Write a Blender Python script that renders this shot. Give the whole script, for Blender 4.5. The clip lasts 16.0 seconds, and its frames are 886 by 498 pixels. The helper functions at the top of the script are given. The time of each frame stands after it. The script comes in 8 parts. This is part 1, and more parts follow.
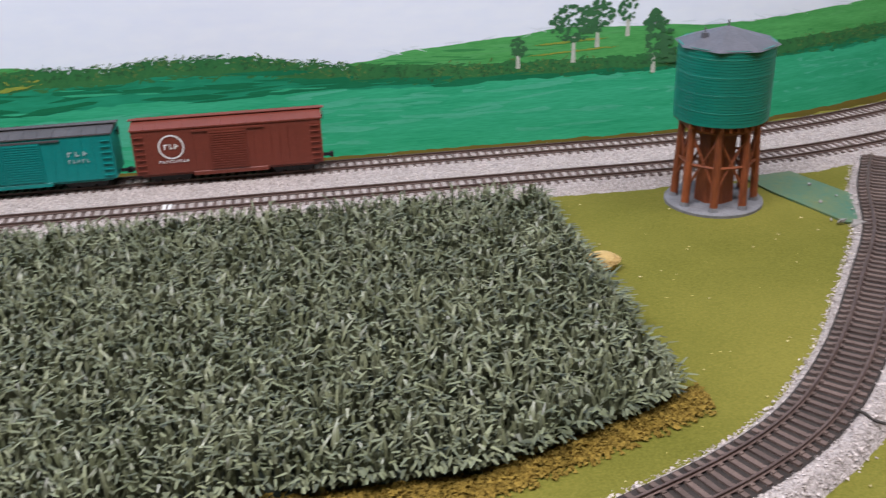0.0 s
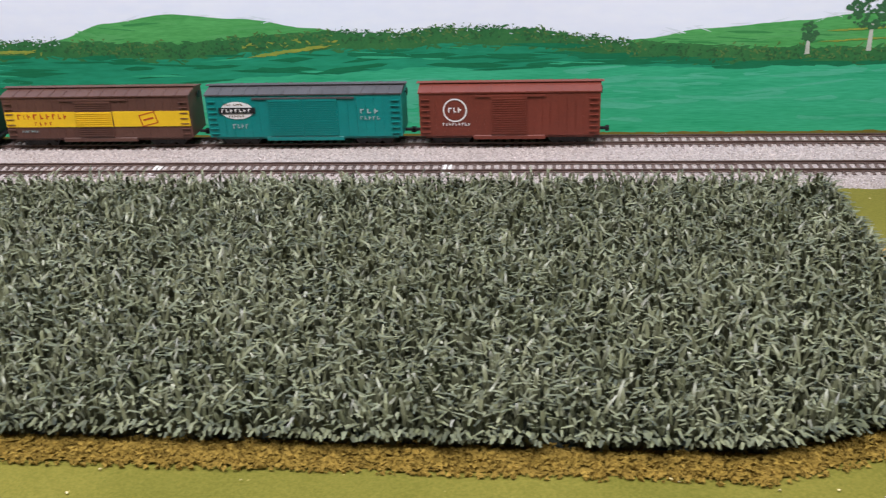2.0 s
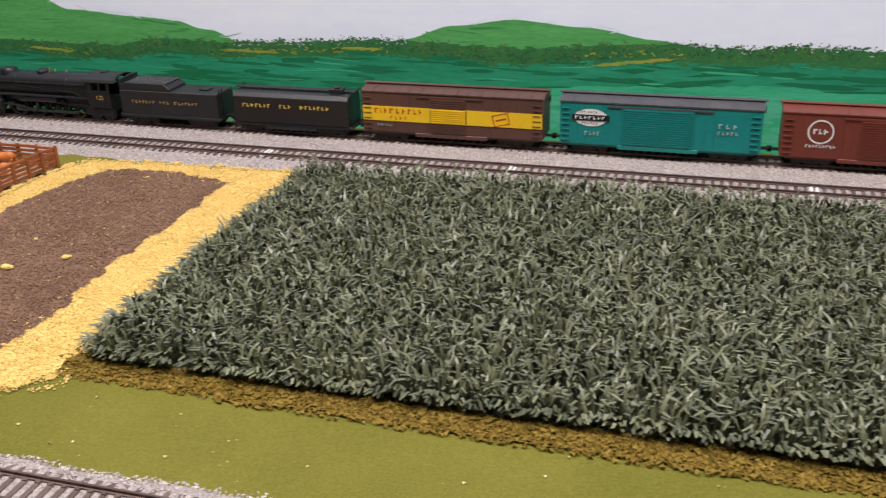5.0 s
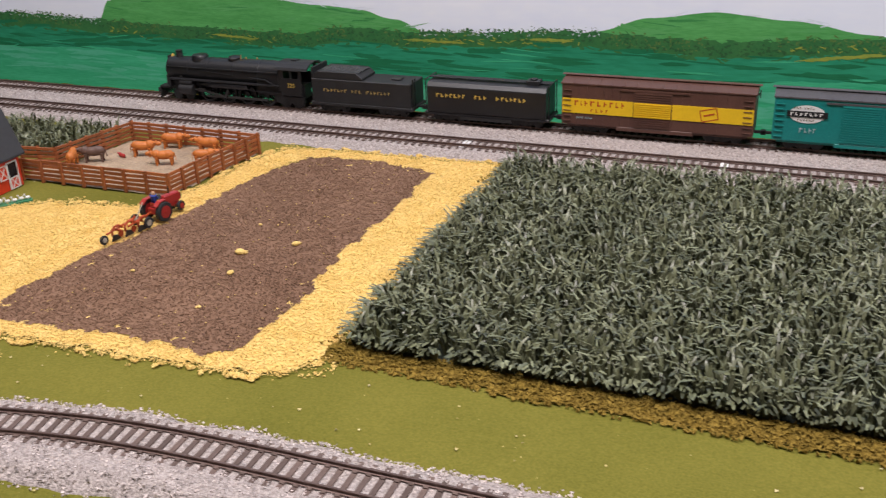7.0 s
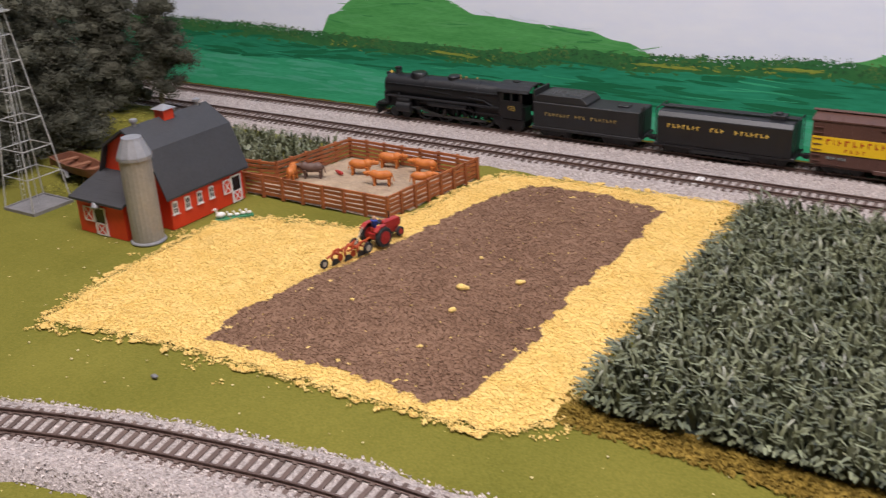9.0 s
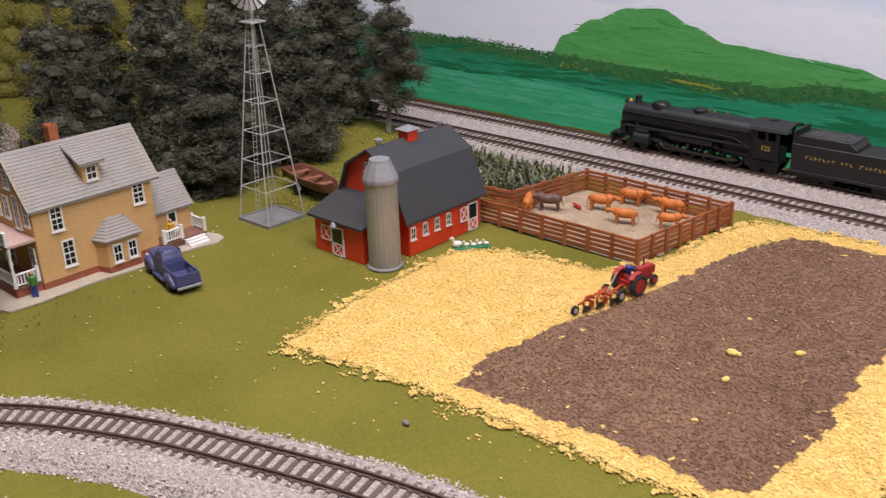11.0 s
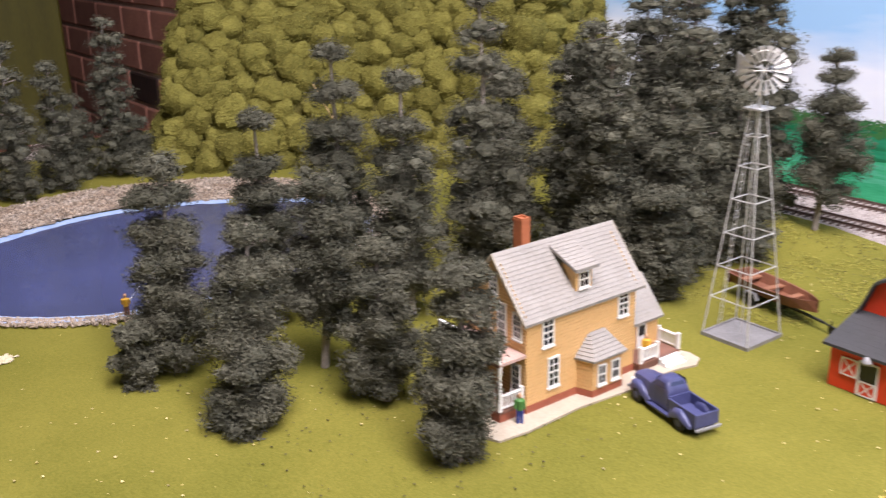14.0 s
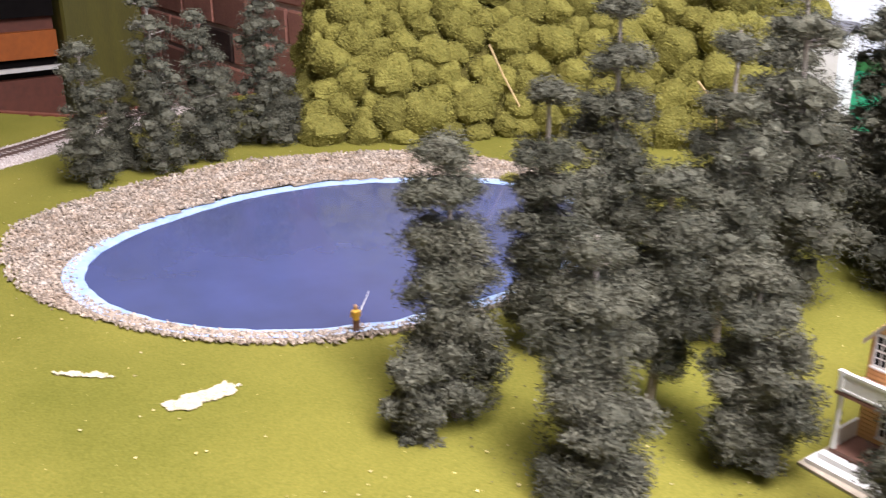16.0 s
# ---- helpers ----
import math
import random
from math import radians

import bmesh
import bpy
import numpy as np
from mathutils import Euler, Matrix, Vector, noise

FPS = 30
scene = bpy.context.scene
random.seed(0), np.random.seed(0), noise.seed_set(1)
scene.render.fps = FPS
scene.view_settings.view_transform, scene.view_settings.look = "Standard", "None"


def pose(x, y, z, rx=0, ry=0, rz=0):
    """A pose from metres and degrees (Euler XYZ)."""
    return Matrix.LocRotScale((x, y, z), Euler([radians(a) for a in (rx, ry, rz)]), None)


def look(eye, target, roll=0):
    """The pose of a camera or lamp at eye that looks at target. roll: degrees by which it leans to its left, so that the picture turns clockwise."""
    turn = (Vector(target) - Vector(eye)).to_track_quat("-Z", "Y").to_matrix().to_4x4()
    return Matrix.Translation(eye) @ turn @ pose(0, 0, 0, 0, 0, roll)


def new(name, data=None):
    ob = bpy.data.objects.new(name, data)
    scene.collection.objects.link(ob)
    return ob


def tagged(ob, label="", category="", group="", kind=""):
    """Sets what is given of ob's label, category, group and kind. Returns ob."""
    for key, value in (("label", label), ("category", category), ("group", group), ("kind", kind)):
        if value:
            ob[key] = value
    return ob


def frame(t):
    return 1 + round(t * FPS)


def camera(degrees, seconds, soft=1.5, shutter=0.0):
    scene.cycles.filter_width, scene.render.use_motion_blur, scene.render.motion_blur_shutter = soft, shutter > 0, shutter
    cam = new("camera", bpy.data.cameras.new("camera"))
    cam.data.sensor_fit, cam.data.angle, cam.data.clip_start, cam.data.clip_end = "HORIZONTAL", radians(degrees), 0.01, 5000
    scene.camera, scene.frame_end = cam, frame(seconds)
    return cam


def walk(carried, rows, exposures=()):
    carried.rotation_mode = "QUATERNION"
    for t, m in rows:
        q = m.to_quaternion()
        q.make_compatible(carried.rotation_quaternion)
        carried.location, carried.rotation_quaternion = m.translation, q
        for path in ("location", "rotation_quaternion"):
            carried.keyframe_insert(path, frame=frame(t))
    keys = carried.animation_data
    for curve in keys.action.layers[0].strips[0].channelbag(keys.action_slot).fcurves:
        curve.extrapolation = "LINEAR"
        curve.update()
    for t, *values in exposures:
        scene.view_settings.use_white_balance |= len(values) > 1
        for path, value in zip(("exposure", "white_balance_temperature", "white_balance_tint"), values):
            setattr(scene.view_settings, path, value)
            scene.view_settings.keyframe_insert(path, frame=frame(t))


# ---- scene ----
# A model railway layout, built at its true size: the scenery is about 1:87.
cam = camera(49.1, 16.0, soft=1.25, shutter=0.4)
EXPOSURES = [(0.0, 0.13, 6050, 9), (2.0, 0.26, 6150, 9), (3.5, 0.17, 6450, 9), (6.0, -0.04, 6500, 12), (9.0, -0.08, 6480, 13), (11.5, 0.03, 6450, 17), (12.5, 0.31, 6420, 21), (13.5, 0.72, 6380, 18), (14.5, 1.09, 6380, 16), (15.5, 1.31, 6320, 16), (16.0, 1.52, 6200, 14)]
PATH = [
    (0, (0.029, 0.002, 0.266), (0.271, 1.8, -0.576), -2.0),
    (0.5, (0.025, -0.005, 0.265), (0.107, 1.806, -0.579), -2.2),
    (1, (0.028, -0.005, 0.26), (-0.03, 1.805, -0.588), -2.5),
    (1.5, (0.02, -0.006, 0.257), (-0.133, 1.797, -0.594), -2.5),
    (2, (-0.008, -0.011, 0.263), (-0.214, 1.785, -0.594), -2.5),
    (2.5, (-0.035, -0.023, 0.264), (-0.256, 1.776, -0.583), -2.5),
    (3, (-0.066, -0.035, 0.269), (-0.364, 1.757, -0.568), -1.6),
    (3.5, (-0.084, -0.034, 0.267), (-0.482, 1.742, -0.561), -1.8),
    (3.7, (-0.089, -0.036, 0.268), (-0.495, 1.738, -0.56), -1.6),
    (5.8, (-0.186, -0.053, 0.261), (-0.784, 1.673, -0.553), -1.5),
    (6, (-0.194, -0.058, 0.263), (-0.796, 1.664, -0.557), -1.3),
    (6.5, (-0.221, -0.063, 0.263), (-0.857, 1.643, -0.565), -1.7),
    (7, (-0.245, -0.067, 0.264), (-0.928, 1.622, -0.562), -2.1),
    (7.5, (-0.265, -0.072, 0.267), (-0.998, 1.6, -0.552), -2.0),
    (8, (-0.282, -0.07, 0.266), (-1.083, 1.574, -0.543), -2.3),
    (8.5, (-0.288, -0.057, 0.266), (-1.173, 1.544, -0.541), -2.8),
    (9, (-0.297, -0.04, 0.266), (-1.302, 1.497, -0.528), -2.7),
    (9.2, (-0.303, -0.034, 0.266), (-1.36, 1.469, -0.524), -2.8),
    (11.3, (-0.396, -0.039, 0.272), (-1.669, 1.304, -0.486), -1.6),
    (11.5, (-0.412, -0.047, 0.276), (-1.686, 1.301, -0.472), -1.2),
    (12, (-0.465, -0.076, 0.278), (-1.802, 1.227, -0.439), -1.9),
    (12.5, (-0.5, -0.097, 0.279), (-1.883, 1.172, -0.412), -2.2),
    (13, (-0.526, -0.113, 0.283), (-1.917, 1.152, -0.398), -1.7),
    (13.5, (-0.559, -0.124, 0.279), (-1.998, 1.107, -0.365), -1.3),
    (14, (-0.61, -0.117, 0.274), (-2.133, 1.007, -0.372), -1.6),
    (14.5, (-0.662, -0.109, 0.266), (-2.225, 0.939, -0.412), -1.8),
    (15, (-0.706, -0.117, 0.26), (-2.259, 0.923, -0.45), -1.2),
    (15.5, (-0.773, -0.135, 0.257), (-2.298, 0.93, -0.476), -1.1),
    (16, (-0.83, -0.168, 0.254), (-2.355, 0.907, -0.465), -0.3),
]
walk(cam, [(t, look(eye, target, roll)) for t, eye, target, roll in PATH], EXPOSURES)

# ---- light: a windowless hall under fluorescent ceiling lamps ----
world = bpy.data.worlds.new("hall_air")
scene.world = world
world.use_nodes = True
world.node_tree.nodes["Background"].inputs[0].default_value = (0.9, 0.95, 1.0, 1)
world.node_tree.nodes["Background"].inputs[1].default_value = 0.25


def ceiling_lamp(x, y, z, sx, sy, watts, color=(1.0, 0.94, 0.95)):
    data = bpy.data.lights.new("ceiling_lamp", "AREA")
    data.shape, data.size, data.size_y, data.energy, data.color = "RECTANGLE", sx, sy, watts, color
    ob = new("ceiling_lamp", data)
    ob.matrix_world = pose(x, y, z)
    return ob


ceiling_lamp(-0.35, 0.08, 1.38, 1.25, 0.5, 31)
ceiling_lamp(1.1, 0.2, 1.38, 1.25, 0.5, 17)
ceiling_lamp(-1.0, 0.38, 1.38, 1.25, 0.5, 7)

# ---- mesh tools: all lengths inside a mesh are millimetres ----
MM = 0.001


class M:
    """Vertices and faces in millimetres."""

    def __init__(self):
        self.v, self.f = [], []

    def add(self, verts, faces):
        n = len(self.v)
        self.v.extend(tuple(p) for p in verts)
        self.f.extend(tuple(i + n for i in f) for f in faces)
        return self

    def box(self, x0, x1, y0, y1, z0, z1, m=None):
        vs = [Vector((x, y, z)) for x in (x0, x1) for y in (y0, y1) for z in (z0, z1)]
        if m:
            vs = [m @ p for p in vs]
        return self.add(vs, [(0, 1, 3, 2), (4, 6, 7, 5), (0, 4, 5, 1), (2, 3, 7, 6), (0, 2, 6, 4), (1, 5, 7, 3)])

    def cyl(self, p0, p1, r0, r1=None, n=12, caps=True):
        p0, p1 = Vector(p0), Vector(p1)
        r1 = r0 if r1 is None else r1
        q = (p1 - p0).to_track_quat("Z", "Y")
        vs = []
        for p, r in ((p0, r0), (p1, r1)):
            for i in range(n):
                a = 2 * math.pi * i / n
                vs.append(p + q @ Vector((r * math.cos(a), r * math.sin(a), 0)))
        fs = [(i, (i + 1) % n, n + (i + 1) % n, n + i) for i in range(n)]
        if caps:
            fs += [tuple(range(n))[::-1], tuple(range(n, 2 * n))]
        return self.add(vs, fs)

    def prism(self, pts, axis, a, b):
        """A polygon of (u, w) swept along axis from a to b; u, w are the other two axes in order."""
        n = len(pts)

        def put(u, w, d):
            return {"x": (d, u, w), "y": (u, d, w), "z": (u, w, d)}[axis]
        vs = [put(u, w, a) for u, w in pts] + [put(u, w, b) for u, w in pts]
        fs = [tuple(range(n)), tuple(range(2 * n - 1, n - 1, -1))] + [(i, i + n, (i + 1) % n + n, (i + 1) % n) for i in range(n)]
        return self.add(vs, fs)

    def lathe(self, rings, n=16, center=(0, 0)):
        """Rings of (radius, z) about an upright axis."""
        vs, fs = [], []
        for r, z in rings:
            for i in range(n):
                a = 2 * math.pi * i / n
                vs.append((center[0] + r * math.cos(a), center[1] + r * math.sin(a), z))
        for k in range(len(rings) - 1):
            fs += [(k * n + i, k * n + (i + 1) % n, (k + 1) * n + (i + 1) % n, (k + 1) * n + i) for i in range(n)]
        fs += [tuple(range(n))[::-1], tuple(range((len(rings) - 1) * n, len(rings) * n))]
        return self.add(vs, fs)

    def tube(self, pts, r, n=6):
        for a, b in zip(pts[:-1], pts[1:]):
            self.cyl(a, b, r, r, n)
        return self

    def ball(self, c, rx, ry, rz, n=10, k=7, m=None):
        vs, fs = [], []
        for j in range(1, k):
            th = math.pi * j / k
            for i in range(n):
                a = 2 * math.pi * i / n
                p = Vector((rx * math.sin(th) * math.cos(a), ry * math.sin(th) * math.sin(a), rz * math.cos(th)))
                vs.append((m @ p if m else p) + Vector(c))
        top, bot = Vector((0, 0, rz)), Vector((0, 0, -rz))
        vs += [(m @ top if m else top) + Vector(c), (m @ bot if m else bot) + Vector(c)]
        for j in range(k - 2):
            fs += [(j * n + i, (j + 1) * n + i, (j + 1) * n + (i + 1) % n, j * n + (i + 1) % n) for i in range(n)]
        t = (k - 1) * n
        fs += [(t, i, (i + 1) % n) for i in range(n)]
        fs += [(t + 1, (k - 2) * n + (i + 1) % n, (k - 2) * n + i) for i in range(n)]
        return self.add(vs, fs)


def mesh_of(name, m, material, smooth=False, bevel=0.0):
    me = bpy.data.meshes.new(name)
    if isinstance(m, M):
        v, f = (np.array(m.v, dtype=float) * MM).tolist(), m.f
    else:
        v, f = (np.asarray(m[0], dtype=float) * MM).tolist(), m[1]
    me.from_pydata(v, [], f)
    if bevel > 0:
        bm = bmesh.new()
        bm.from_mesh(me)
        bmesh.ops.remove_doubles(bm, verts=bm.verts, dist=1e-6)
        bmesh.ops.recalc_face_normals(bm, faces=bm.faces)
        edges = [e for e in bm.edges if e.is_manifold and e.calc_face_angle(0) > 0.6]
        bmesh.ops.bevel(bm, geom=edges, offset=bevel * MM, segments=1, affect="EDGES", clamp_overlap=True)
        bm.to_mesh(me)
        bm.free()
    elif isinstance(m, M):
        bm = bmesh.new()
        bm.from_mesh(me)
        bmesh.ops.recalc_face_normals(bm, faces=bm.faces)
        bm.to_mesh(me)
        bm.free()
    me.update()
    if smooth:
        me.polygons.foreach_set("use_smooth", [True] * len(me.polygons))
        try:
            me.set_sharp_from_angle(angle=radians(40))
        except AttributeError:
            pass
    me.materials.append(material)
    return me


def part(name, m, material, parent=None, label="", smooth=False, bevel=0.0, at=None):
    ob = new(name, mesh_of(name, m, material, smooth, bevel))
    if parent is not None:
        ob.parent = parent
    if at is not None:
        ob.matrix_basis = at
    if label:
        ob["label"] = label
    return ob


def thing(name, x, y, z=0.0, turn=0.0, label="", category="", group="", tilt=0.0):
    """An Empty at the base of a thing; x, y, z in millimetres."""
    ob = new(name)
    ob.empty_display_size = 0.01
    ob.matrix_basis = pose(x * MM, y * MM, z * MM, tilt, 0, turn)
    return tagged(ob, label, category, group)


def loose(name, m, material, parent, label=""):
    """Each unconnected piece of m as a part of its own."""
    root = list(range(len(m.v)))

    def find(i):
        while root[i] != i:
            root[i] = root[root[i]]
            i = root[i]
        return i
    for f in m.f:
        for i in f[1:]:
            root[find(i)] = find(f[0])
    groups = {}
    for f in m.f:
        groups.setdefault(find(f[0]), []).append(f)
    for fs in groups.values():
        ids = sorted({i for f in fs for i in f})
        at = {i: k for k, i in enumerate(ids)}
        q = M().add([m.v[i] for i in ids], [tuple(at[i] for i in f) for f in fs])
        part(name, q, material, parent, label)


# ---- materials ----
def nodes_of(name):
    mt = bpy.data.materials.new(name)
    mt.use_nodes = True
    return mt, mt.node_tree.nodes, mt.node_tree.links, mt.node_tree.nodes["Principled BSDF"]


def surface(name, a, b=None, rough=0.6, metal=0.0, scale=150.0, fine=900.0, bump=0.15, depth=0.0006, mix=0.5, island=0.0, each=0.0, spec=0.5, stretch=(1, 1, 1), speck=None, speck_size=300.0, speck_amount=0.05, coat=0.0):
    """Two colours mixed by noise at two scales, with fine relief. island, each: how far pieces differ in brightness."""
    mt, n, l, p = nodes_of(name)
    b = b or tuple(c * 0.8 for c in a)
    tc = n.new("ShaderNodeTexCoord")
    mp = n.new("ShaderNodeMapping")
    mp.inputs["Scale"].default_value = stretch
    l.new(tc.outputs["Object"], mp.inputs[0])
    big = n.new("ShaderNodeTexNoise")
    big.inputs["Scale"].default_value, big.inputs["Detail"].default_value = scale, 6
    small = n.new("ShaderNodeTexNoise")
    small.inputs["Scale"].default_value, small.inputs["Detail"].default_value = fine, 4
    l.new(mp.outputs[0], big.inputs["Vector"])
    l.new(mp.outputs[0], small.inputs["Vector"])
    add = n.new("ShaderNodeMath")
    add.operation = "ADD"
    l.new(big.outputs["Fac"], add.inputs[0])
    l.new(small.outputs["Fac"], add.inputs[1])
    mr = n.new("ShaderNodeMapRange")
    mr.inputs[1].default_value, mr.inputs[2].default_value = 1.0 - 0.3 * mix - 0.1, 1.0 + 0.3 * mix + 0.1
    l.new(add.outputs[0], mr.inputs[0])
    cm = n.new("ShaderNodeMix")
    cm.data_type = "RGBA"
    cm.inputs["A"].default_value, cm.inputs["B"].default_value = (*a, 1), (*b, 1)
    l.new(mr.outputs[0], cm.inputs["Factor"])
    out = cm.outputs["Result"]
    if speck:
        vo = n.new("ShaderNodeTexNoise")
        vo.inputs["Scale"].default_value, vo.inputs["Detail"].default_value = speck_size, 2
        l.new(tc.outputs["Object"], vo.inputs["Vector"])
        lt = n.new("ShaderNodeMapRange")
        lt.inputs[1].default_value, lt.inputs[2].default_value = 0.72 - speck_amount, 0.75 - speck_amount
        l.new(vo.outputs["Fac"], lt.inputs[0])
        sm = n.new("ShaderNodeMix")
        sm.data_type = "RGBA"
        sm.inputs["B"].default_value = (*speck, 1)
        l.new(lt.outputs[0], sm.inputs["Factor"])
        l.new(out, sm.inputs["A"])
        out = sm.outputs["Result"]
    if island or each:
        if island:
            src = n.new("ShaderNodeNewGeometry").outputs["Random Per Island"]
        else:
            src = n.new("ShaderNodeObjectInfo").outputs["Random"]
        rr = n.new("ShaderNodeMapRange")
        amount = island or each
        rr.inputs[3].default_value, rr.inputs[4].default_value = 1 - amount, 1 + amount
        l.new(src, rr.inputs[0])
        hs = n.new("ShaderNodeHueSaturation")
        l.new(rr.outputs[0], hs.inputs["Value"])
        l.new(out, hs.inputs["Color"])
        out = hs.outputs["Color"]
    l.new(out, p.inputs["Base Color"])
    p.inputs["Roughness"].default_value, p.inputs["Metallic"].default_value = rough, metal
    p.inputs["Specular IOR Level"].default_value = spec
    p.inputs["Coat Weight"].default_value = coat
    if bump:
        bp = n.new("ShaderNodeBump")
        bp.inputs["Strength"].default_value, bp.inputs["Distance"].default_value = bump, depth
        l.new(add.outputs[0], bp.inputs["Height"])
        l.new(bp.outputs[0], p.inputs["Normal"])
    return mt


GRASS = surface("static_grass_mat", (0.198, 0.176, 0.034), (0.1, 0.102, 0.015), 0.95, scale=9, fine=800, bump=0.7, depth=0.0008, mix=0.9, spec=0.1, speck=(0.5, 0.42, 0.16), speck_size=330, speck_amount=-0.03)
BALLAST = surface("ballast_mat", (0.56, 0.49, 0.46), (0.25, 0.215, 0.2), 0.9, scale=520, fine=1100, bump=1.0, depth=0.0014, mix=0.5, spec=0.2)
GRAIN = surface("ballast_grain_mat", (0.54, 0.475, 0.45), (0.42, 0.36, 0.34), 0.85, scale=100, fine=900, bump=0.2, island=0.35, spec=0.2)
CORN = surface("corn_blade_mat", (0.188, 0.197, 0.116), (0.062, 0.07, 0.032), 0.38, scale=22, fine=60, bump=0.0, mix=1.0, island=0.5, spec=0.55)
# near-black green for the flat sheet below the blades
CORN_FLOOR = surface("corn_floor_mat", (0.012, 0.018, 0.01), None, 0.9)
STRAW = surface("straw_crumb_mat", (0.77, 0.555, 0.2), (0.68, 0.46, 0.135), 0.9, scale=60, fine=900, bump=0.7, depth=0.0008, island=0.1, spec=0.15)
SOIL = surface("ploughed_soil_mat", (0.245, 0.146, 0.095), (0.145, 0.082, 0.052), 0.95, scale=16, fine=800, bump=0.6, depth=0.0006, island=0.22, spec=0.15, mix=0.9)
OCHRE = surface("ochre_foam_mat", (0.29, 0.195, 0.042), (0.165, 0.11, 0.02), 0.95, scale=150, fine=900, bump=0.9, depth=0.0012, island=0.2, spec=0.1)
RAIL = surface("rail_steel_mat", (0.11, 0.07, 0.058), (0.17, 0.115, 0.098), 0.45, 0.5, scale=60, fine=600, bump=0.05)
TIE = surface("sleeper_plastic_mat", (0.1, 0.068, 0.058), (0.145, 0.105, 0.09), 0.8, scale=90, fine=900, each=0.25, bump=0.3, spec=0.3)
WATER = surface("painted_water_mat", (0.07, 0.085, 0.21), (0.052, 0.062, 0.13), 0.2, scale=7, fine=25, bump=0.02, depth=0.002, mix=1.0, coat=0.6)
RIM = surface("shallow_water_mat", (0.24, 0.35, 0.6), (0.38, 0.49, 0.68), 0.35, scale=70, fine=300, bump=0.1)
STONE = surface("pond_stone_mat", (0.27, 0.2, 0.145), (0.36, 0.31, 0.26), 0.85, scale=60, fine=700, island=0.5, bump=0.3, spec=0.3)
STREAM = surface("stream_paint_mat", (0.03, 0.13, 0.095), (0.13, 0.15, 0.05), 0.4, scale=26, fine=300, bump=0.2, mix=0.9)
LEAF = surface("dark_foliage_mat", (0.113, 0.109, 0.079), (0.054, 0.056, 0.041), 0.9, scale=30, fine=400, island=0.32, bump=0.0, spec=0.12)
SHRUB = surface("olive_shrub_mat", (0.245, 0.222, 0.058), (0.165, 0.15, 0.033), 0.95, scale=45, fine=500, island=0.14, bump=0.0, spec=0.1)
# shrub olive dimmed: the shade inside and between the clumps is put into this colour
SHRUB_SHADE_CORE = surface("olive_shrub_shaded_core_mat", (0.205, 0.186, 0.046), (0.12, 0.11, 0.024), 0.95, scale=90, fine=420, bump=1.0, depth=0.004, spec=0.1, island=0.22)
# under half the shrub olive, painting shadow gaps on the slope below the shrubs
HILL_SHADE = surface("hill_shaded_under_mat", (0.11, 0.097, 0.026), (0.06, 0.054, 0.014), 0.95, scale=60, fine=500, bump=0.8, depth=0.002, spec=0.1)
BARK = surface("bark_mat", (0.36, 0.32, 0.29), (0.24, 0.2, 0.175), 0.9, scale=200, fine=900, bump=0.6)

# painted canvas


def paint(name, a, b, scale=14.0, streak=6.0, rough=0.75):
    return surface(name, a, b, rough, scale=scale, fine=scale * 7, bump=0.25, depth=0.0003, mix=1.0, stretch=(1, 1, streak), spec=0.25)


def painted_sky():
    """Pale lavender sky that turns blue above, the change broken by brush noise."""
    mt = surface("painted_sky_mat", (0.74, 0.79, 0.92), (0.8, 0.84, 0.93), 0.8, scale=5, fine=40, bump=0.1, depth=0.0003, mix=0.8, stretch=(1, 1, 3), spec=0.2)
    n, l = mt.node_tree.nodes, mt.node_tree.links
    bs = next(q for q in n if q.type == "BSDF_PRINCIPLED")
    pale = bs.inputs["Base Color"].links[0].from_socket
    tc = n.new("ShaderNodeTexCoord")
    sep = n.new("ShaderNodeSeparateXYZ")
    l.new(tc.outputs["Object"], sep.inputs[0])
    mp = n.new("ShaderNodeMapping")
    mp.inputs["Scale"].default_value = (1, 1, 4)
    l.new(tc.outputs["Object"], mp.inputs[0])
    no = n.new("ShaderNodeTexNoise")
    no.inputs["Scale"].default_value, no.inputs["Detail"].default_value = 7, 8
    l.new(mp.outputs[0], no.inputs["Vector"])
    ad = n.new("ShaderNodeMath")
    ad.operation = "MULTIPLY_ADD"
    ad.inputs[1].default_value = 0.09
    l.new(no.outputs["Fac"], ad.inputs[0])
    l.new(sep.outputs["Z"], ad.inputs[2])
    ramp = n.new("ShaderNodeMapRange")
    ramp.inputs[1].default_value, ramp.inputs[2].default_value = 0.172, 0.212
    l.new(ad.outputs[0], ramp.inputs[0])
    mx = n.new("ShaderNodeMix")
    mx.data_type = "RGBA"
    mx.inputs["B"].default_value = (0.33, 0.56, 0.85, 1)
    l.new(ramp.outputs[0], mx.inputs["Factor"])
    l.new(pale, mx.inputs["A"])
    l.new(mx.outputs["Result"], bs.inputs["Base Color"])
    return mt


SKY_WHITE = painted_sky()
SKY_DAB = paint("painted_cloud_mat", (0.7, 0.75, 0.82), (0.62, 0.7, 0.8), 60, 1.0)
HILL_LIGHT = paint("painted_hill_light_mat", (0.075, 0.31, 0.09), (0.11, 0.37, 0.12), 18, 6)
HILL_DARK = paint("painted_hill_dark_mat", (0.032, 0.205, 0.055), (0.05, 0.25, 0.07), 18, 6)
HEDGE_DARK = paint("painted_hedge_dark_mat", (0.02, 0.085, 0.03), (0.035, 0.13, 0.04), 60, 1)
HEDGE_OLIVE = paint("painted_hedge_olive_mat", (0.06, 0.15, 0.035), (0.12, 0.2, 0.06), 60, 1)
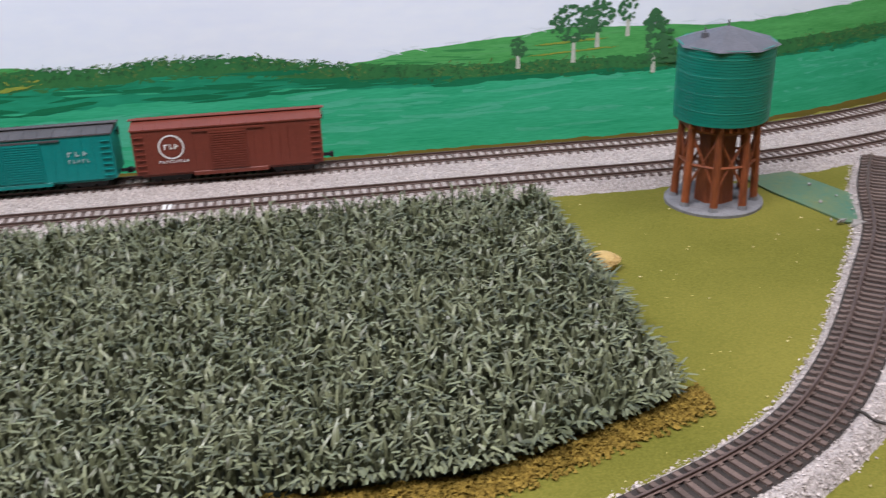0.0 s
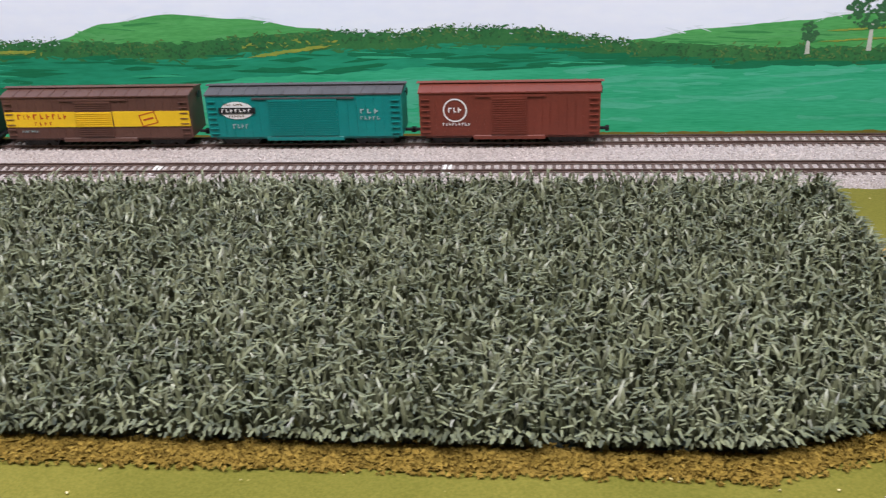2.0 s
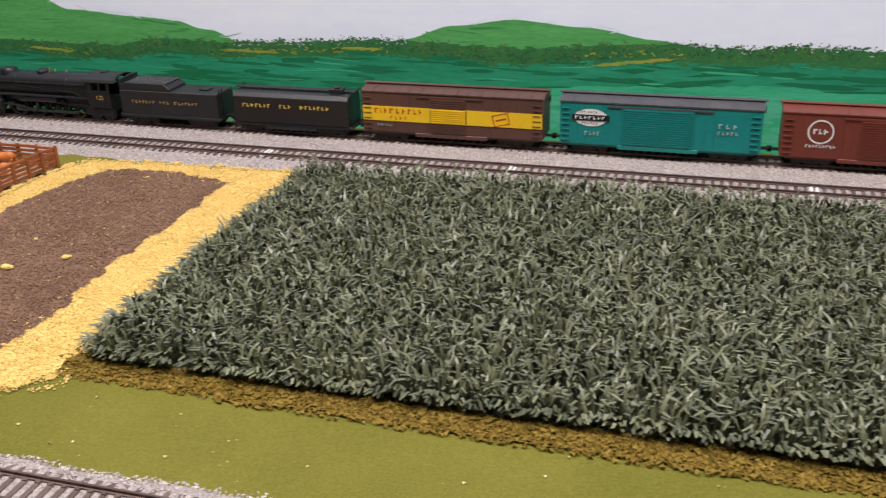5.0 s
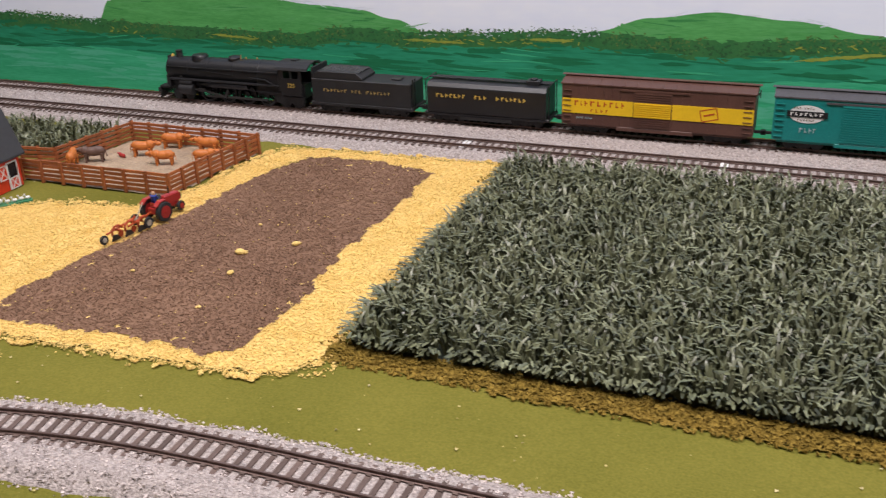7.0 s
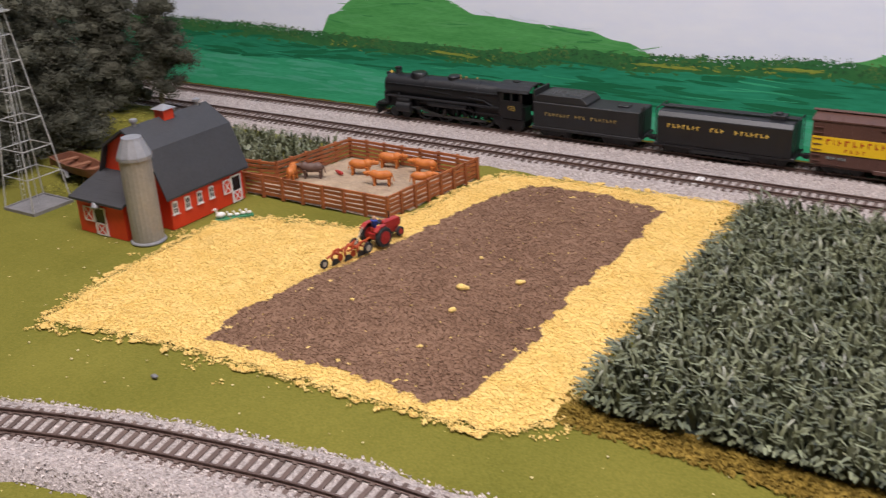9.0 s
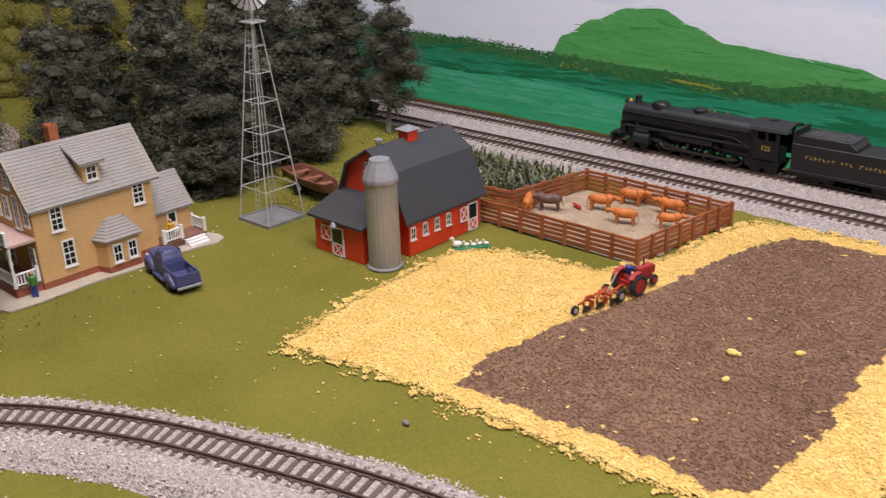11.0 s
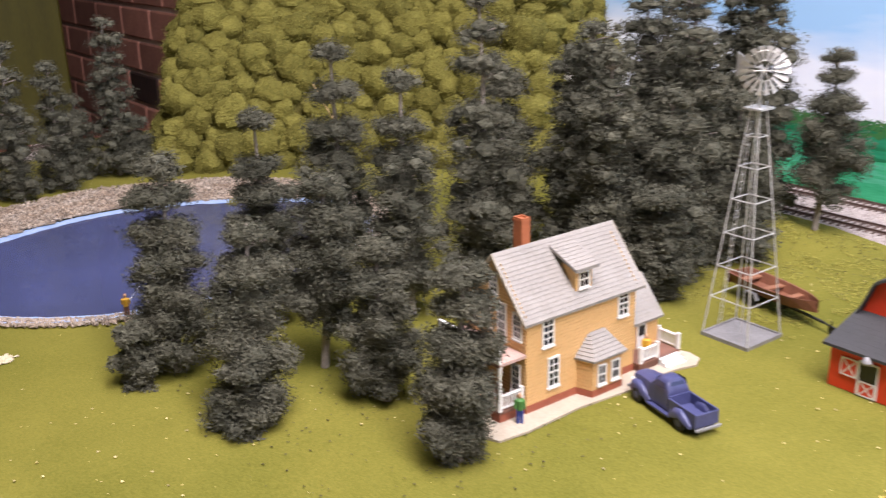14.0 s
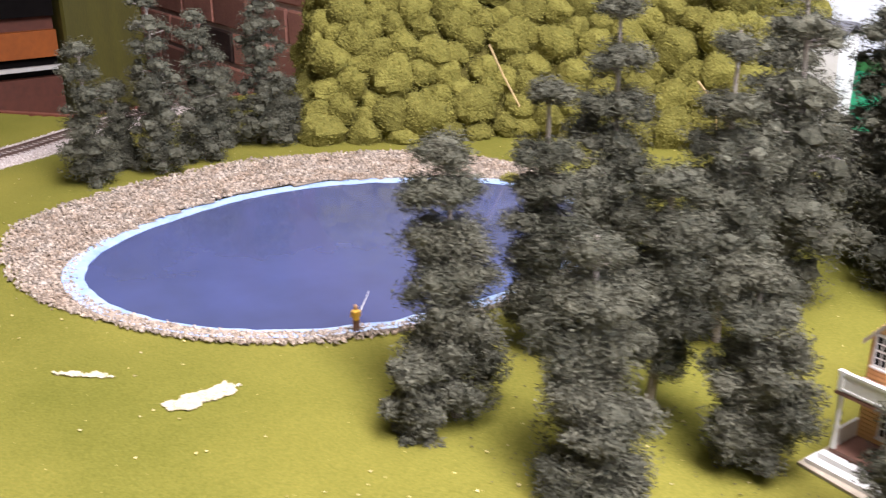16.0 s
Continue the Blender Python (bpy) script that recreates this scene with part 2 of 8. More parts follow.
MEADOW_DARK = paint("painted_meadow_dark_mat", (0.006, 0.125, 0.05), (0.012, 0.18, 0.08), 20, 8)
MINT = paint("painted_mint_mat", (0.05, 0.36, 0.2), (0.1, 0.46, 0.3), 20, 8)
VERGE = paint("painted_verge_mat", (0.2, 0.14, 0.03), (0.13, 0.11, 0.02), 40, 3)
HILL = paint("painted_hill_mat", (0.05, 0.26, 0.06), (0.11, 0.4, 0.12), 18, 9)
BUSH = paint("painted_bush_mat", (0.02, 0.125, 0.04), (0.05, 0.19, 0.055), 60, 1.0)
MEADOW = paint("painted_meadow_mat", (0.01, 0.18, 0.085), (0.025, 0.31, 0.17), 9, 7)
SEAGREEN = paint("painted_lower_meadow_mat", (0.018, 0.3, 0.135), (0.065, 0.46, 0.255), 12, 14)
YELLOW_PAINT = paint("painted_yellow_mat", (0.36, 0.36, 0.05), (0.12, 0.25, 0.05), 70, 3)
TREE_PAINT = paint("painted_tree_mat", (0.03, 0.10, 0.045), (0.05, 0.16, 0.06), 80, 1)
TRUNK_PAINT = paint("painted_trunk_mat", (0.55, 0.55, 0.5), (0.35, 0.4, 0.32), 80, 1)

# ---- setting ----

def off(x):
    """How far the main line and the backdrop swing back at the east end."""
    return 0.00072 * max(0.0, x - 300) ** 2


def fbm(x, y, s, seed=0.0):
    return noise.noise(Vector((x / s, y / s, seed))) + 0.5 * noise.noise(Vector((2 * x / s, 2 * y / s, seed + 5)))


def bump_height(x, y):
    """Low rise below the trees beside the line."""
    return 13 * math.exp(-(((x + 1105) / 75) ** 2 + ((y - 600) / 55) ** 2)) + 9 * math.exp(-(((x + 1230) / 90) ** 2 + ((y - 560) / 80) ** 2))


def sheet(x0, x1, y0, y1, step, height, keep=None):
    nx, ny = int(round((x1 - x0) / step)) + 1, int(round((y1 - y0) / step)) + 1
    xs, ys = np.linspace(x0, x1, nx), np.linspace(y0, y1, ny)
    vs = [(x, y, height(x, y)) for y in ys for x in xs]
    fs = []
    for j in range(ny - 1):
        for i in range(nx - 1):
            if keep is None or keep((xs[i] + xs[i + 1]) / 2, (ys[j] + ys[j + 1]) / 2):
                k = j * nx + i
                fs.append((k, k + 1, k + nx + 1, k + nx))
    return vs, fs


def on_table(x, y):
    """The table's west end: straight behind the hill, cut slantwise beside the far track."""
    return x > -1958 - max(0.0, min(110.0, (113 - y) * 1.17))


ground = part("ground", sheet(-2080, 900, -420, 900, 11, lambda x, y: 0.7 * fbm(x, y, 60) - 0.6 + bump_height(x, y) - max(0.0, min(30.0, (y - off(x) - 766) * 1.6)), on_table), GRASS, smooth=True)
tagged(ground, "olive green static grass sheet of the layout", "ground", kind="structure")


def grains(count, where, size, flat=0.6, seed=1, tall=0.0):
    """Loose crumbs: squashed, turned tetrahedra at places (x, y, z) given by where(rng)."""
    r = np.random.default_rng(seed)
    base = np.array([(1, 1, 1), (1, -1, -1), (-1, 1, -1), (-1, -1, 1)], dtype=float) * 0.6
    faces = np.array([(0, 1, 2), (0, 3, 1), (0, 2, 3), (1, 3, 2)])
    vs, fs = [], []
    k = 0
    while k < count:
        p = where(r)
        if p is None:
            continue
        a = r.normal(size=(3, 3))
        q, _ = np.linalg.qr(a)
        if np.linalg.det(q) < 0:
            q[:, 0] = -q[:, 0]
        s = size * (0.55 + 0.9 * r.random())
        w = (base @ q.T) * s * np.array((1, 1, flat)) + np.array(p)
        vs.append(w)
        fs.append(faces + 4 * k)
        k += 1
    return np.concatenate(vs), np.concatenate(fs).tolist()


def inside(x, y, poly):
    hit = False
    for (xa, ya), (xb, yb) in zip(poly, poly[1:] + poly[:1]):
        if (ya > y) != (yb > y) and x < (xb - xa) * (y - ya) / (yb - ya) + xa:
            hit = not hit
    return hit


# ---- main line: one ballast bed, two tracks ----
def bed_height(x, y):
    c = (y - off(x) - 699)
    edge = 58 + 3 * fbm(x, 0, 25, 3)
    d = edge - abs(c)
    return -1.5 + 6.6 * min(1.0, max(0.0, d / 13)) + 0.35 * fbm(x, y, 5)


bed = part("ballast", sheet(-1750, 640, 628, 860, 5, bed_height, lambda x, y: abs(y - off(x) - 699) < 62), BALLAST, smooth=True)
tagged(bed, "pale grey crushed stone ballast under the main tracks", "ballast", kind="structure")


def main_grain(r):
    x, c = r.uniform(-1300, 600), r.uniform(-60, 60)
    y = 699 + off(x) + c
    return (x, y, bed_height(x, y) + 0.1)


crumbs = part("ballast_grains", grains(32000, main_grain, 0.85, 0.8, 3), GRAIN)
tagged(crumbs, "loose pale ballast stones beside the rails", "ballast", kind="stuff")


def spline(ctrl, step=4.0):
    """A smooth line through control points, in even steps."""
    pts = [Vector((*c, 0)) for c in ctrl]
    pts = [2 * pts[0] - pts[1]] + pts + [2 * pts[-1] - pts[-2]]
    dense = []
    for i in range(1, len(pts) - 2):
        a, b, c, d = pts[i - 1:i + 3]
        for k in range(24):
            t = k / 24
            dense.append(0.5 * ((2 * b) + (c - a) * t + (2 * a - 5 * b + 4 * c - d) * t * t + (3 * b - a - 3 * c + d) * t ** 3))
    dense.append(pts[-2])
    for _ in range(6):
        dense = [dense[0]] + [(p + 2 * q + r) / 4 for p, q, r in zip(dense, dense[1:], dense[2:])] + [dense[-1]]
    out, want, gone = [dense[0]], step, 0.0
    for p, q in zip(dense, dense[1:]):
        d = (q - p).length
        while gone + d >= want:
            out.append(p.lerp(q, (want - gone) / d))
            want += step
        gone += d
    return out


def sides(line):
    res = []
    for i, p in enumerate(line):
        d = (line[min(i + 1, len(line) - 1)] - line[max(i - 1, 0)]).normalized()
        res.append((p, Vector((-d.y, d.x, 0)), d))
    return res


def sweep(line, profile, shift, z):
    """A section of (across, up) swept along a line."""
    n = len(profile)
    vs, fs = [], []
    for p, s, _ in sides(line):
        vs += [p + s * (shift + a) + Vector((0, 0, z + h)) for a, h in profile]
    for k in range(len(line) - 1):
        fs += [(k * n + i, k * n + (i + 1) % n, (k + 1) * n + (i + 1) % n, (k + 1) * n + i) for i in range(n)]
    fs += [tuple(range(n)), tuple(range((len(line) - 1) * n, len(line) * n))[::-1]]
    return [tuple(v) for v in vs], fs


RAIL_SECTION = [(-1.1, 0), (1.1, 0), (1.1, 0.35), (0.3, 0.6), (0.3, 1.5), (0.55, 1.65), (0.55, 2.2), (-0.55, 2.2), (-0.55, 1.65), (-0.3, 1.5), (-0.3, 0.6), (-1.1, 0.35)]
tie_mesh = mesh_of("sleeper", M().box(-14.2, 14.2, -1.35, 1.35, 0, 1.7).box(-11, -9.4, -1.1, 1.1, 1.7, 2.3).box(-7.2, -5.6, -1.1, 1.1, 1.7, 2.3).box(5.6, 7.2, -1.1, 1.1, 1.7, 2.3).box(9.4, 11, -1.1, 1.1, 1.7, 2.3), TIE)
SLEEPERS = []


def track(line, z, label, spacing=6.6):
    ob = thing("railway_track", line[0].x, line[0].y, z, 0, label, "track")
    o = line[0].copy()
    local = [p - o for p in line]
    for s in (-8.25, 8.25):
        part("rail", sweep(local, RAIL_SECTION, s, 1.7), RAIL, ob)
    SLEEPERS.append((ob, sides(local), spacing))
    return ob


line_a = spline([(x, 669 + off(x)) for x in range(-1500, 620, 100)])
line_b = spline([(x, 729.5 + off(x)) for x in range(-1500, 620, 100)])
CURVE = [(462, 655), (425, 596), (391, 529), (348, 468), (308, 414), (274, 374), (240, 342), (200, 317), (149, 295), (60, 262), (-60, 242), (-180, 233), (-290, 229), (-393, 227.8), (-477, 227.3), (-540, 223.5), (-598, 213.5), (-660, 200), (-721, 180.5), (-770, 162.5), (-825, 134), (-874, 97.5), (-929, 55), (-970, 14), (-1010, -40), (-1042, -105), (-1060, -180), (-1066, -300)]
line_c = spline(CURVE)
line_d = spline([(-1745, -260), (-1772, -110), (-1812, 0), (-1866, 95), (-1905, 170), (-1935, 240)])
track(line_a, 4.0, "dark rails on brown sleepers of the nearer main track")
track(line_b, 4.0, "dark rails on brown sleepers under the freight train")
track(line_c, 3.2, "curved dark rails on brown sleepers round the farm")
track(line_d, 3.2, "dark rails on brown sleepers beyond the pond")


def curved_bed(line, inner, outer, name, label, seed, count):
    """A low bank of ballast along a line, from inner on its left to outer on its right."""
    prof_n = 14
    vs, fs = [], []
    for p, s, _ in sides(line):
        j = (2.8 - 1.6 * max(0.0, min(1.0, p.x / 150))) * noise.noise(Vector((p.x / 18, p.y / 18, seed)))
        for i in range(prof_n):
            u = i / (prof_n - 1)
            c = (inner + j - 8 * max(0.0, min(1.0, (p.x + 50) / 200))) * (1 - u) - (outer + j - 5 * max(0.0, min(1.0, (p.x + 50) / 200))) * u
            d = min(u, 1 - u) * (inner + outer)
            q = p + s * c
            vs.append((q.x, q.y, -1.5 + (4.3 if q.x > 40 and abs(c) < 16 else 5.65 if abs(c) < 9 else 6.3) * min(1.0, d / 9) + 0.2 * fbm(q.x, q.y, 5, seed)))
    for k in range(len(line) - 1):
        fs += [(k * prof_n + i, k * prof_n + i + 1, (k + 1) * prof_n + i + 1, (k + 1) * prof_n + i) for i in range(prof_n - 1)]
    ob = part(name, (vs, fs), BALLAST, smooth=True)
    tagged(ob, label, "ballast", kind="structure")
    r = np.random.default_rng(int(seed))
    arr = np.array(vs)

    def where(q):
        k = q.integers(0, len(arr) - prof_n - 1)
        p = arr[k] + (arr[k + prof_n] - arr[k]) * q.random() + (arr[min(k + 1, len(arr) - 1)] - arr[k]) * q.random() * (1 if (k + 1) % prof_n else 0)
        u = (k % prof_n) / (prof_n - 1)
        if p[0] > 60 and abs(inner * (1 - u) - outer * u) < 14.5:
            return None
        edge = u < 0.09 or u > 0.91
        return (p[0] + edge * q.normal() * 1.1, p[1] + edge * q.normal() * 1.1, p[2] + (-0.25 if abs(inner * (1 - u) - outer * u) < 10 else 0.9 if edge else 0.2))
    g = part("ballast_grains", grains(count, where, 0.85, 0.8, int(seed)), GRAIN)
    tagged(g, "loose pale ballast stones along the curve", "ballast", kind="stuff")
    return ob


curved_bed(line_c, 38, 26, "ballast_curve", "pale crushed stone ballast under the curved track", 11, 23000)
TRACK_BED = surface("track_base_mat", (0.018, 0.013, 0.011), (0.035, 0.026, 0.022), 0.9, scale=70, fine=700, bump=0.6)
strip = M()
pts = [(p, s) for p, s, _ in sides(line_c) if p.x > 40]
strip.add([(p.x + s.x * c, p.y + s.y * c, 3.7 + 0.08 * math.sin(i)) for i, (p, s) in enumerate(pts) for c in (15.5, -15.5)], [(2 * i, 2 * i + 1, 2 * i + 3, 2 * i + 2) for i in range(len(pts) - 1)])
o = part("track_base", strip, TRACK_BED)
tagged(o, "dark brown base strip between the sleepers of the curve", "track base", kind="structure")
curved_bed(line_d, 30, 28, "ballast_far", "pale crushed stone ballast beyond the pond", 12, 4000)

# ---- painted backdrop ----
def wall_y(x):
    return 812 + off(x)


def layer(name, top, bottom, x0, x1, lift, material, parent, label="", step=4.0):
    """A coat of paint on the backdrop between two outlines."""
    n = int((x1 - x0) / step)
    vs, fs = [], []
    for i in range(n + 1):
        x = x0 + (x1 - x0) * i / n
        b, t = bottom(x), top(x)
        t = max(t, b + 0.05)
        y = wall_y(x) - 0.1 * lift
        vs += [(x, y, b), (x, y, t)]
    fs = [(2 * i, 2 * i + 2, 2 * i + 3, 2 * i + 1) for i in range(n)]
    return part(name, (vs, fs), material, parent, label)


def rough(x, amp, s, seed):
    return amp * (noise.noise(Vector((x / s, seed, 0))) + 0.6 * noise.noise(Vector((x / s * 2.7, seed, 3))) + 0.4 * noise.noise(Vector((x / s * 7, seed, 7))))


backdrop = part("backdrop", M().box(-2300, -1700, 812, 830, -40, 620).add([], []), SKY_WHITE)
vs, fs = [], []
for i in range(121):
    x = -2300 + 30 * i
    y = wall_y(x)
    vs += [(x, y, -40), (x, y, 620), (x, y + 15, -40), (x, y + 15, 620)]
    if i:
        a, b = 4 * (i - 1), 4 * i
        fs += [(a, b, b + 1, a + 1), (a + 2, a + 3, b + 3, b + 2), (a + 1, b + 1, b + 3, a + 3), (a, a + 2, b + 2, b)]
backdrop.data = mesh_of("backdrop", (vs, fs), SKY_WHITE)
tagged(backdrop, "backdrop board painted with pale sky and green hills", "backdrop", kind="structure")


def along(table, x):
    """Smooth curve through (x, height) pairs."""
    if x <= table[0][0]:
        return table[0][1]
    for (xa, za), (xb, zb) in zip(table, table[1:]):
        if x <= xb:
            u = (x - xa) / (xb - xa)
            u = u * u * (3 - 2 * u)
            return za + (zb - za) * u
    return table[-1][1]


HILLS = [(-1690, 45), (-1030, 48), (-1005, 62), (-988, 84), (-950, 103), (-908, 118), (-872, 120), (-835, 106), (-800, 93), (-720, 88), (-680, 85), (-642, 77), (-600, 62), (-560, 50), (-480, 56), (-443, 74), (-393, 88), (-335, 95), (-270, 90), (-209, 81), (-150, 68), (-80, 55), (25, 58), (74, 67), (128, 75), (201, 80), (250, 85), (330, 82), (400, 78), (620, 84)]
HEDGE = [(-1690, 66), (-1100, 66), (-1010, 62), (-900, 60), (-760, 58), (-690, 67), (-624, 65), (-563, 68), (-464, 73), (-335, 70), (-214, 77), (-134, 76), (-87, 79), (-17, 77), (30, 69), (70, 64), (180, 58), (330, 56), (620, 58)]
LOWER = [(-1690, 30), (-1150, 28), (-1000, 31), (-900, 25), (-700, 17), (-600, 13), (-500, 20), (-400, 30), (-250, 38), (-131, 44), (-37, 43), (35, 47), (102, 41), (240, 44), (620, 40)]


def hill_top(x):
    return along(HILLS, x) + rough(x, 0.8, 40, 1)


def bush_top(x):
    return along(HEDGE, x) + rough(x, 1.6, 14, 9)


def meadow_top(x):
    return along(HEDGE, x) - 14 + rough(x, 2.5, 60, 21)


def low_top(x):
    return along(LOWER, x) + rough(x, 3, 70, 31)


layer("painted_hill", hill_top, lambda x: 30, -1690, 800, 0.5, HILL, backdrop, "bright green painted hills")
layer("painted_bush", bush_top, lambda x: 40, -1690, 800, 0.9, BUSH, backdrop, "olive green painted hedge line", 1.2)
layer("painted_meadow", meadow_top, lambda x: 5, -1690, 800, 1.3, MEADOW, backdrop, "deep green painted meadow", 2.5)
layer("painted_lower_meadow", low_top, lambda x: -30, -1690, 800, 1.7, SEAGREEN, backdrop, "sea green painted foreground meadow", 3)
layer("painted_verge", lambda x: -15 + rough(x, 1.2, 20, 51), lambda x: -36, -1690, 800, 2.4, VERGE, backdrop, "ochre painted verge at the foot of the board", 3)


def dabs(name, count, place, length, thick, lift, material, seed, label, tilt=0.25):
    """Brush dabs on the board: ragged flat daubs with pointed ends, at heights given by place(x, rng)."""
    r = np.random.default_rng(seed)
    vs, fs, k = [], [], 0
    for _ in range(count):
        x = r.uniform(-1250, 640)
        z = place(x, r)
        if z is None:
            continue
        a = r.normal() * tilt
        ln, th = length * r.uniform(0.35, 1.3), thick * r.uniform(0.4, 1.2)
        y = wall_y(x) - 0.1 * (lift + 0.35 * r.random())
        ring_ = [(-1, 0), (-0.6, -0.8), (0.1, -1), (0.7, -0.6), (1, 0.2), (0.5, 0.9), (-0.2, 0.8), (-0.7, 0.7)]
        for u, w in ring_:
            du, dw = u * ln * r.uniform(0.7, 1.15), w * th * r.uniform(0.4, 1.2)
            qx = x + du * math.cos(a) - dw * math.sin(a)
            vs.append((qx, y + wall_y(qx) - wall_y(x), z + du * math.sin(a) + dw * math.cos(a)))
        fs.append(tuple(range(k, k + 8)))
        k += 8
    return part(name, (vs, fs), material, backdrop, label)


def in_hill(x, r):
    t = hill_top(x)
    b = along(HEDGE, x)
    return r.uniform(b, t - 3) if t > b + 8 else None


def gap_sky(x):
    """True where the hedge stands against the sky."""
    return along(HEDGE, x) > along(HILLS, x) - 2


dabs("painted_hill_light", 130, in_hill, 26, 1.6, 0.52, HILL_LIGHT, 61, "light green brush strokes on the hills", 0.12)
dabs("painted_hill_dark", 50, in_hill, 20, 1.3, 0.52, HILL_DARK, 62, "deep green brush strokes on the hills", 0.12)
dabs("painted_hill_edge", 240, lambda x, r: hill_top(x) + r.uniform(-0.4, 3.0) if along(HILLS, x) > along(HEDGE, x) + 4 and r.random() < 0.5 else None, 9, 0.7, 0.9, SKY_DAB, 63, "white brush strokes along the hill tops", 0.2)
dabs("painted_hedge_soft", 1500, lambda x, r: bush_top(x) - r.uniform(-1, 17), 5.5, 1.5, 1.4, BUSH, 64, "green hedge dabs", 0.3)
dabs("painted_hedge_dark", 1500, lambda x, r: bush_top(x) - r.uniform(-2.5, 9) - 4 * (not gap_sky(x)), 1.9, 1.3, 1.75, HEDGE_DARK, 65, "dark green leaf dabs of the hedge", 0.8)
dabs("painted_hedge_olive", 1500, lambda x, r: bush_top(x) - r.uniform(-3, 10) if noise.noise(Vector((x / 70, 3, 1))) > -0.1 else None, 1.8, 1.0, 2.1, HEDGE_OLIVE, 66, "olive leaf dabs of the hedge", 0.9)
dabs("painted_hedge_leaf", 1300, lambda x, r: bush_top(x) + abs(r.normal()) * 1.7 if gap_sky(x) else None, 1.0, 0.7, 1.75, HEDGE_DARK, 67, "loose leaf dabs against the sky", 0.9)
dabs("painted_hedge_gap", 600, lambda x, r: bush_top(x) + r.uniform(-4, 1.5) if gap_sky(x) else None, 1.1, 0.5, 2.5, SKY_DAB, 68, "white sky gaps between the leaves", 0.9)
dabs("painted_meadow_dark", 170, lambda x, r: low_top(x) + (meadow_top(x) + 2 - low_top(x)) * r.random(), 32, 2.6, 1.75, MEADOW_DARK, 69, "dark green strokes across the meadow", 0.05)
dabs("painted_meadow_light", 45, lambda x, r: low_top(x) - 6 + (meadow_top(x) + 3 - low_top(x)) * r.random(), 24, 1.0, 2.15, SEAGREEN, 70, "sea green strokes across the meadow", 0.05)
dabs("painted_lower_light", 230, lambda x, r: -4 + (low_top(x) + 2) * r.random(), 30, 2.4, 1.9, MINT, 71, "pale mint strokes across the lower meadow", 0.06)
dabs("painted_lower_pale", 420, lambda x, r: -4 + (low_top(x) - 4) * r.random() if -620 < x < -80 else None, 34, 3.4, 2.3, MINT, 74, "pale mint strokes across the lower meadow", 0.06)
dabs("painted_flower", 420, lambda x, r: (along(HEDGE, x) - 9 + r.normal() * 2.2) if -272 < x < -182 or -645 < x < -455 or -870 < x < -780 or -1000 < x < -950 else None, 3.0, 0.8, 2.9, YELLOW_PAINT, 72, "yellow flower dabs", 0.4)


def stroke(x0, x1, z0, z1, thick, lift, seed, material=YELLOW_PAINT, name="painted_yellow_flowers"):
    def mid(x):
        u = (x - x0) / (x1 - x0)
        return z0 + (z1 - z0) * u + rough(x, 0.8, 12, seed)

    def half(x):
        u = (x - x0) / (x1 - x0)
        return thick * min(1, 5 * u, 5 * (1 - u)) * (0.75 + 0.5 * noise.noise(Vector((x / 6, seed, 2))))
    layer(name, lambda x: mid(x) + half(x), lambda x: mid(x) - half(x), x0, x1, lift, material, backdrop, "", 1.2)


for x0, x1, z0, z1, th, k in ((-268, -190, 56, 66, 2.0, 1), (-636, -566, 58, 57, 1.6, 2), (-505, -462, 64, 64, 1.8, 3), (-860, -800, 53, 50, 1.6, 4), (215, 300, 62, 66, 0.9, 6), (222, 290, 71, 74, 1.1, 7)):
    stroke(x0, x1, z0, z1, th, 2.75, k)


def painted_tree(x, base, height, width, crown, tri=False):
    """A tree daubed on the backdrop: a pale trunk and a crown of dabs."""
    y = wall_y(x)
    m = M()
    t = height * (0.45 if not tri else 0.3)
    m.add([(x - 2, y - 0.31, base), (x + 2, y - 0.31, base), (x + 1.3, y - 0.31, base + t), (x - 1.3, y - 0.31, base + t)], [(0, 1, 2, 3)])
    part("painted_trunk", m, TRUNK_PAINT, backdrop)
    r = random.Random(int(x) + 5)
    m = M()
    for _ in range(crown):
        if tri:
            u = r.random() ** 1.5
            cz = base + height * (0.15 + 0.8 * u)
            cx = x + r.choice((-1, 1)) * r.random() ** 0.6 * width * max(0.03, 1.03 - u) ** 0.75 * (0.78 + 0.3 * math.sin(u * 34))
        else:
            a, q = r.uniform(0, 6.28), r.random() ** 0.5
            cx, cz = x + width * q * math.cos(a), base + height * 0.68 + height * 0.32 * q * math.sin(a)
        s = r.uniform(1.0, 2.8)
        lift = 3.0 + 0.8 * r.random()
        k = 7
        vs = [(cx + s * r.uniform(0.7, 1.2) * math.cos(6.283 * i / k), y - 0.1 * lift, cz + 0.8 * s * r.uniform(0.7, 1.2) * math.sin(6.283 * i / k)) for i in range(k)]
        m.add(vs, [tuple(range(k))])
    part("painted_crown", m, TREE_PAINT, backdrop)


painted_tree(209, 52, 26, 7, 30)
painted_tree(258, 54, 50, 21, 150)
painted_tree(279, 66, 40, 15, 90)
painted_tree(306, 74, 36, 8, 34)
painted_tree(331, 40, 58, 29, 420, True)

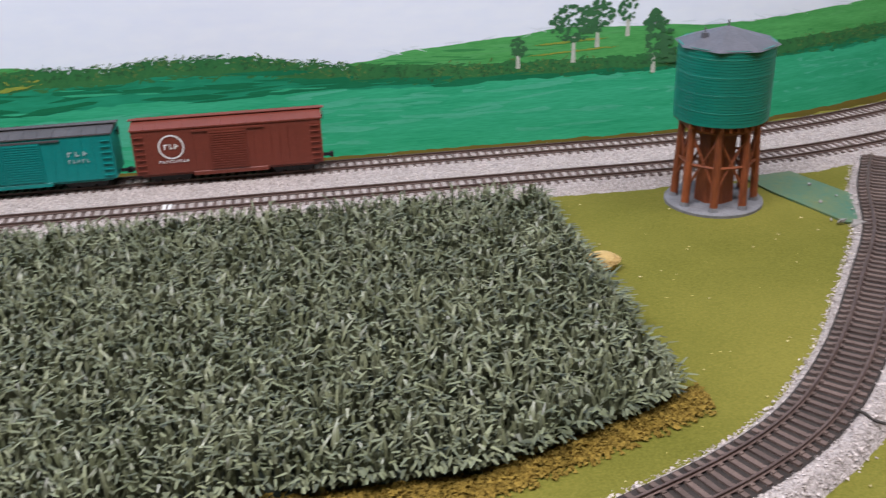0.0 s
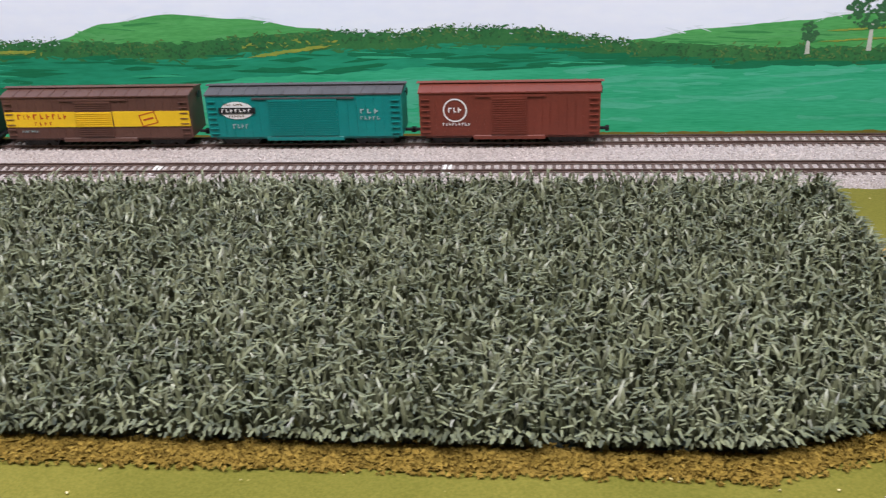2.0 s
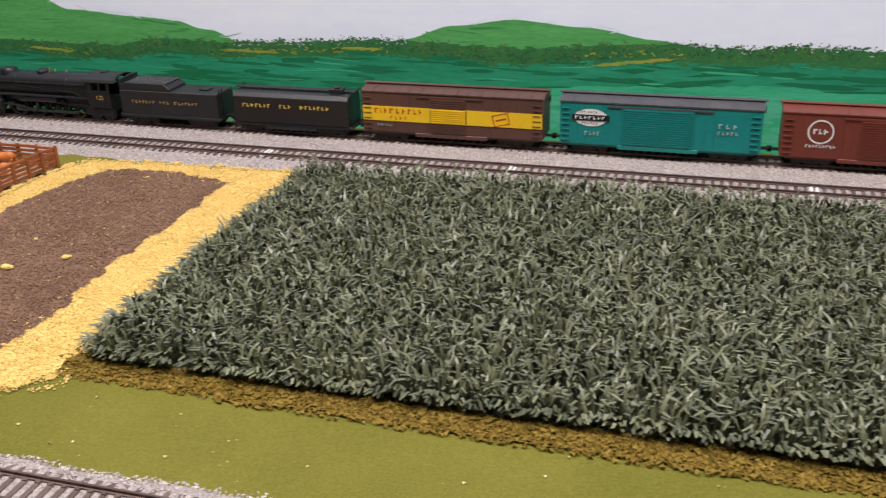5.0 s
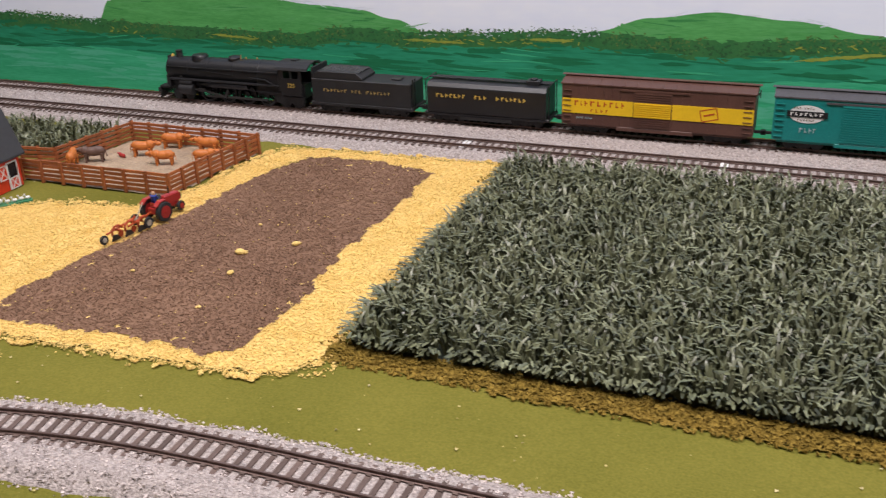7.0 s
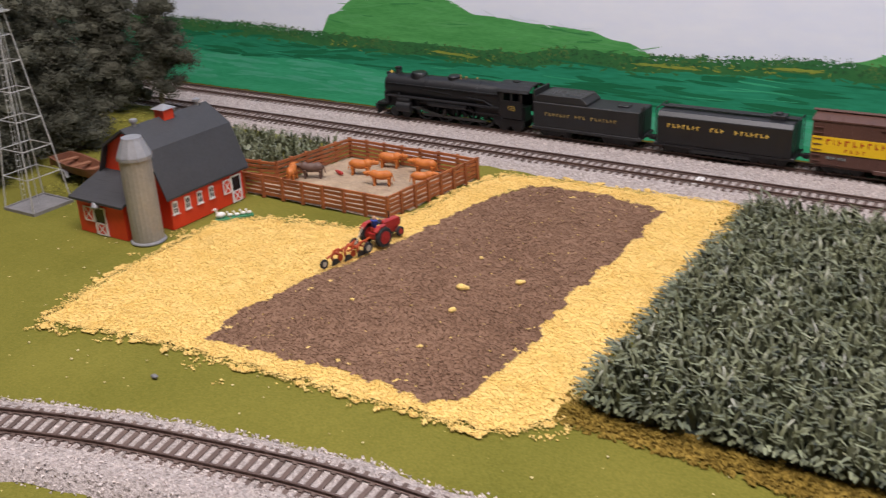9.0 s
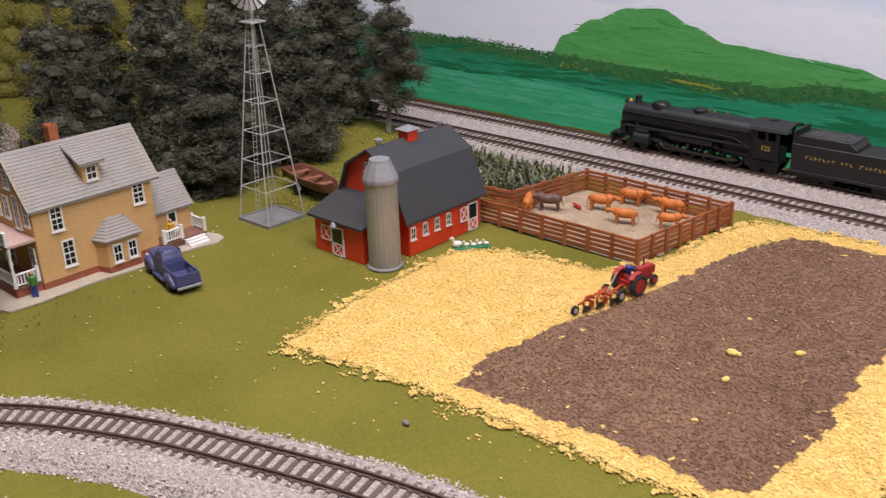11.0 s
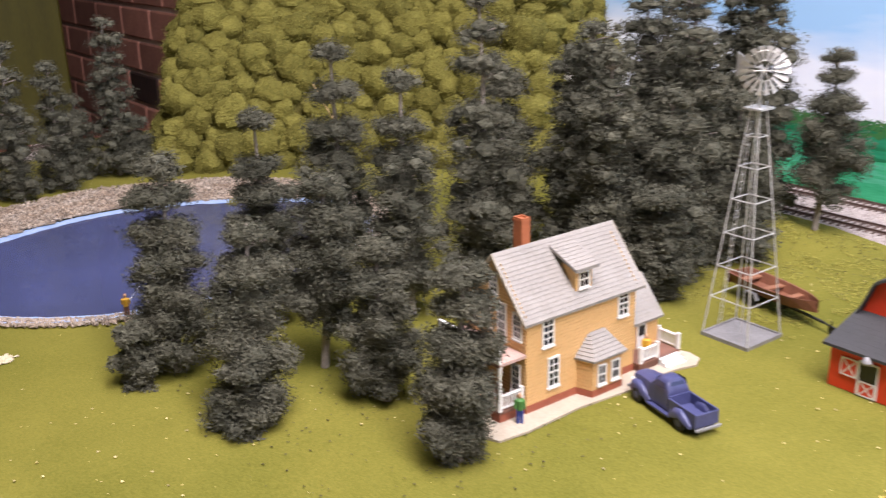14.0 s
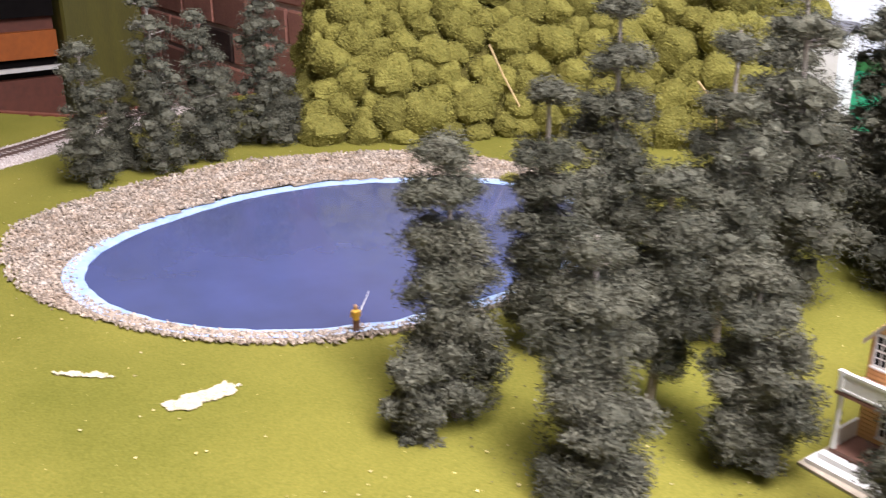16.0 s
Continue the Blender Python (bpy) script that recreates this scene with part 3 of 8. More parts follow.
# ---- the hall around the layout ----
WALL = surface("hall_wall_mat", (0.62, 0.58, 0.5), (0.55, 0.5, 0.43), 0.9, scale=3, fine=60, bump=0.1)
CEIL = surface("hall_ceiling_mat", (0.8, 0.79, 0.76), (0.72, 0.71, 0.69), 0.9, scale=3, fine=80, bump=0.1)
FLOOR = surface("hall_floor_mat", (0.2, 0.17, 0.14), (0.14, 0.12, 0.1), 0.6, scale=2, fine=40, bump=0.1)
for nm, b, mt in (("floor", (-5600, 2600, -2600, 2600, -960, -940), FLOOR), ("ceiling", (-5600, 2600, -2600, 2600, 1400, 1420), CEIL), ("wall_south", (-5600, 2600, -2620, -2600, -940, 1400), WALL), ("wall_north", (-5600, 2600, 2600, 2620, -940, 1400), WALL), ("wall_east", (2600, 2620, -2600, 2600, -940, 1400), WALL), ("wall_west", (-5620, -5600, -2600, 2600, -940, 1400), WALL)):
    o = part(nm, M().box(*b), mt)
    tagged(o, {"floor": "dull brown hall floor", "ceiling": "off-white hall ceiling"}.get(nm, "plain beige hall wall"), "floor" if nm == "floor" else "ceiling" if nm == "ceiling" else "wall", kind="structure")

# ---- fields ----


def corn_outline(x, y):
    if not (-463 < x < 190 and 337 < y < 631):
        return False
    return y > 336 + max(0.0, (x - 85) * 0.38) and x < 186 + (y - 380) * -0.03 + 4


def corn_patch(name, label, x0, x1, y0, y1, ok, step, tall, seed):
    """Tufts of bent strap-like blades standing on a near-black sheet."""
    r = np.random.default_rng(seed)
    vs, fs = [], []
    k = 0
    y = y0
    while y < y1:
        x = x0
        while x < x1:
            px, py = x + r.uniform(-0.35, 0.35) * step, y + r.uniform(-0.35, 0.35) * step
            x += step
            if not ok(px, py):
                continue
            for _ in range(3):
                a = r.uniform(0, 2 * math.pi)
                h = tall * r.uniform(0.62, 1.08)
                lean = r.uniform(0.08, 0.62) * h
                w = r.uniform(0.68, 1.06)
                d = np.array((math.cos(a), math.sin(a), 0.0))
                tw = a + math.pi / 2 + r.uniform(-0.6, 0.6)
                s = np.array((math.cos(tw), math.sin(tw), 0.0)) * w
                b = np.array((px + r.uniform(-1, 1), py + r.uniform(-1, 1), 0.0))
                up = np.array((0, 0, 1.0))
                droop = r.uniform(0.72, 1.04)
                p0, p1, p2, p3 = b, b + d * lean * 0.15 + up * h * 0.5, b + d * lean * 0.55 + up * h * 0.86, b + d * lean * 1.15 + up * h * droop
                vs += [p0 - s, p0 + s, p1 - s, p1 + s, p2 - s * 0.95, p2 + s * 0.95, p3 - s * 0.5, p3 + s * 0.5]
                fs += [(k, k + 1, k + 3, k + 2), (k + 2, k + 3, k + 5, k + 4), (k + 4, k + 5, k + 7, k + 6)]
                k += 8
            for ex, ey, need in ((0, -1, not ok(px, py - 6)), (-1, 0, not ok(px - 6, py)), (1, 0, not ok(px + 6, py))):
                if not need:
                    continue
                for _ in range(6):
                    h, w = tall * r.uniform(0.4, 0.95), r.uniform(0.75, 1.1)
                    d = np.array((ex + r.normal() * 0.5, ey + r.normal() * 0.5, 0.0))
                    d /= np.linalg.norm(d)
                    s = np.array((-d[1], d[0], 0.0)) * w
                    b = np.array((px + r.uniform(-2, 2), py + r.uniform(-2, 2), 0.0))
                    up = np.array((0, 0, 1.0))
                    p0, p1, p2, p3 = b, b + d * h * 0.2 + up * h * 0.48, b + d * h * 0.45 + up * h * 0.72, b + d * h * 0.75 + up * h * 0.7
                    vs += [p0 - s, p0 + s, p1 - s, p1 + s, p2 - s * 0.95, p2 + s * 0.95, p3 - s * 0.5, p3 + s * 0.5]
                    fs += [(k, k + 1, k + 3, k + 2), (k + 2, k + 3, k + 5, k + 4), (k + 4, k + 5, k + 7, k + 6)]
                    k += 8
        y += step
    ob = part(name, (np.array(vs), fs), CORN, smooth=True)
    return tagged(ob, label, "corn field", kind="stuff")


corn_patch("corn_field", "dense grey-green plastic corn beside the main track", -472, 194, 338, 632, corn_outline, 4.3, 18.5, 5)
corn_patch("corn_plot", "small plot of green plastic corn behind the barn", -965, -838, 545, 626, lambda x, y: y > 612 - (x + 965) * 0.0 - 60 and x < -838 and (x - -965) > (612 - y) * 0.9, 5.5, 15, 6)
backing = part("corn_floor_sheet", sheet(-472, 192, 337, 632, 6, lambda x, y: 0.9, corn_outline), CORN_FLOOR)
tagged(backing, "near-black sheet under the corn", "mat", kind="structure")

# straw-coloured field and the ploughed soil in it
STRAW_POLY = [(-800, 268), (-812, 336), (-816, 441), (-786, 466), (-747, 474), (-712, 478), (-690, 520), (-682, 605), (-668, 632), (-619, 637), (-524, 640), (-474, 643), (-473, 495), (-472, 353), (-471, 322), (-486, 298), (-514, 293), (-583, 290), (-659, 286), (-743, 279)]
SOIL_POLY = [(-640, 612), (-585, 618), (-523, 606), (-521, 521), (-525, 443), (-517, 390), (-520, 318), (-534, 304), (-565, 309), (-610, 308), (-686, 300), (-694, 339), (-684, 399), (-674, 440), (-667, 480), (-660, 533)]


def ragged(poly, x, y, s=16.0, amp=5.0, seed=0.0):
    return inside(x + amp * fbm(x, y, s, seed), y + amp * fbm(x, y, s, seed + 9), poly)


def straw_ok(x, y):
    return ragged(STRAW_POLY, x, y, 14, 4, 2)


def soil_ok(x, y):
    return ragged(SOIL_POLY, x, y, 12, 5, 4)


straw = part("straw_field", sheet(-825, -462, 260, 650, 2.5, lambda x, y: 0.6 + 0.35 * fbm(x, y, 7, 1) + 0.25 * fbm(x, y, 26, 2), lambda x, y: all(straw_ok(x + a, y + b) for a, b in ((-4, 0), (4, 0), (0, -4), (0, 4))) and not inside(x, y, [(-650, 600), (-530, 600), (-530, 330), (-680, 320), (-655, 520)])), STRAW, smooth=True)
tagged(straw, "yellow crumbled straw field round the ploughed soil", "field", kind="structure")
soil = part("ploughed_soil", sheet(-705, -508, 295, 625, 2.5, lambda x, y: 1.0 + 0.6 * fbm(x, y, 8, 6) + 0.4 * fbm(x, y, 3.1, 16), soil_ok), SOIL, smooth=True)
tagged(soil, "dark brown ploughed soil", "soil", kind="structure")


def where_straw(r):
    x, y = r.uniform(-825, -465), r.uniform(262, 648)
    if not straw_ok(x, y) or soil_ok(x, y):
        return None
    return (x, y, 0.5 + 0.4 * fbm(x, y, 7, 1) + 0.3 * fbm(x, y, 26, 2) + 0.9 * r.random())


def where_soil(r):
    x, y = r.uniform(-705, -508), r.uniform(295, 625)
    return (x, y, 1.5) if soil_ok(x, y) else None


o = part("straw_crumbs", grains(66000, where_straw, 0.62, 0.5, 21), STRAW)
tagged(o, "loose yellow straw crumbs", "straw", kind="stuff")
o = part("soil_crumbs", grains(34000, where_soil, 0.62, 0.6, 22), SOIL)
tagged(o, "loose brown soil crumbs", "soil", kind="stuff")


def where_stray(r):
    x, y = r.uniform(-840, -455), r.uniform(250, 655)
    return (x, y, 0.6) if ragged(STRAW_POLY, x, y, 20, 26, 3) and not straw_ok(x, y) else None


o = part("stray_straw", grains(700, where_stray, 0.9, 0.6, 23), STRAW)
tagged(o, "stray straw crumbs on the grass at the field edge", "straw", kind="stuff")


def where_rim(r):
    x, y = r.uniform(-832, -458), r.uniform(255, 652)
    return (x, y, 0.5 + 0.5 * r.random()) if ragged(STRAW_POLY, x, y, 9, 9, 7) and not ragged(STRAW_POLY, x, y, 14, 2.5, 2) else None


o = part("straw_fringe", grains(2600, where_rim, 1.05, 0.7, 24), STRAW)
tagged(o, "ragged fringe of straw crumbs round the field", "straw", kind="stuff")


def where_fleck(r):
    x, y = r.uniform(-705, -508), r.uniform(295, 625)
    return (x, y, 2.0) if soil_ok(x, y) else None


o = part("straw_on_soil", grains(240, where_fleck, 0.6, 0.6, 25), STRAW)
tagged(o, "tiny straw flecks on the ploughed soil", "straw", kind="stuff")
for i, (x, y, s) in enumerate(((-588, 424, 3.6), (-559, 447, 2.8), (-577, 395, 2.6), (-600, 470, 1.6), (-640, 380, 1.4), (-570, 350, 1.5))):
    m = M().ball((0, 0, s * 0.4), s, s * 0.8, s * 0.55, 7, 5).ball((s * 0.9, s * 0.3, s * 0.25), s * 0.6, s * 0.5, s * 0.4, 6, 4)
    o = part("straw_clump", m, STRAW, at=pose(x * MM, y * MM, 1.4 * MM, 0, 0, 40 * i))
    tagged(o, "small yellow straw clump on the ploughed soil", "straw clump", "straw clumps")

# ochre foam along the south edge of the corn
def foam_line(x):
    return 328 + (0.38 * (x - 85) if x > 85 else 0) + (2 if x < -380 else 0)


def where_foam(r):
    x = r.uniform(-474, 205)
    w = 9.5 if x < 100 else 11
    y = foam_line(x) + r.normal() * 0.62 * w
    if abs(y - foam_line(x)) > w * 1.25:
        return None
    return (x, y, 0.6 + max(0, 2.8 - 0.26 * abs(y - foam_line(x))) * r.random())


o = part("foam_bed", sheet(-474, 206, 305, 390, 2.5, lambda x, y: 1.3 - 0.13 * abs(y - foam_line(x)) + 0.7 * fbm(x, y, 4, 3), lambda x, y: abs(y - foam_line(x) + 1.5 * fbm(x, y, 9, 5)) < 8), OCHRE, smooth=True)
tagged(o, "low bed of ochre foam along the corn", "foam strip", kind="structure")
o = part("foam_strip", grains(11500, where_foam, 1.4, 0.75, 31), OCHRE)
tagged(o, "ochre foam crumbs along the edge of the corn", "foam strip", kind="stuff")


def where_west(r):
    y = r.uniform(335, 640)
    return (-476 + r.normal() * 2.4, y, 1.6)


o = part("foam_edge", grains(160, where_west, 1.2, 0.7, 32), OCHRE)
tagged(o, "ochre foam crumbs between corn and straw", "foam strip", kind="stuff")

def where_mound(r):
    x, y = r.uniform(-1110, -965), r.uniform(430, 630)
    return (x, y, 0.5 + bump_height(x, y)) if fbm(x, y, 30, 8) > -0.1 else None


DARK_FLECK = surface("dark_crumb_mat", (0.07, 0.062, 0.024), None, 0.95, island=0.3)
o = part("mound_crumbs", grains(320, where_mound, 0.8, 0.5, 45), DARK_FLECK)
tagged(o, "dark green crumbs on the rise below the trees", "crumbs", kind="stuff")


def where_bright(r):
    x, y = r.uniform(-1110, -950), r.uniform(420, 640)
    return (x, y, 0.3 + bump_height(x, y)) if fbm(x, y, 26, 12) > 0 else None


MOSS = surface("moss_crumb_mat", (0.3, 0.27, 0.05), (0.2, 0.19, 0.03), 0.95, island=0.3)
o = part("moss_crumbs", grains(5000, where_bright, 0.8, 0.5, 46), MOSS)
tagged(o, "yellow-green turf crumbs on the rise below the trees", "turf", kind="stuff")

# pale flecks scattered on the grass
FLECK = surface("fleck_mat", (0.6, 0.52, 0.3), (0.4, 0.32, 0.1), 0.9, island=0.4)


def where_grass(r):
    x, y = r.uniform(-1750, 480), r.uniform(-80, 640)
    if straw_ok(x, y) or corn_outline(x, y):
        return None
    return (x, y, 0.4)


o = part("grass_flecks", grains(1500, where_grass, 0.9, 0.5, 41), FLECK)
tagged(o, "pale flecks of straw scattered over the grass", "flecks", kind="stuff")

# ---- pond ----
SHORE = [(-1484, -20), (-1445, -26), (-1407, -21), (-1358, 2), (-1313, 46), (-1288, 98), (-1277, 165), (-1282, 235), (-1305, 295), (-1345, 340), (-1400, 366), (-1462, 350), (-1502, 305), (-1540, 250), (-1560, 180), (-1556, 110), (-1536, 52), (-1512, 6)]
PX, PY = -1420, 170
_polar = sorted((math.atan2(y - PY, x - PX) % (2 * math.pi), math.hypot(x - PX, y - PY)) for x, y in SHORE)


def shore(a):
    """Distance of the water's edge from the pond's middle in direction a."""
    return float(np.interp(a, [q[0] for q in _polar], [q[1] for q in _polar], period=2 * math.pi))


pond_edge = []
for i in range(144):
    a = 2 * math.pi * i / 144
    k = sum(shore(a + d) for d in (-0.16, -0.08, 0, 0.08, 0.16)) / 5 + 2.2 * noise.noise(Vector((9 * math.cos(a), 9 * math.sin(a), 3)))
    pond_edge.append((PX + k * math.cos(a), PY + k * math.sin(a)))
m = M()
n = len(pond_edge)
m.add([(x, y, 1.0) for x, y in pond_edge] + [(PX, PY, 1.0)], [(i, (i + 1) % n, n) for i in range(n)])
pond = part("water", m, WATER)
tagged(pond, "glossy dark blue painted water of the pond", "water", kind="structure")
m = M()
ins = [(PX + (x - PX) * (0.966 + 0.014 * noise.noise(Vector((x / 14, y / 14, 2)))), PY + (y - PY) * (0.974 + 0.01 * noise.noise(Vector((x / 14, y / 14, 4))))) for x, y in pond_edge]
outs = [(PX + (x - PX) * 1.05, PY + (y - PY) * 1.05) for x, y in pond_edge]
m.add([(x, y, 1.35 + 0.25 * fbm(x, y, 20)) for x, y in ins] + [(x, y, 2.2) for x, y in outs], [(i, (i + 1) % n, n + (i + 1) % n, n + i) for i in range(n)])
o = part("water_rim", m, RIM)
tagged(o, "pale blue painted shallow rim of the pond", "water", kind="structure")


def reach(a):
    """How far the stones spread in direction a, as a share of the bank's oval."""
    return float(np.interp(math.degrees(a) % 360, [0, 160, 178, 197, 216, 230, 255, 269, 289, 303, 334, 360], [1, 1.02, 1.08, 1.07, 1.13, 1.17, 1.04, 0.99, 0.93, 0.94, 1, 1]))


def bank(x, y):
    """Height of the stony bank, higher on the far side."""
    return max(0.0, min(1.0, (-1500 - x) / 90)) * 4


def where_stone(r):
    a = r.uniform(0, 2 * math.pi)
    u = 0.07 + 0.93 * r.random()
    n = len(pond_edge)
    f = a / (2 * math.pi) * n
    i, f = int(f) % n, f - int(f)
    xa, ya = (pond_edge[i][j] * (1 - f) + pond_edge[(i + 1) % n][j] * f for j in (0, 1))
    k = reach(a)
    xb, yb = -1453 + 190 * k * math.cos(a), 172 + 228 * k * math.sin(a)
    d = math.hypot(xb - xa, yb - ya)
    if r.random() > d / 90 or xb > -1300 and r.random() > 0.75:
        return None
    x, y = xa + (xb - xa) * u, ya + (yb - ya) * u
    return (x + r.normal() * 1.5, y + r.normal() * 1.5, 0.8 + bank(x, y) + r.random())


def stones(count, where, size, seed):
    r = np.random.default_rng(seed)
    base = np.array([(1, 0.1, 0), (-1, -0.1, 0.1), (0, 1, 0.1), (0.1, -1, 0), (0.1, 0, 1), (0, 0.1, -1)]) * 1.15
    tri = np.array([(0, 2, 4), (2, 1, 4), (1, 3, 4), (3, 0, 4), (2, 0, 5), (1, 2, 5), (3, 1, 5), (0, 3, 5)])
    vs, fs, k = [], [], 0
    while k < count:
        p = where(r)
        if p is None:
            continue
        q, _ = np.linalg.qr(r.normal(size=(3, 3)))
        w = base * (1 + 0.3 * r.normal(size=(6, 1))) * np.array((1.2, 0.9, 0.65)) @ q.T * size * r.uniform(0.5, 1.35)
        vs.append(w + np.array(p))
        fs.append(tri + 6 * k)
        k += 1
    return np.concatenate(vs), np.concatenate(fs).tolist()


o = part("pond_stones", stones(25000, where_stone, 1.1, 51), STONE)
tagged(o, "tan and grey stones heaped round the pond", "stones", kind="stuff")
o = part("pond_bank", sheet(-1680, -1235, -90, 430, 8, lambda x, y: bank(x, y) + 0.4, lambda x, y: math.hypot((x + 1453) / 186, (y - 172) / 224) < reach(math.atan2((y - 172) / 224, (x + 1453) / 186)) and math.hypot(x - PX, y - PY) > 1.04 * shore(math.atan2(y - PY, x - PX) % 6.28318)), STONE, smooth=True)
tagged(o, "gravel bank under the pond stones", "bank", kind="structure")
CHALK = surface("chalk_mat", (0.6, 0.53, 0.4), (0.42, 0.36, 0.22), 0.9, scale=200, fine=700, bump=0.5)
BARE = [(-1271, -33), (-1264, -33), (-1259, -24), (-1261, -12), (-1262, 3), (-1268, 6), (-1275, 1), (-1272, -8), (-1273, -18)]
BARE_WEST = [(-1340, -71), (-1333, -66), (-1324, -56), (-1316, -47), (-1321, -46), (-1332, -57)]


def where_bare(r):
    poly = BARE if r.random() < 0.7 else BARE_WEST
    x, y = r.uniform(-1345, -1250), r.uniform(-75, 12)
    x2, y2 = x + 2.5 * fbm(x, y, 6, 3), y + 3.5 * fbm(x, y, 6, 8)
    return (x, y, 0.25 + 0.35 * r.random()) if inside(x2, y2, poly) else None


o = part("bare_patch", grains(2600, where_bare, 1.1, 0.4, 52), CHALK)
tagged(o, "bare cream plaster crumbs showing in the grass", "patch", kind="stuff")

# stream by the tower
m = M()
sp = [(345, 646), (384, 652), (400, 612), (412, 578), (404, 552), (376, 552), (364, 585), (353, 615)]
m.prism(sp, "z", -0.5, 0.9)
o = part("stream", m, STREAM)
tagged(o, "teal painted stream crossing the grass", "stream", kind="structure")

TWIG = surface("twig_mat", (0.5, 0.44, 0.3), (0.34, 0.28, 0.18), 0.8)
o = part("twig", M().tube([(352, 505, 1.0), (362, 509, 1.2), (373, 511, 0.9)], 0.7, 6), TWIG)
tagged(o, "short pale twig lying on the grass", "twig")
GREY_STONE = surface("grey_stone_mat", (0.34, 0.32, 0.3), (0.2, 0.18, 0.17), 0.9, scale=120, fine=700, bump=0.5)
for x, y, s in ((372, 552, 3.2), (378, 546, 2.4), (368, 558, 1.8), (392, 596, 1.6), (384, 620, 1.4), (376, 588, 1.3), (398, 566, 1.5)):
    v, f = stones(1, lambda q: (0, 0, s * 0.3), s, int(x * 7 + y))
    o = part("stone", (v, f), GREY_STONE, at=pose(x * MM, y * MM, 0.9 * MM))
    tagged(o, "small grey stone beside the painted stream", "stone", "stones by the stream")

# ---- materials of the models ----
BLACK = surface("loco_black_mat", (0.012, 0.012, 0.014), (0.007, 0.007, 0.008), 0.4, scale=60, fine=700, bump=0.08, depth=0.0002)
BLACK_FLAT = surface("weathered_black_mat", (0.015, 0.015, 0.017), (0.009, 0.0085, 0.009), 0.55, scale=60, fine=700, bump=0.15, depth=0.0002)
COAL = surface("coal_mat", (0.02, 0.02, 0.02), (0.045, 0.045, 0.045), 0.5, scale=300, fine=900, bump=1.0, depth=0.001)
STEEL = surface("rod_steel_mat", (0.07, 0.068, 0.066), None, 0.4, 0.7)
GOLD = surface("gilt_letter_mat", (0.62, 0.42, 0.08), (0.5, 0.33, 0.06), 0.5)
GOLD_DIM = surface("worn_gilt_mat", (0.36, 0.25, 0.08), (0.22, 0.15, 0.05), 0.55)
BOX_BROWN = surface("boxcar_brown_mat", (0.105, 0.047, 0.033), (0.078, 0.034, 0.025), 0.5, scale=40, fine=600, bump=0.1, depth=0.0002)
BOX_YELLOW = surface("boxcar_yellow_mat", (0.78, 0.5, 0.012), (0.7, 0.44, 0.01), 0.5, scale=60, fine=600, bump=0.08, depth=0.0002)
BOX_TEAL = surface("boxcar_teal_mat", (0.005, 0.21, 0.19), (0.004, 0.17, 0.155), 0.45, scale=40, fine=600, bump=0.1, depth=0.0002)
BOX_RUST = surface("boxcar_rust_mat", (0.17, 0.035, 0.02), (0.13, 0.028, 0.016), 0.5, scale=40, fine=600, bump=0.1, depth=0.0002)
ROOF_GREY = surface("boxcar_roof_mat", (0.075, 0.07, 0.075), (0.05, 0.047, 0.05), 0.6, scale=60, fine=600, bump=0.15, depth=0.0002)
WHITE = surface("white_plastic_mat", (0.75, 0.74, 0.72), (0.66, 0.65, 0.62), 0.5, scale=60, fine=600, bump=0.05)
RED_LETTER = surface("red_letter_mat", (0.45, 0.06, 0.01), None, 0.5)
DARK_LETTER = surface("dark_letter_mat", (0.12, 0.06, 0.02), None, 0.5)
PALE_LETTER = surface("faded_letter_mat", (0.35, 0.45, 0.44), (0.2, 0.3, 0.3), 0.6)
TANK = surface("tank_green_mat", (0.008, 0.185, 0.135), (0.006, 0.15, 0.108), 0.4, scale=50, fine=500, bump=0.1, depth=0.0002)
TOWER_ROOF = surface("tower_roof_mat", (0.13, 0.125, 0.145), (0.09, 0.088, 0.1), 0.55, scale=60, fine=600, bump=0.2)
TIMBER = surface("stained_timber_mat", (0.29, 0.075, 0.022), (0.15, 0.036, 0.012), 0.6, scale=90, fine=700, bump=0.3, stretch=(1, 1, 0.25), each=0.2)
CONCRETE = surface("grey_base_mat", (0.2, 0.195, 0.205), (0.13, 0.126, 0.133), 0.8, scale=90, fine=700, bump=0.4)
SIDING = surface("peach_siding_mat", (0.66, 0.405, 0.175), (0.58, 0.355, 0.145), 0.6, scale=40, fine=500, bump=0.08)
SHINGLE = surface("grey_shingle_mat", (0.29, 0.269, 0.247), (0.225, 0.207, 0.189), 0.75, scale=70, fine=600, bump=0.25)
BRICK_BASE = surface("brick_red_mat", (0.32, 0.09, 0.045), (0.24, 0.065, 0.035), 0.7, scale=200, fine=900, bump=0.3)
APRON = surface("tan_apron_mat", (0.42, 0.36, 0.28), (0.35, 0.3, 0.23), 0.85, scale=70, fine=600, bump=0.2)
PANE = surface("dark_glass_mat", (0.012, 0.014, 0.018), None, 0.12)
CHIM = surface("chimney_mat", (0.42, 0.13, 0.05), (0.33, 0.1, 0.04), 0.7, scale=200, fine=900, bump=0.4)
ROOF_DECK = surface("porch_roof_mat", (0.5, 0.34, 0.29), (0.42, 0.28, 0.24), 0.7, scale=60, fine=500, bump=0.1)
PORCH = surface("porch_brown_mat", (0.2, 0.095, 0.065), (0.15, 0.07, 0.05), 0.65)
BARN_RED = surface("barn_red_mat", (0.68, 0.05, 0.016), (0.6, 0.043, 0.014), 0.45, scale=40, fine=500, bump=0.08)
BARN_ROOF = surface("barn_roof_mat", (0.04, 0.04, 0.044), (0.031, 0.031, 0.034), 0.65, scale=40, fine=500, bump=0.15)
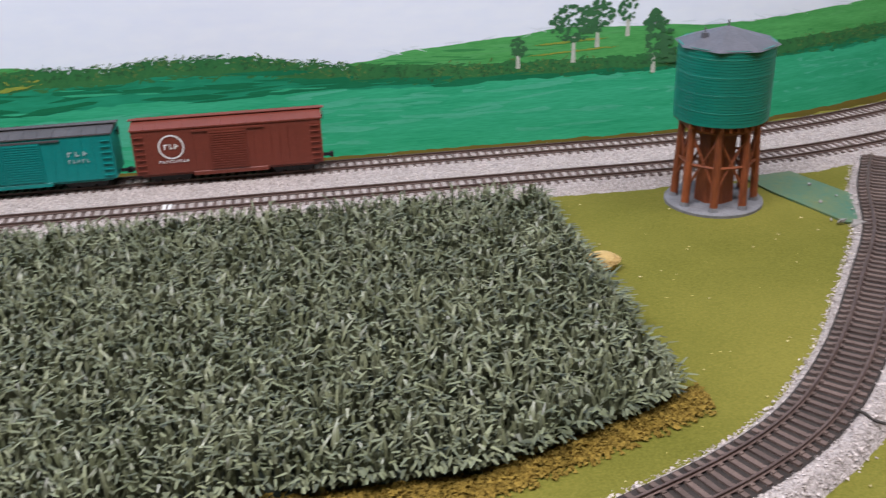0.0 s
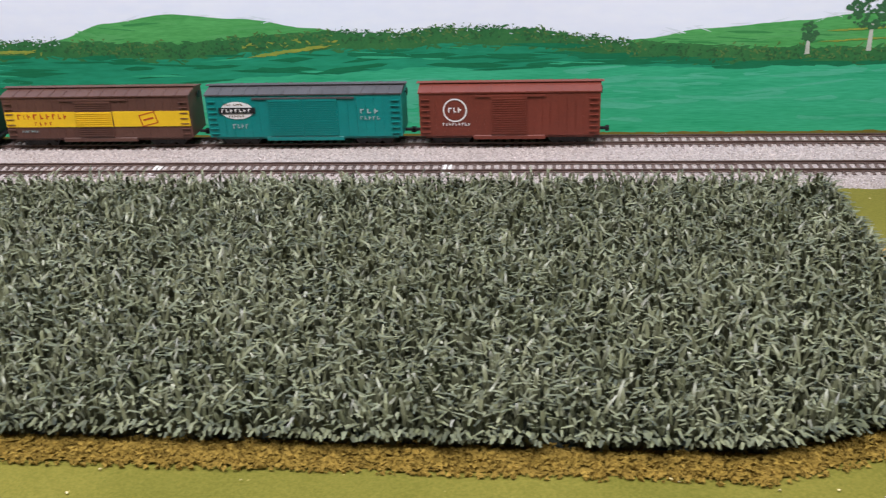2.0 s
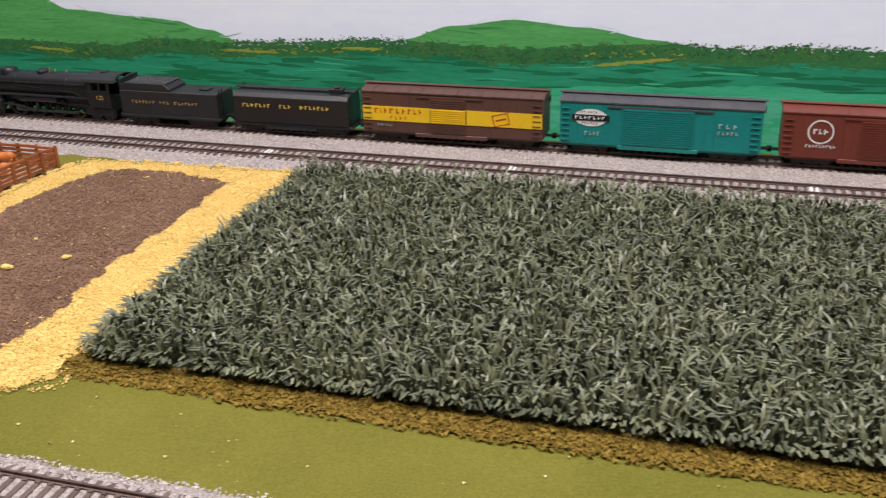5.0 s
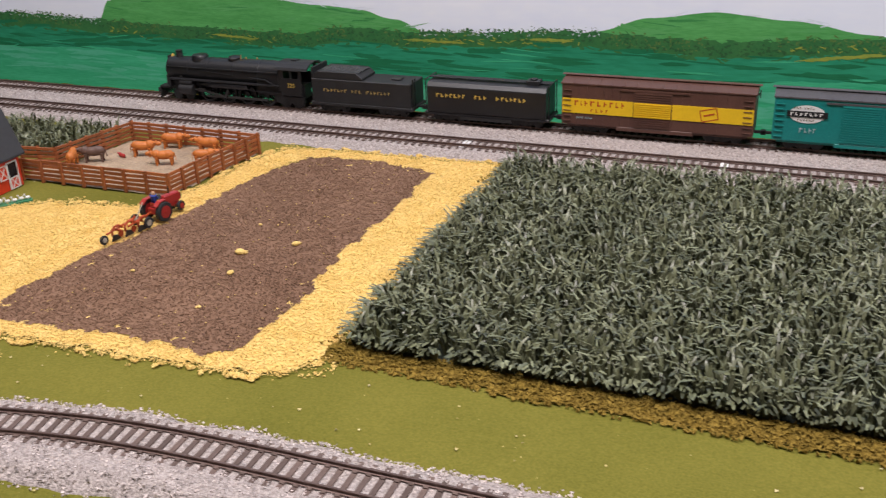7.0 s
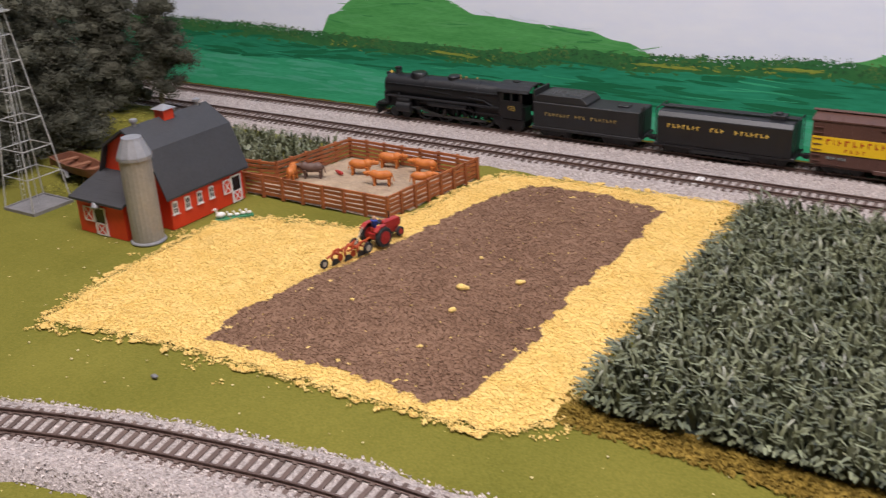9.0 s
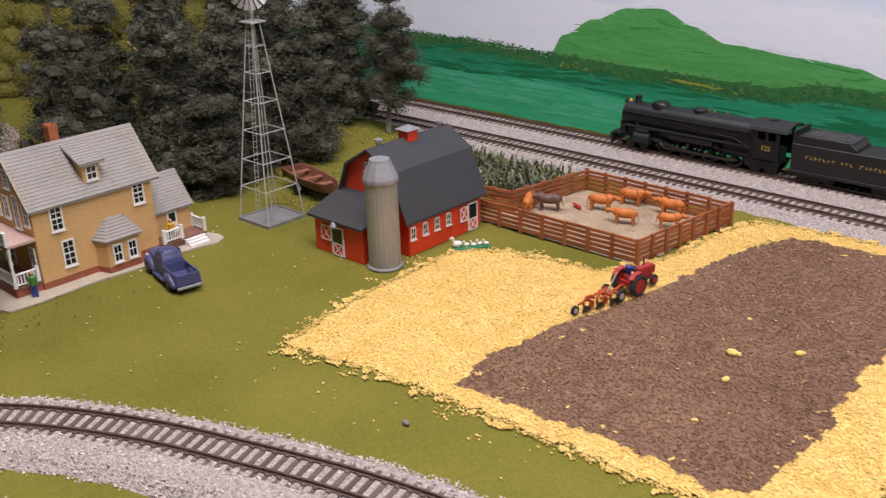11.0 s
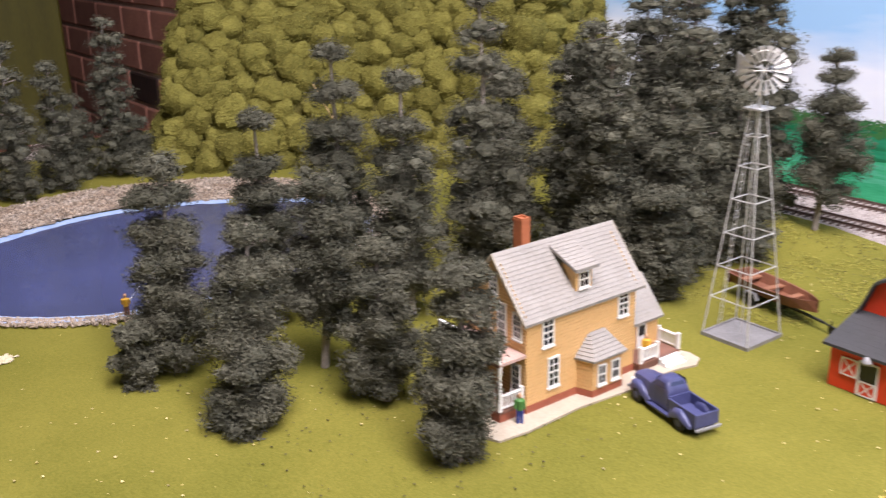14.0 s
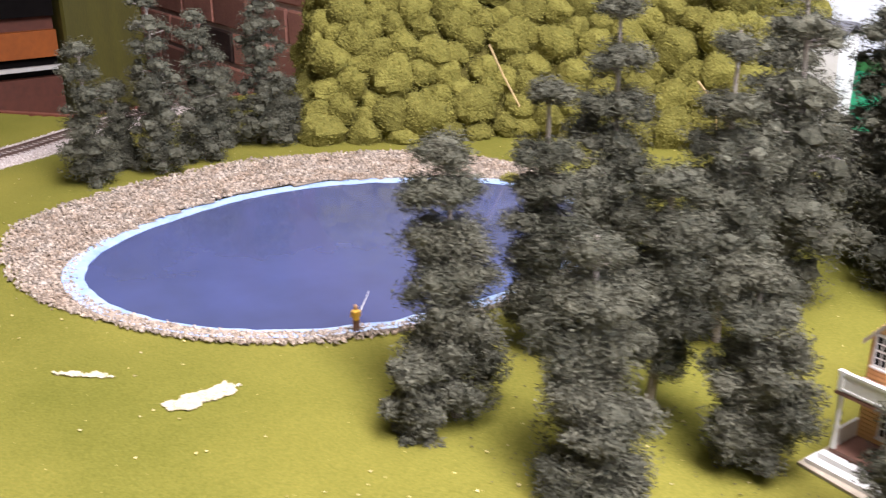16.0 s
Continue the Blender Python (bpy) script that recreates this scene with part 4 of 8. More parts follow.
SILO = surface("silo_stave_mat", (0.32, 0.3, 0.27), (0.26, 0.243, 0.218), 0.42, 0.2, scale=40, fine=500, bump=0.1)
SILO_CAP = surface("silo_cap_mat", (0.29, 0.29, 0.305), (0.24, 0.24, 0.255), 0.45, 0.2)
MILL = surface("windmill_metal_mat", (0.55, 0.54, 0.52), (0.42, 0.41, 0.4), 0.45, 0.3)
BASE_PLATE = surface("clear_base_mat", (0.25, 0.24, 0.245), (0.17, 0.165, 0.165), 0.4, scale=60, fine=500)
FENCE = surface("fence_brown_mat", (0.34, 0.105, 0.032), (0.24, 0.07, 0.022), 0.6, scale=90, fine=700, bump=0.25, each=0.2)
DIRT = surface("pen_dirt_mat", (0.43, 0.32, 0.215), (0.25, 0.18, 0.12), 0.95, scale=60, fine=600, bump=0.8, depth=0.001, speck=(0.5, 0.4, 0.2), speck_size=500, speck_amount=0.04)
COW = surface("orange_cow_mat", (0.56, 0.17, 0.03), (0.42, 0.12, 0.02), 0.55)
COW_DARK = surface("dark_cow_mat", (0.13, 0.075, 0.055), (0.09, 0.05, 0.04), 0.55)
TRACTOR_RED = surface("tractor_red_mat", (0.38, 0.022, 0.018), (0.3, 0.018, 0.015), 0.4, coat=0.2)
TYRE = surface("tyre_mat", (0.02, 0.02, 0.021), None, 0.75, bump=0.3)
PLOW = surface("plough_red_mat", (0.45, 0.075, 0.018), (0.34, 0.05, 0.015), 0.5)
BLUE_FIG = surface("blue_cloth_mat", (0.025, 0.05, 0.26), None, 0.6)
GREEN_FIG = surface("green_cloth_mat", (0.06, 0.2, 0.04), None, 0.6)
YELLOW_FIG = surface("yellow_cloth_mat", (0.65, 0.36, 0.03), None, 0.6)
SKIN = surface("figure_beige_mat", (0.5, 0.28, 0.16), None, 0.6)
TRUCK_BLUE = surface("truck_blue_mat", (0.062, 0.068, 0.17), (0.045, 0.05, 0.13), 0.45, scale=50, fine=500, bump=0.05, coat=0.2)
BOAT = surface("boat_brown_mat", (0.2, 0.075, 0.04), (0.13, 0.05, 0.028), 0.55)
BOAT_IN = surface("boat_inside_mat", (0.28, 0.125, 0.07), (0.2, 0.085, 0.045), 0.6)
DUCK_BASE = surface("duck_base_mat", (0.04, 0.22, 0.1), None, 0.6)
HAY = surface("hay_mat", (0.5, 0.35, 0.14), (0.36, 0.24, 0.08), 0.9, scale=200, fine=900, bump=0.8, island=0.25)

RAIL_TOP = 7.9
TRACK_Y = 729.5


def bars(widths, x, z, h, y, gap=0.5):
    """A row of plain strokes standing for letters: an upright and a short arm each; a width of 0 leaves a space."""
    m = M()
    for k, w in enumerate(widths):
        if w:
            arm = (0.72, 0.1, 0.42)[k % 3]
            m.box(x + 0.08 * w, x + 0.4 * w, y - 0.12, y + 0.12, z + 0.05 * h, z + 0.95 * h)
            m.box(x + 0.4 * w, x + 0.92 * w, y - 0.12, y + 0.12, z + arm * h, z + (arm + 0.23) * h)
            x += w + gap
        else:
            x += 3 * gap
    return m


def truck_frame(car, x, material=BLACK_FLAT):
    """A two-axle bogie under a car."""
    z = RAIL_TOP - 4
    m = M()
    for s in (-1, 1):
        y = s * 10.2
        m.prism([(x - 13.5, 3.2 + z), (x - 7, 3.2 + z), (x - 4, 1.2 + z), (x + 4, 1.2 + z), (x + 7, 3.2 + z), (x + 13.5, 3.2 + z), (x + 13.5, 6.5 + z), (x + 5, 8.8 + z), (x - 5, 8.8 + z), (x - 13.5, 6.5 + z)], "y", y - 0.9, y + 0.9)
        for d in (-10.5, 10.5):
            m.box(x + d - 2, x + d + 2, y - 1.6, y + 1.6, z + 3, z + 7)
        for d in (-1.6, 1.6):
            m.cyl((x + d, y, z + 1.4), (x + d, y, z + 7.6), 1.2, 1.2, 8)
    m.box(x - 3, x + 3, -10, 10, z + 5, z + 8)
    ob = part("bogie", m, material, car)
    for d in (-10.5, 10.5):
        w = M()
        w.cyl((x + d, -9, z + 5.0), (x + d, 9, z + 5.0), 0.9, 0.9, 8)
        for s in (-1, 1):
            w.cyl((x + d, s * 8.25 - 1.3, z + 5.0), (x + d, s * 8.25 + 1.3, z + 5.0), 5.0, 5.0, 18)
        part("wheelset", w, BLACK_FLAT, ob, "", True)


def coupler(car, x, s):
    z = RAIL_TOP - 4
    m = M().box(min(x, x + s * 7), max(x, x + s * 7), -1.1, 1.1, z + 7.5, z + 9.7).box(min(x + s * 5, x + s * 8), max(x + s * 5, x + s * 8), -2, 2, z + 6.6, z + 10.4)
    part("coupler", m, BLACK_FLAT, car, "", False, 0.2)


def boxcar(name, x, length, body, roof, label, doors, ribs=True):
    """A freight car: body with door panels, ladders, roof with running board, bogies. Its base lies on the track bed."""
    car = thing(name, x, TRACK_Y, 4.0, 0, label, "boxcar", "cars of the freight train")
    z0, z1, hw = 12.0, 46.5, 16.2
    m = M().box(0, length, -hw, hw, z0, z1)
    m.box(4, length - 4, -hw + 3, hw - 3, z0 - 2.5, z0)
    for s in (-1, 1):
        m.box(length * 0.3, length * 0.7, s * hw - 0.6, s * hw + 0.6, z0 - 2.8, z0 + 0.5)
    ob = part("body", m, body, car, "", False, 0.35)
    rf = M().prism([(-hw - 0.6, z1), (hw + 0.6, z1), (hw + 0.6, z1 + 1.0), (0, z1 + 3.6), (-hw - 0.6, z1 + 1.0)], "x", -0.7, length + 0.7)
    ribs_m = []
    for i in range(1, 15):
        xx = length * i / 15
        ribs_m.append(M().prism([(-hw - 0.6, z1 + 1.0), (hw + 0.6, z1 + 1.0), (hw + 0.6, z1 + 1.4), (0, z1 + 4.0), (-hw - 0.6, z1 + 1.4)], "x", xx - 0.4, xx + 0.4))
    roof_ob = part("roof", rf, roof, car)
    for q in ribs_m:
        part("roof_rib", q, roof, roof_ob)
    part("running_board", M().box(-3, length + 3, -2.6, -0.9, z1 + 4.3, z1 + 4.8).box(-3, length + 3, -0.85, 0.85, z1 + 4.3, z1 + 4.8).box(-3, length + 3, 0.9, 2.6, z1 + 4.3, z1 + 4.8), roof, roof_ob)
    for s in (-1, 1):
        y = s * (hw + 0.1)
        for d0, d1, dm in doors:
            d = M().box(d0, d1, y - 0.7, y + 0.7, z0 + 1, z1 - 2.5)
            k = 16
            leaf = part("door", d, dm, car, "", False)
            for i in range(k):
                zz = z0 + 2.5 + (z1 - z0 - 7) * i / (k - 1)
                part("door_rib", M().box(d0 + 0.8, d1 - 0.8, y - 1.1, y + 1.1, zz - 0.45, zz + 0.45), dm, leaf)
        lad = M()
        for xx in (1.6, length - 8.4):
            for i in range(7):
                zz = z0 + 3 + i * 4.4
                lad.box(xx, xx + 6.6, y - 0.9, y + 0.9, zz, zz + 0.6)
        loose("grab_iron", lad, body, car)
        rail = M().box(doors[0][0] - 12, doors[-1][1] + 14, y - 0.8, y + 0.8, z1 - 3.0, z1 - 1.6)
        part("door_rail", rail, roof, car)
        if ribs:
            rb = M()
            for i in range(1, 22):
                xx = length * i / 22
                if not any(d0 - 2 < xx < d1 + 2 for d0, d1, _ in doors):
                    rb.box(xx - 0.2, xx + 0.2, y - 0.2, y + 0.2, z0 + 1, z1 - 1)
            loose("rivet_strip", rb, body, car)
    part("brake_wheel", M().cyl((length + 1.6, 5, z1 - 4), (length + 2.2, 5, z1 - 4), 3.2, 3.2, 14).cyl((length, 5, z1 - 4), (length + 1.6, 5, z1 - 4), 0.6, 0.6, 6), BLACK_FLAT, car)
    truck_frame(car, 24)
    truck_frame(car, length - 24)
    coupler(car, 0, -1)
    coupler(car, length, 1)
    return car, z0, z1, hw


XM = -447.0
L_CAR = 157.0
car, z0, z1, hw = boxcar("boxcar", XM, L_CAR, BOX_BROWN, BOX_BROWN, "brown boxcar with a broad yellow stripe", [(61, 92, BOX_BROWN)])
for s in (-1, 1):
    y = s * (hw + 0.25)
    part("yellow_stripe", M().box(0.6, 60.5, y - 0.25, y + 0.25, 22.0, 34.6), BOX_YELLOW, car, "bright yellow painted stripe")
    part("yellow_stripe", M().box(92.5, L_CAR - 0.6, y - 0.25, y + 0.25, 22.0, 34.6), BOX_YELLOW, car, "bright yellow painted stripe")
    d = M().box(61.2, 91.8, s * (hw + 0.9) - 0.4, s * (hw + 0.9) + 0.4, 22.0, 34.6)
    for i in range(7):
        d.box(61.6, 91.4, s * (hw + 1.2) - 0.5, s * (hw + 1.2) + 0.5, 22.6 + i * 1.75, 23.4 + i * 1.75)
    part("yellow_door_stripe", d, BOX_YELLOW, car, "yellow stripe on the ribbed door")
y = -(hw + 0.5)
part("lettering", bars([3.6, 1.2, 2.8, 4.2, 3.4, 3.2, 3.2, 2.8, 2.8], 11, 28.4, 4.8, y, 1.9), RED_LETTER, car, "red letter bars")
part("lettering", bars([2.2, 2.2, 2.4, 2.2], 25, 23.4, 3, y, 2.0), RED_LETTER, car, "red letter bars")
part("lettering", bars([1.2] * 4 + [0] + [1.2] * 4, 13, 17.3, 2, y, 0.4), PALE_LETTER, car, "small pale letter bars")
m = M()
mm = Matrix.Translation((122, y, 28.2)) @ Matrix.Rotation(radians(-14), 4, "Y")
for bx in ((-7, 7, 4.2, 5), (-7, 7, -5, -4.2), (-7, -6.2, -5, 5), (6.2, 7, -5, 5), (-4.5, 4.5, -0.6, 0.8)):
    m.box(bx[0], bx[1], -0.15, 0, bx[2], bx[3], mm)
part("emblem", m, RED_LETTER, car, "tilted red rectangle emblem")

car, z0, z1, hw = boxcar("boxcar", XM + 171, L_CAR, BOX_TEAL, ROOF_GREY, "teal double-door boxcar with an oval emblem", [(50, 78, BOX_TEAL), (78.6, 106, BOX_TEAL)])
y = -(hw + 0.45)
ov = M()
ov.add([(25 + 13.5 * math.cos(6.2832 * i / 28), y, 34.5 + 7.2 * math.sin(6.2832 * i / 28)) for i in range(28)], [tuple(range(28))])
part("emblem", ov, WHITE, car, "white oval emblem")
part("emblem_bar", M().box(10, 40, y - 0.5, y - 0.12, 32.1, 36.9), BLACK, car, "black bar across the oval")
part("lettering", bars([2.4] * 7, 12.4, 33.1, 2.8, y - 0.55, 1.2), WHITE, car, "white letter bars")
part("lettering", bars([1.5] * 3 + [0] + [1.5] * 4, 15, 38.5, 1.6, y - 0.1, 0.5), DARK_LETTER, car, "small dark letter bars")
part("lettering", bars([1.6] * 6, 18, 29, 1.6, y - 0.1, 0.6), DARK_LETTER, car, "small dark letter bars")
part("lettering", bars([3, 2.2, 2.2, 2.2], 20, 19.5, 4, y, 1.0), PALE_LETTER, car, "faded letter bars")
part("lettering", bars([3.6, 3.6, 3.6], 124, 31, 4, y, 2.0), PALE_LETTER, car, "pale letter bars")
part("lettering", bars([2.4] * 5, 124, 26, 3, y, 0.9), PALE_LETTER, car, "pale number bars")

car, z0, z1, hw = boxcar("boxcar", XM + 342, 140, BOX_RUST, BOX_RUST, "rust red boxcar with a round white emblem", [(56, 84, BOX_RUST)])
y = -(hw + 0.45)
ov = M()
for i in range(28):
    a, b = 6.2832 * i / 28, 6.2832 * (i + 1) / 28
    ov.add([(28 + r * math.cos(t), y, 33 + r * math.sin(t)) for r, t in ((9.5, a), (9.5, b), (8.3, b), (8.3, a))], [(0, 1, 2, 3)])
part("emblem", ov, WHITE, car, "white ring emblem")
part("lettering", bars([3.4, 2.6, 3.4], 22.4, 31, 4.4, y, 0.8), WHITE, car, "white letter bars")
part("lettering", bars([1.8] * 9, 18, 20.5, 2.4, y, 0.7), WHITE, car, "white letter bars")

# ---- the locomotive; its front is at x = 0, it faces west ----
loco = thing("steam_locomotive", XM - 419, TRACK_Y, 4.0, 0, "black steam locomotive at the head of a freight train", "locomotive")
RT = RAIL_TOP - 4
m = M()
BC = 33.5


def xring(rings, n=20):
    """Rings of (x, radius) about the boiler's axis."""
    q = M()
    vs, fs = [], []
    for x, r in rings:
        for i in range(n):
            a = 6.28318 * i / n
            vs.append((x, r * math.cos(a), BC + r * math.sin(a)))
    for k in range(len(rings) - 1):
        fs += [(k * n + i, k * n + (i + 1) % n, (k + 1) * n + (i + 1) % n, (k + 1) * n + i) for i in range(n)]
    fs += [tuple(range(n)), tuple(range((len(rings) - 1) * n, len(rings) * n))[::-1]]
    return q.add(vs, fs)


part("boiler", xring([(13, 9.5), (14, 11.6), (38, 11.8), (38.2, 12.1), (39.2, 12.1), (39.4, 11.8), (60, 12.1), (60.2, 12.4), (61.2, 12.4), (61.4, 12.1), (90, 12.6), (90.2, 12.9), (91.3, 12.9), (91.5, 12.6), (118, 12.8), (118.3, 13.1), (119.2, 13.1), (119.5, 12.8), (143, 12.8)]), BLACK, loco, "", True)
part("smokebox_door", xring([(11.8, 3), (12.6, 7.4), (14.2, 8.6)], 18), BLACK_FLAT, loco, "", True)
part("headlight", M().cyl((9.4, 0, BC + 1), (13, 0, BC + 1), 2.6, 2.6, 14).box(10, 13, -1.4, 1.4, BC - 3, BC - 1.5), BLACK, loco)
part("number_board", M().box(11.4, 12.4, -3.2, 3.2, BC + 9.6, BC + 12), BLACK_FLAT, loco)
part("smokestack", M().lathe([(4.0, BC + 9.5), (3.2, BC + 12), (3.1, BC + 16), (3.6, BC + 16.6), (3.6, BC + 17.6), (2.6, BC + 17.6)], 16, (24, 0)), BLACK_FLAT, loco, "", True)
part("bell", M().lathe([(1.9, BC + 11.2), (1.7, BC + 12), (1.0, BC + 13.4), (0.3, BC + 13.8)], 10, (16, 0)), GOLD, loco, "small brass bell")
part("sand_dome", M().lathe([(8.6, BC + 9), (8.2, BC + 13), (7.0, BC + 14.6), (3, BC + 15.2), (0.5, BC + 15.3)], 16, (48, 0)), BLACK, loco, "", True)
part("steam_dome", M().lathe([(6.8, BC + 9), (6.5, BC + 13.6), (5, BC + 15), (2, BC + 15.4)], 16, (88, 0)), BLACK, loco, "", True)
part("whistle", M().cyl((97, -3, BC + 11), (97, -3, BC + 17), 0.5, 0.5, 8).cyl((101, 0, BC + 11), (101, 0, BC + 14.6), 0.9, 0.9, 8).cyl((112, 2, BC + 11), (112, 2, BC + 14.2), 0.8, 0.8, 8), GOLD_DIM, loco, "brass whistle and valves")
for s in (-1, 1):
    part("running_board", M().box(18, 143, s * 12.6 - 2.6, s * 12.6 + 2.6, BC - 8.6, BC - 7.4).box(18, 20, s * 12.6 - 2.6, s * 12.6 + 2.6, BC - 16, BC - 8.6), BLACK_FLAT, loco)
    part("handrail", M().tube([(16, s * 11.6, BC + 4), (60, s * 12.4, BC + 4.2), (118, s * 13.4, BC + 4.6), (142, s * 13.4, BC + 4.6)], 0.35, 5), STEEL, loco, "thin steel handrail")
    part("air_tank", M().cyl((66, s * 12.2, BC - 11.5), (108, s * 12.2, BC - 11.5), 3.0, 3.0, 12), BLACK, loco, "", True)
    for pts, rr, k in (([(110, s * 12.8, BC - 2), (128, s * 13.4, BC - 3), (140, s * 13.6, BC - 9)], 0.7, 6), ([(30, s * 11, BC - 5), (32, s * 12, BC - 14), (36, s * 12, RT + 16)], 1.6, 8), ([(52, s * 11.6, BC + 1.5), (92, s * 12.8, BC - 1)], 0.6, 5), ([(96, s * 13, BC - 12), (116, s * 13.2, BC - 15), (142, s * 13.4, BC - 15)], 0.55, 5)):
        part("pipe", M().tube(pts, rr, k), BLACK, loco)
    cy = M().cyl((30, s * 13, RT + 12), (46, s * 13, RT + 12), 5.2, 5.2, 16).cyl((31, s * 12.6, RT + 18.6), (45, s * 12.6, RT + 18.6), 3.2, 3.2, 14).box(33, 43, s * 9 - 4, s * 9 + 4, RT + 10, RT + 22)
    part("cylinder", cy, BLACK_FLAT, loco, "", True)
    for i, x in enumerate((60, 82, 104, 126)):
        w = M()
        yy = s * 8.25
        for k in range(24):
            a, b = 6.28318 * k / 24, 6.28318 * (k + 1) / 24
            w.add([(x + r * math.cos(t), yy + h, RT + 10 + r * math.sin(t)) for h in (-1.2, 1.2) for r, t in ((10, a), (10, b), (8, b), (8, a))], [(0, 1, 2, 3), (7, 6, 5, 4), (0, 4, 5, 1), (2, 6, 7, 3)])
        for k in range(12):
            a = 6.28318 * k / 12
            w.cyl((x + 2 * math.cos(a), yy, RT + 10 + 2 * math.sin(a)), (x + 8.2 * math.cos(a), yy, RT + 10 + 8.2 * math.sin(a)), 0.5, 0.5, 5)
        w.cyl((x, yy - 1.5, RT + 10), (x, yy + 1.5, RT + 10), 2.6, 2.6, 12)
        w.prism([(x - 7, RT + 14.5), (x + 7, RT + 14.5), (x + 4.5, RT + 17), (x, RT + 18), (x - 4.5, RT + 17)], "y", yy - 1.0, yy + 1.0)
        part("driving_wheel", w, BLACK_FLAT, loco, "", False)
    part("side_rod", M().box(58, 128, s * 11.2 - 0.6, s * 11.2 + 0.6, RT + 5.2, RT + 7.4), STEEL, loco, "bright steel side rod")
    part("main_rod", M().cyl((46, s * 12.4, RT + 12), (52, s * 12.4, RT + 12), 0.9, 0.9, 8).box(50, 58, s * 12.4 - 1, s * 12.4 + 1, RT + 10.5, RT + 13.5).prism([(52, RT + 11), (82, RT + 5.6), (82, RT + 7.4), (52, RT + 13)], "y", s * 12.2 - 0.5, s * 12.2 + 0.5), STEEL, loco, "steel main rod")
    part("valve_gear", M().prism([(80, RT + 6), (82, RT + 6), (88, RT + 20), (86, RT + 20)], "y", s * 13.2 - 0.4, s * 13.2 + 0.4).prism([(56, RT + 17.6), (88, RT + 18.4), (88, RT + 19.6), (56, RT + 18.8)], "y", s * 13.2 - 0.4, s * 13.2 + 0.4), STEEL, loco)
    for x, r in ((23, 5), (37, 5), (146, 6.6), (160, 6.6)):
        w = M().cyl((x, s * 8.25 - 1.2, RT + r), (x, s * 8.25 + 1.2, RT + r), r, r, 18)
        part("small_wheel", w, BLACK_FLAT, loco, "", True)
    part("trailing_frame", M().prism([(138, RT + 5), (166, RT + 5), (168, RT + 11), (136, RT + 12)], "y", s * 10.6 - 0.9, s * 10.6 + 0.9), BLACK_FLAT, loco)
part("frame", M().box(14, 166, -6, 6, RT + 9, RT + 22), BLACK_FLAT, loco)
part("firebox", M().box(118, 145, -12.2, 12.2, RT + 12, BC - 2), BLACK_FLAT, loco)
pl = M().box(6, 16, -14, 14, RT + 12, RT + 14).box(4, 7, -15, 15, RT + 7.5, RT + 12)
for i in range(9):
    t = -12 + 3 * i
    pl.prism([(0.5 + abs(t) * 0.25, RT + 1), (2 + abs(t) * 0.25, RT + 1), (6, RT + 8), (4.4, RT + 8)], "y", t - 0.5, t + 0.5)
part("pilot", pl, BLACK_FLAT, loco, "slatted black pilot")
part("air_pump", M().cyl((13, -7, RT + 14), (13, -7, BC - 6), 2.6, 2.6, 10).cyl((13, 7, RT + 14), (13, 7, BC - 6), 2.6, 2.6, 10), BLACK, loco, "", True)
cab = M().box(143, 146, -15, 15, BC - 12, BC + 9.4)
for s in (-1, 1):
    y = s * 15
    cab.box(146, 168, y - 0.6, y + 0.6, BC - 16, BC + 0.5).box(146, 168, y - 0.6, y + 0.6, BC + 7.4, BC + 9.4).box(146, 149, y - 0.6, y + 0.6, BC + 0.5, BC + 7.4).box(156, 158, y - 0.6, y + 0.6, BC + 0.5, BC + 7.4).box(165, 168, y - 0.6, y + 0.6, BC + 0.5, BC + 7.4)
part("cab", cab, BLACK, loco, "", False, 0.2)
arch = [(-16.4, BC + 8.4), (-15.2, BC + 10.8), (-10, BC + 13.2), (-4, BC + 14.4), (4, BC + 14.4), (10, BC + 13.2), (15.2, BC + 10.8), (16.4, BC + 8.4), (15, BC + 9.4), (10, BC + 12), (4, BC + 13.2), (-4, BC + 13.2), (-10, BC + 12), (-15, BC + 9.4)]
part("cab_roof", M().prism(arch, "x", 141, 175).box(152, 158, -3, 3, BC + 14.2, BC + 15.4), BLACK_FLAT, loco)
font = bpy.data.curves.new("number", "FONT")
font.body, font.size, font.align_x = "125", 0.0058, "CENTER"
tmp = bpy.data.objects.new("number", font)
scene.collection.objects.link(tmp)
bpy.context.view_layer.update()
text_mesh = bpy.data.meshes.new_from_object(tmp.evaluated_get(bpy.context.evaluated_depsgraph_get()))
bpy.data.objects.remove(tmp)
text_mesh.materials.clear()
text_mesh.materials.append(GOLD)
num = new("number", text_mesh)
num.parent = loco
num.matrix_basis = pose(0.157, -0.0159, (BC - 8) * MM, 90, 0, 0)
num["label"] = "gilt cab number 125"

# tender behind the locomotive
tender = thing("tender", XM - 242, TRACK_Y, 4.0, 0, "black coal tender with gilt letter bars", "tender")
part("tank", M().box(2, 102, -15.5, 15.5, 14, 36).box(0, 104, -15.5, 15.5, 11, 14), BLACK_FLAT, tender, "", False, 0.5)
part("coal_bunker", M().prism([(4, 36), (54, 36), (54, 38), (48, 43), (8, 43), (4, 41)], "y", -14.5, 14.5), BLACK_FLAT, tender, "", False, 0.4)
vs, fs = sheet(8, 50, -12.5, 12.5, 2.0, lambda x, y: 42.2 + 2.6 * (1 - (y / 13) ** 2) * (1 - ((x - 29) / 22) ** 4) + 1.2 * fbm(x, y, 3, 9))
part("coal", (vs, fs), COAL, tender, "heaped black coal")
part("hatch", M().box(78, 88, -4, 4, 36, 37.6), BLACK, tender, "", False, 0.4)
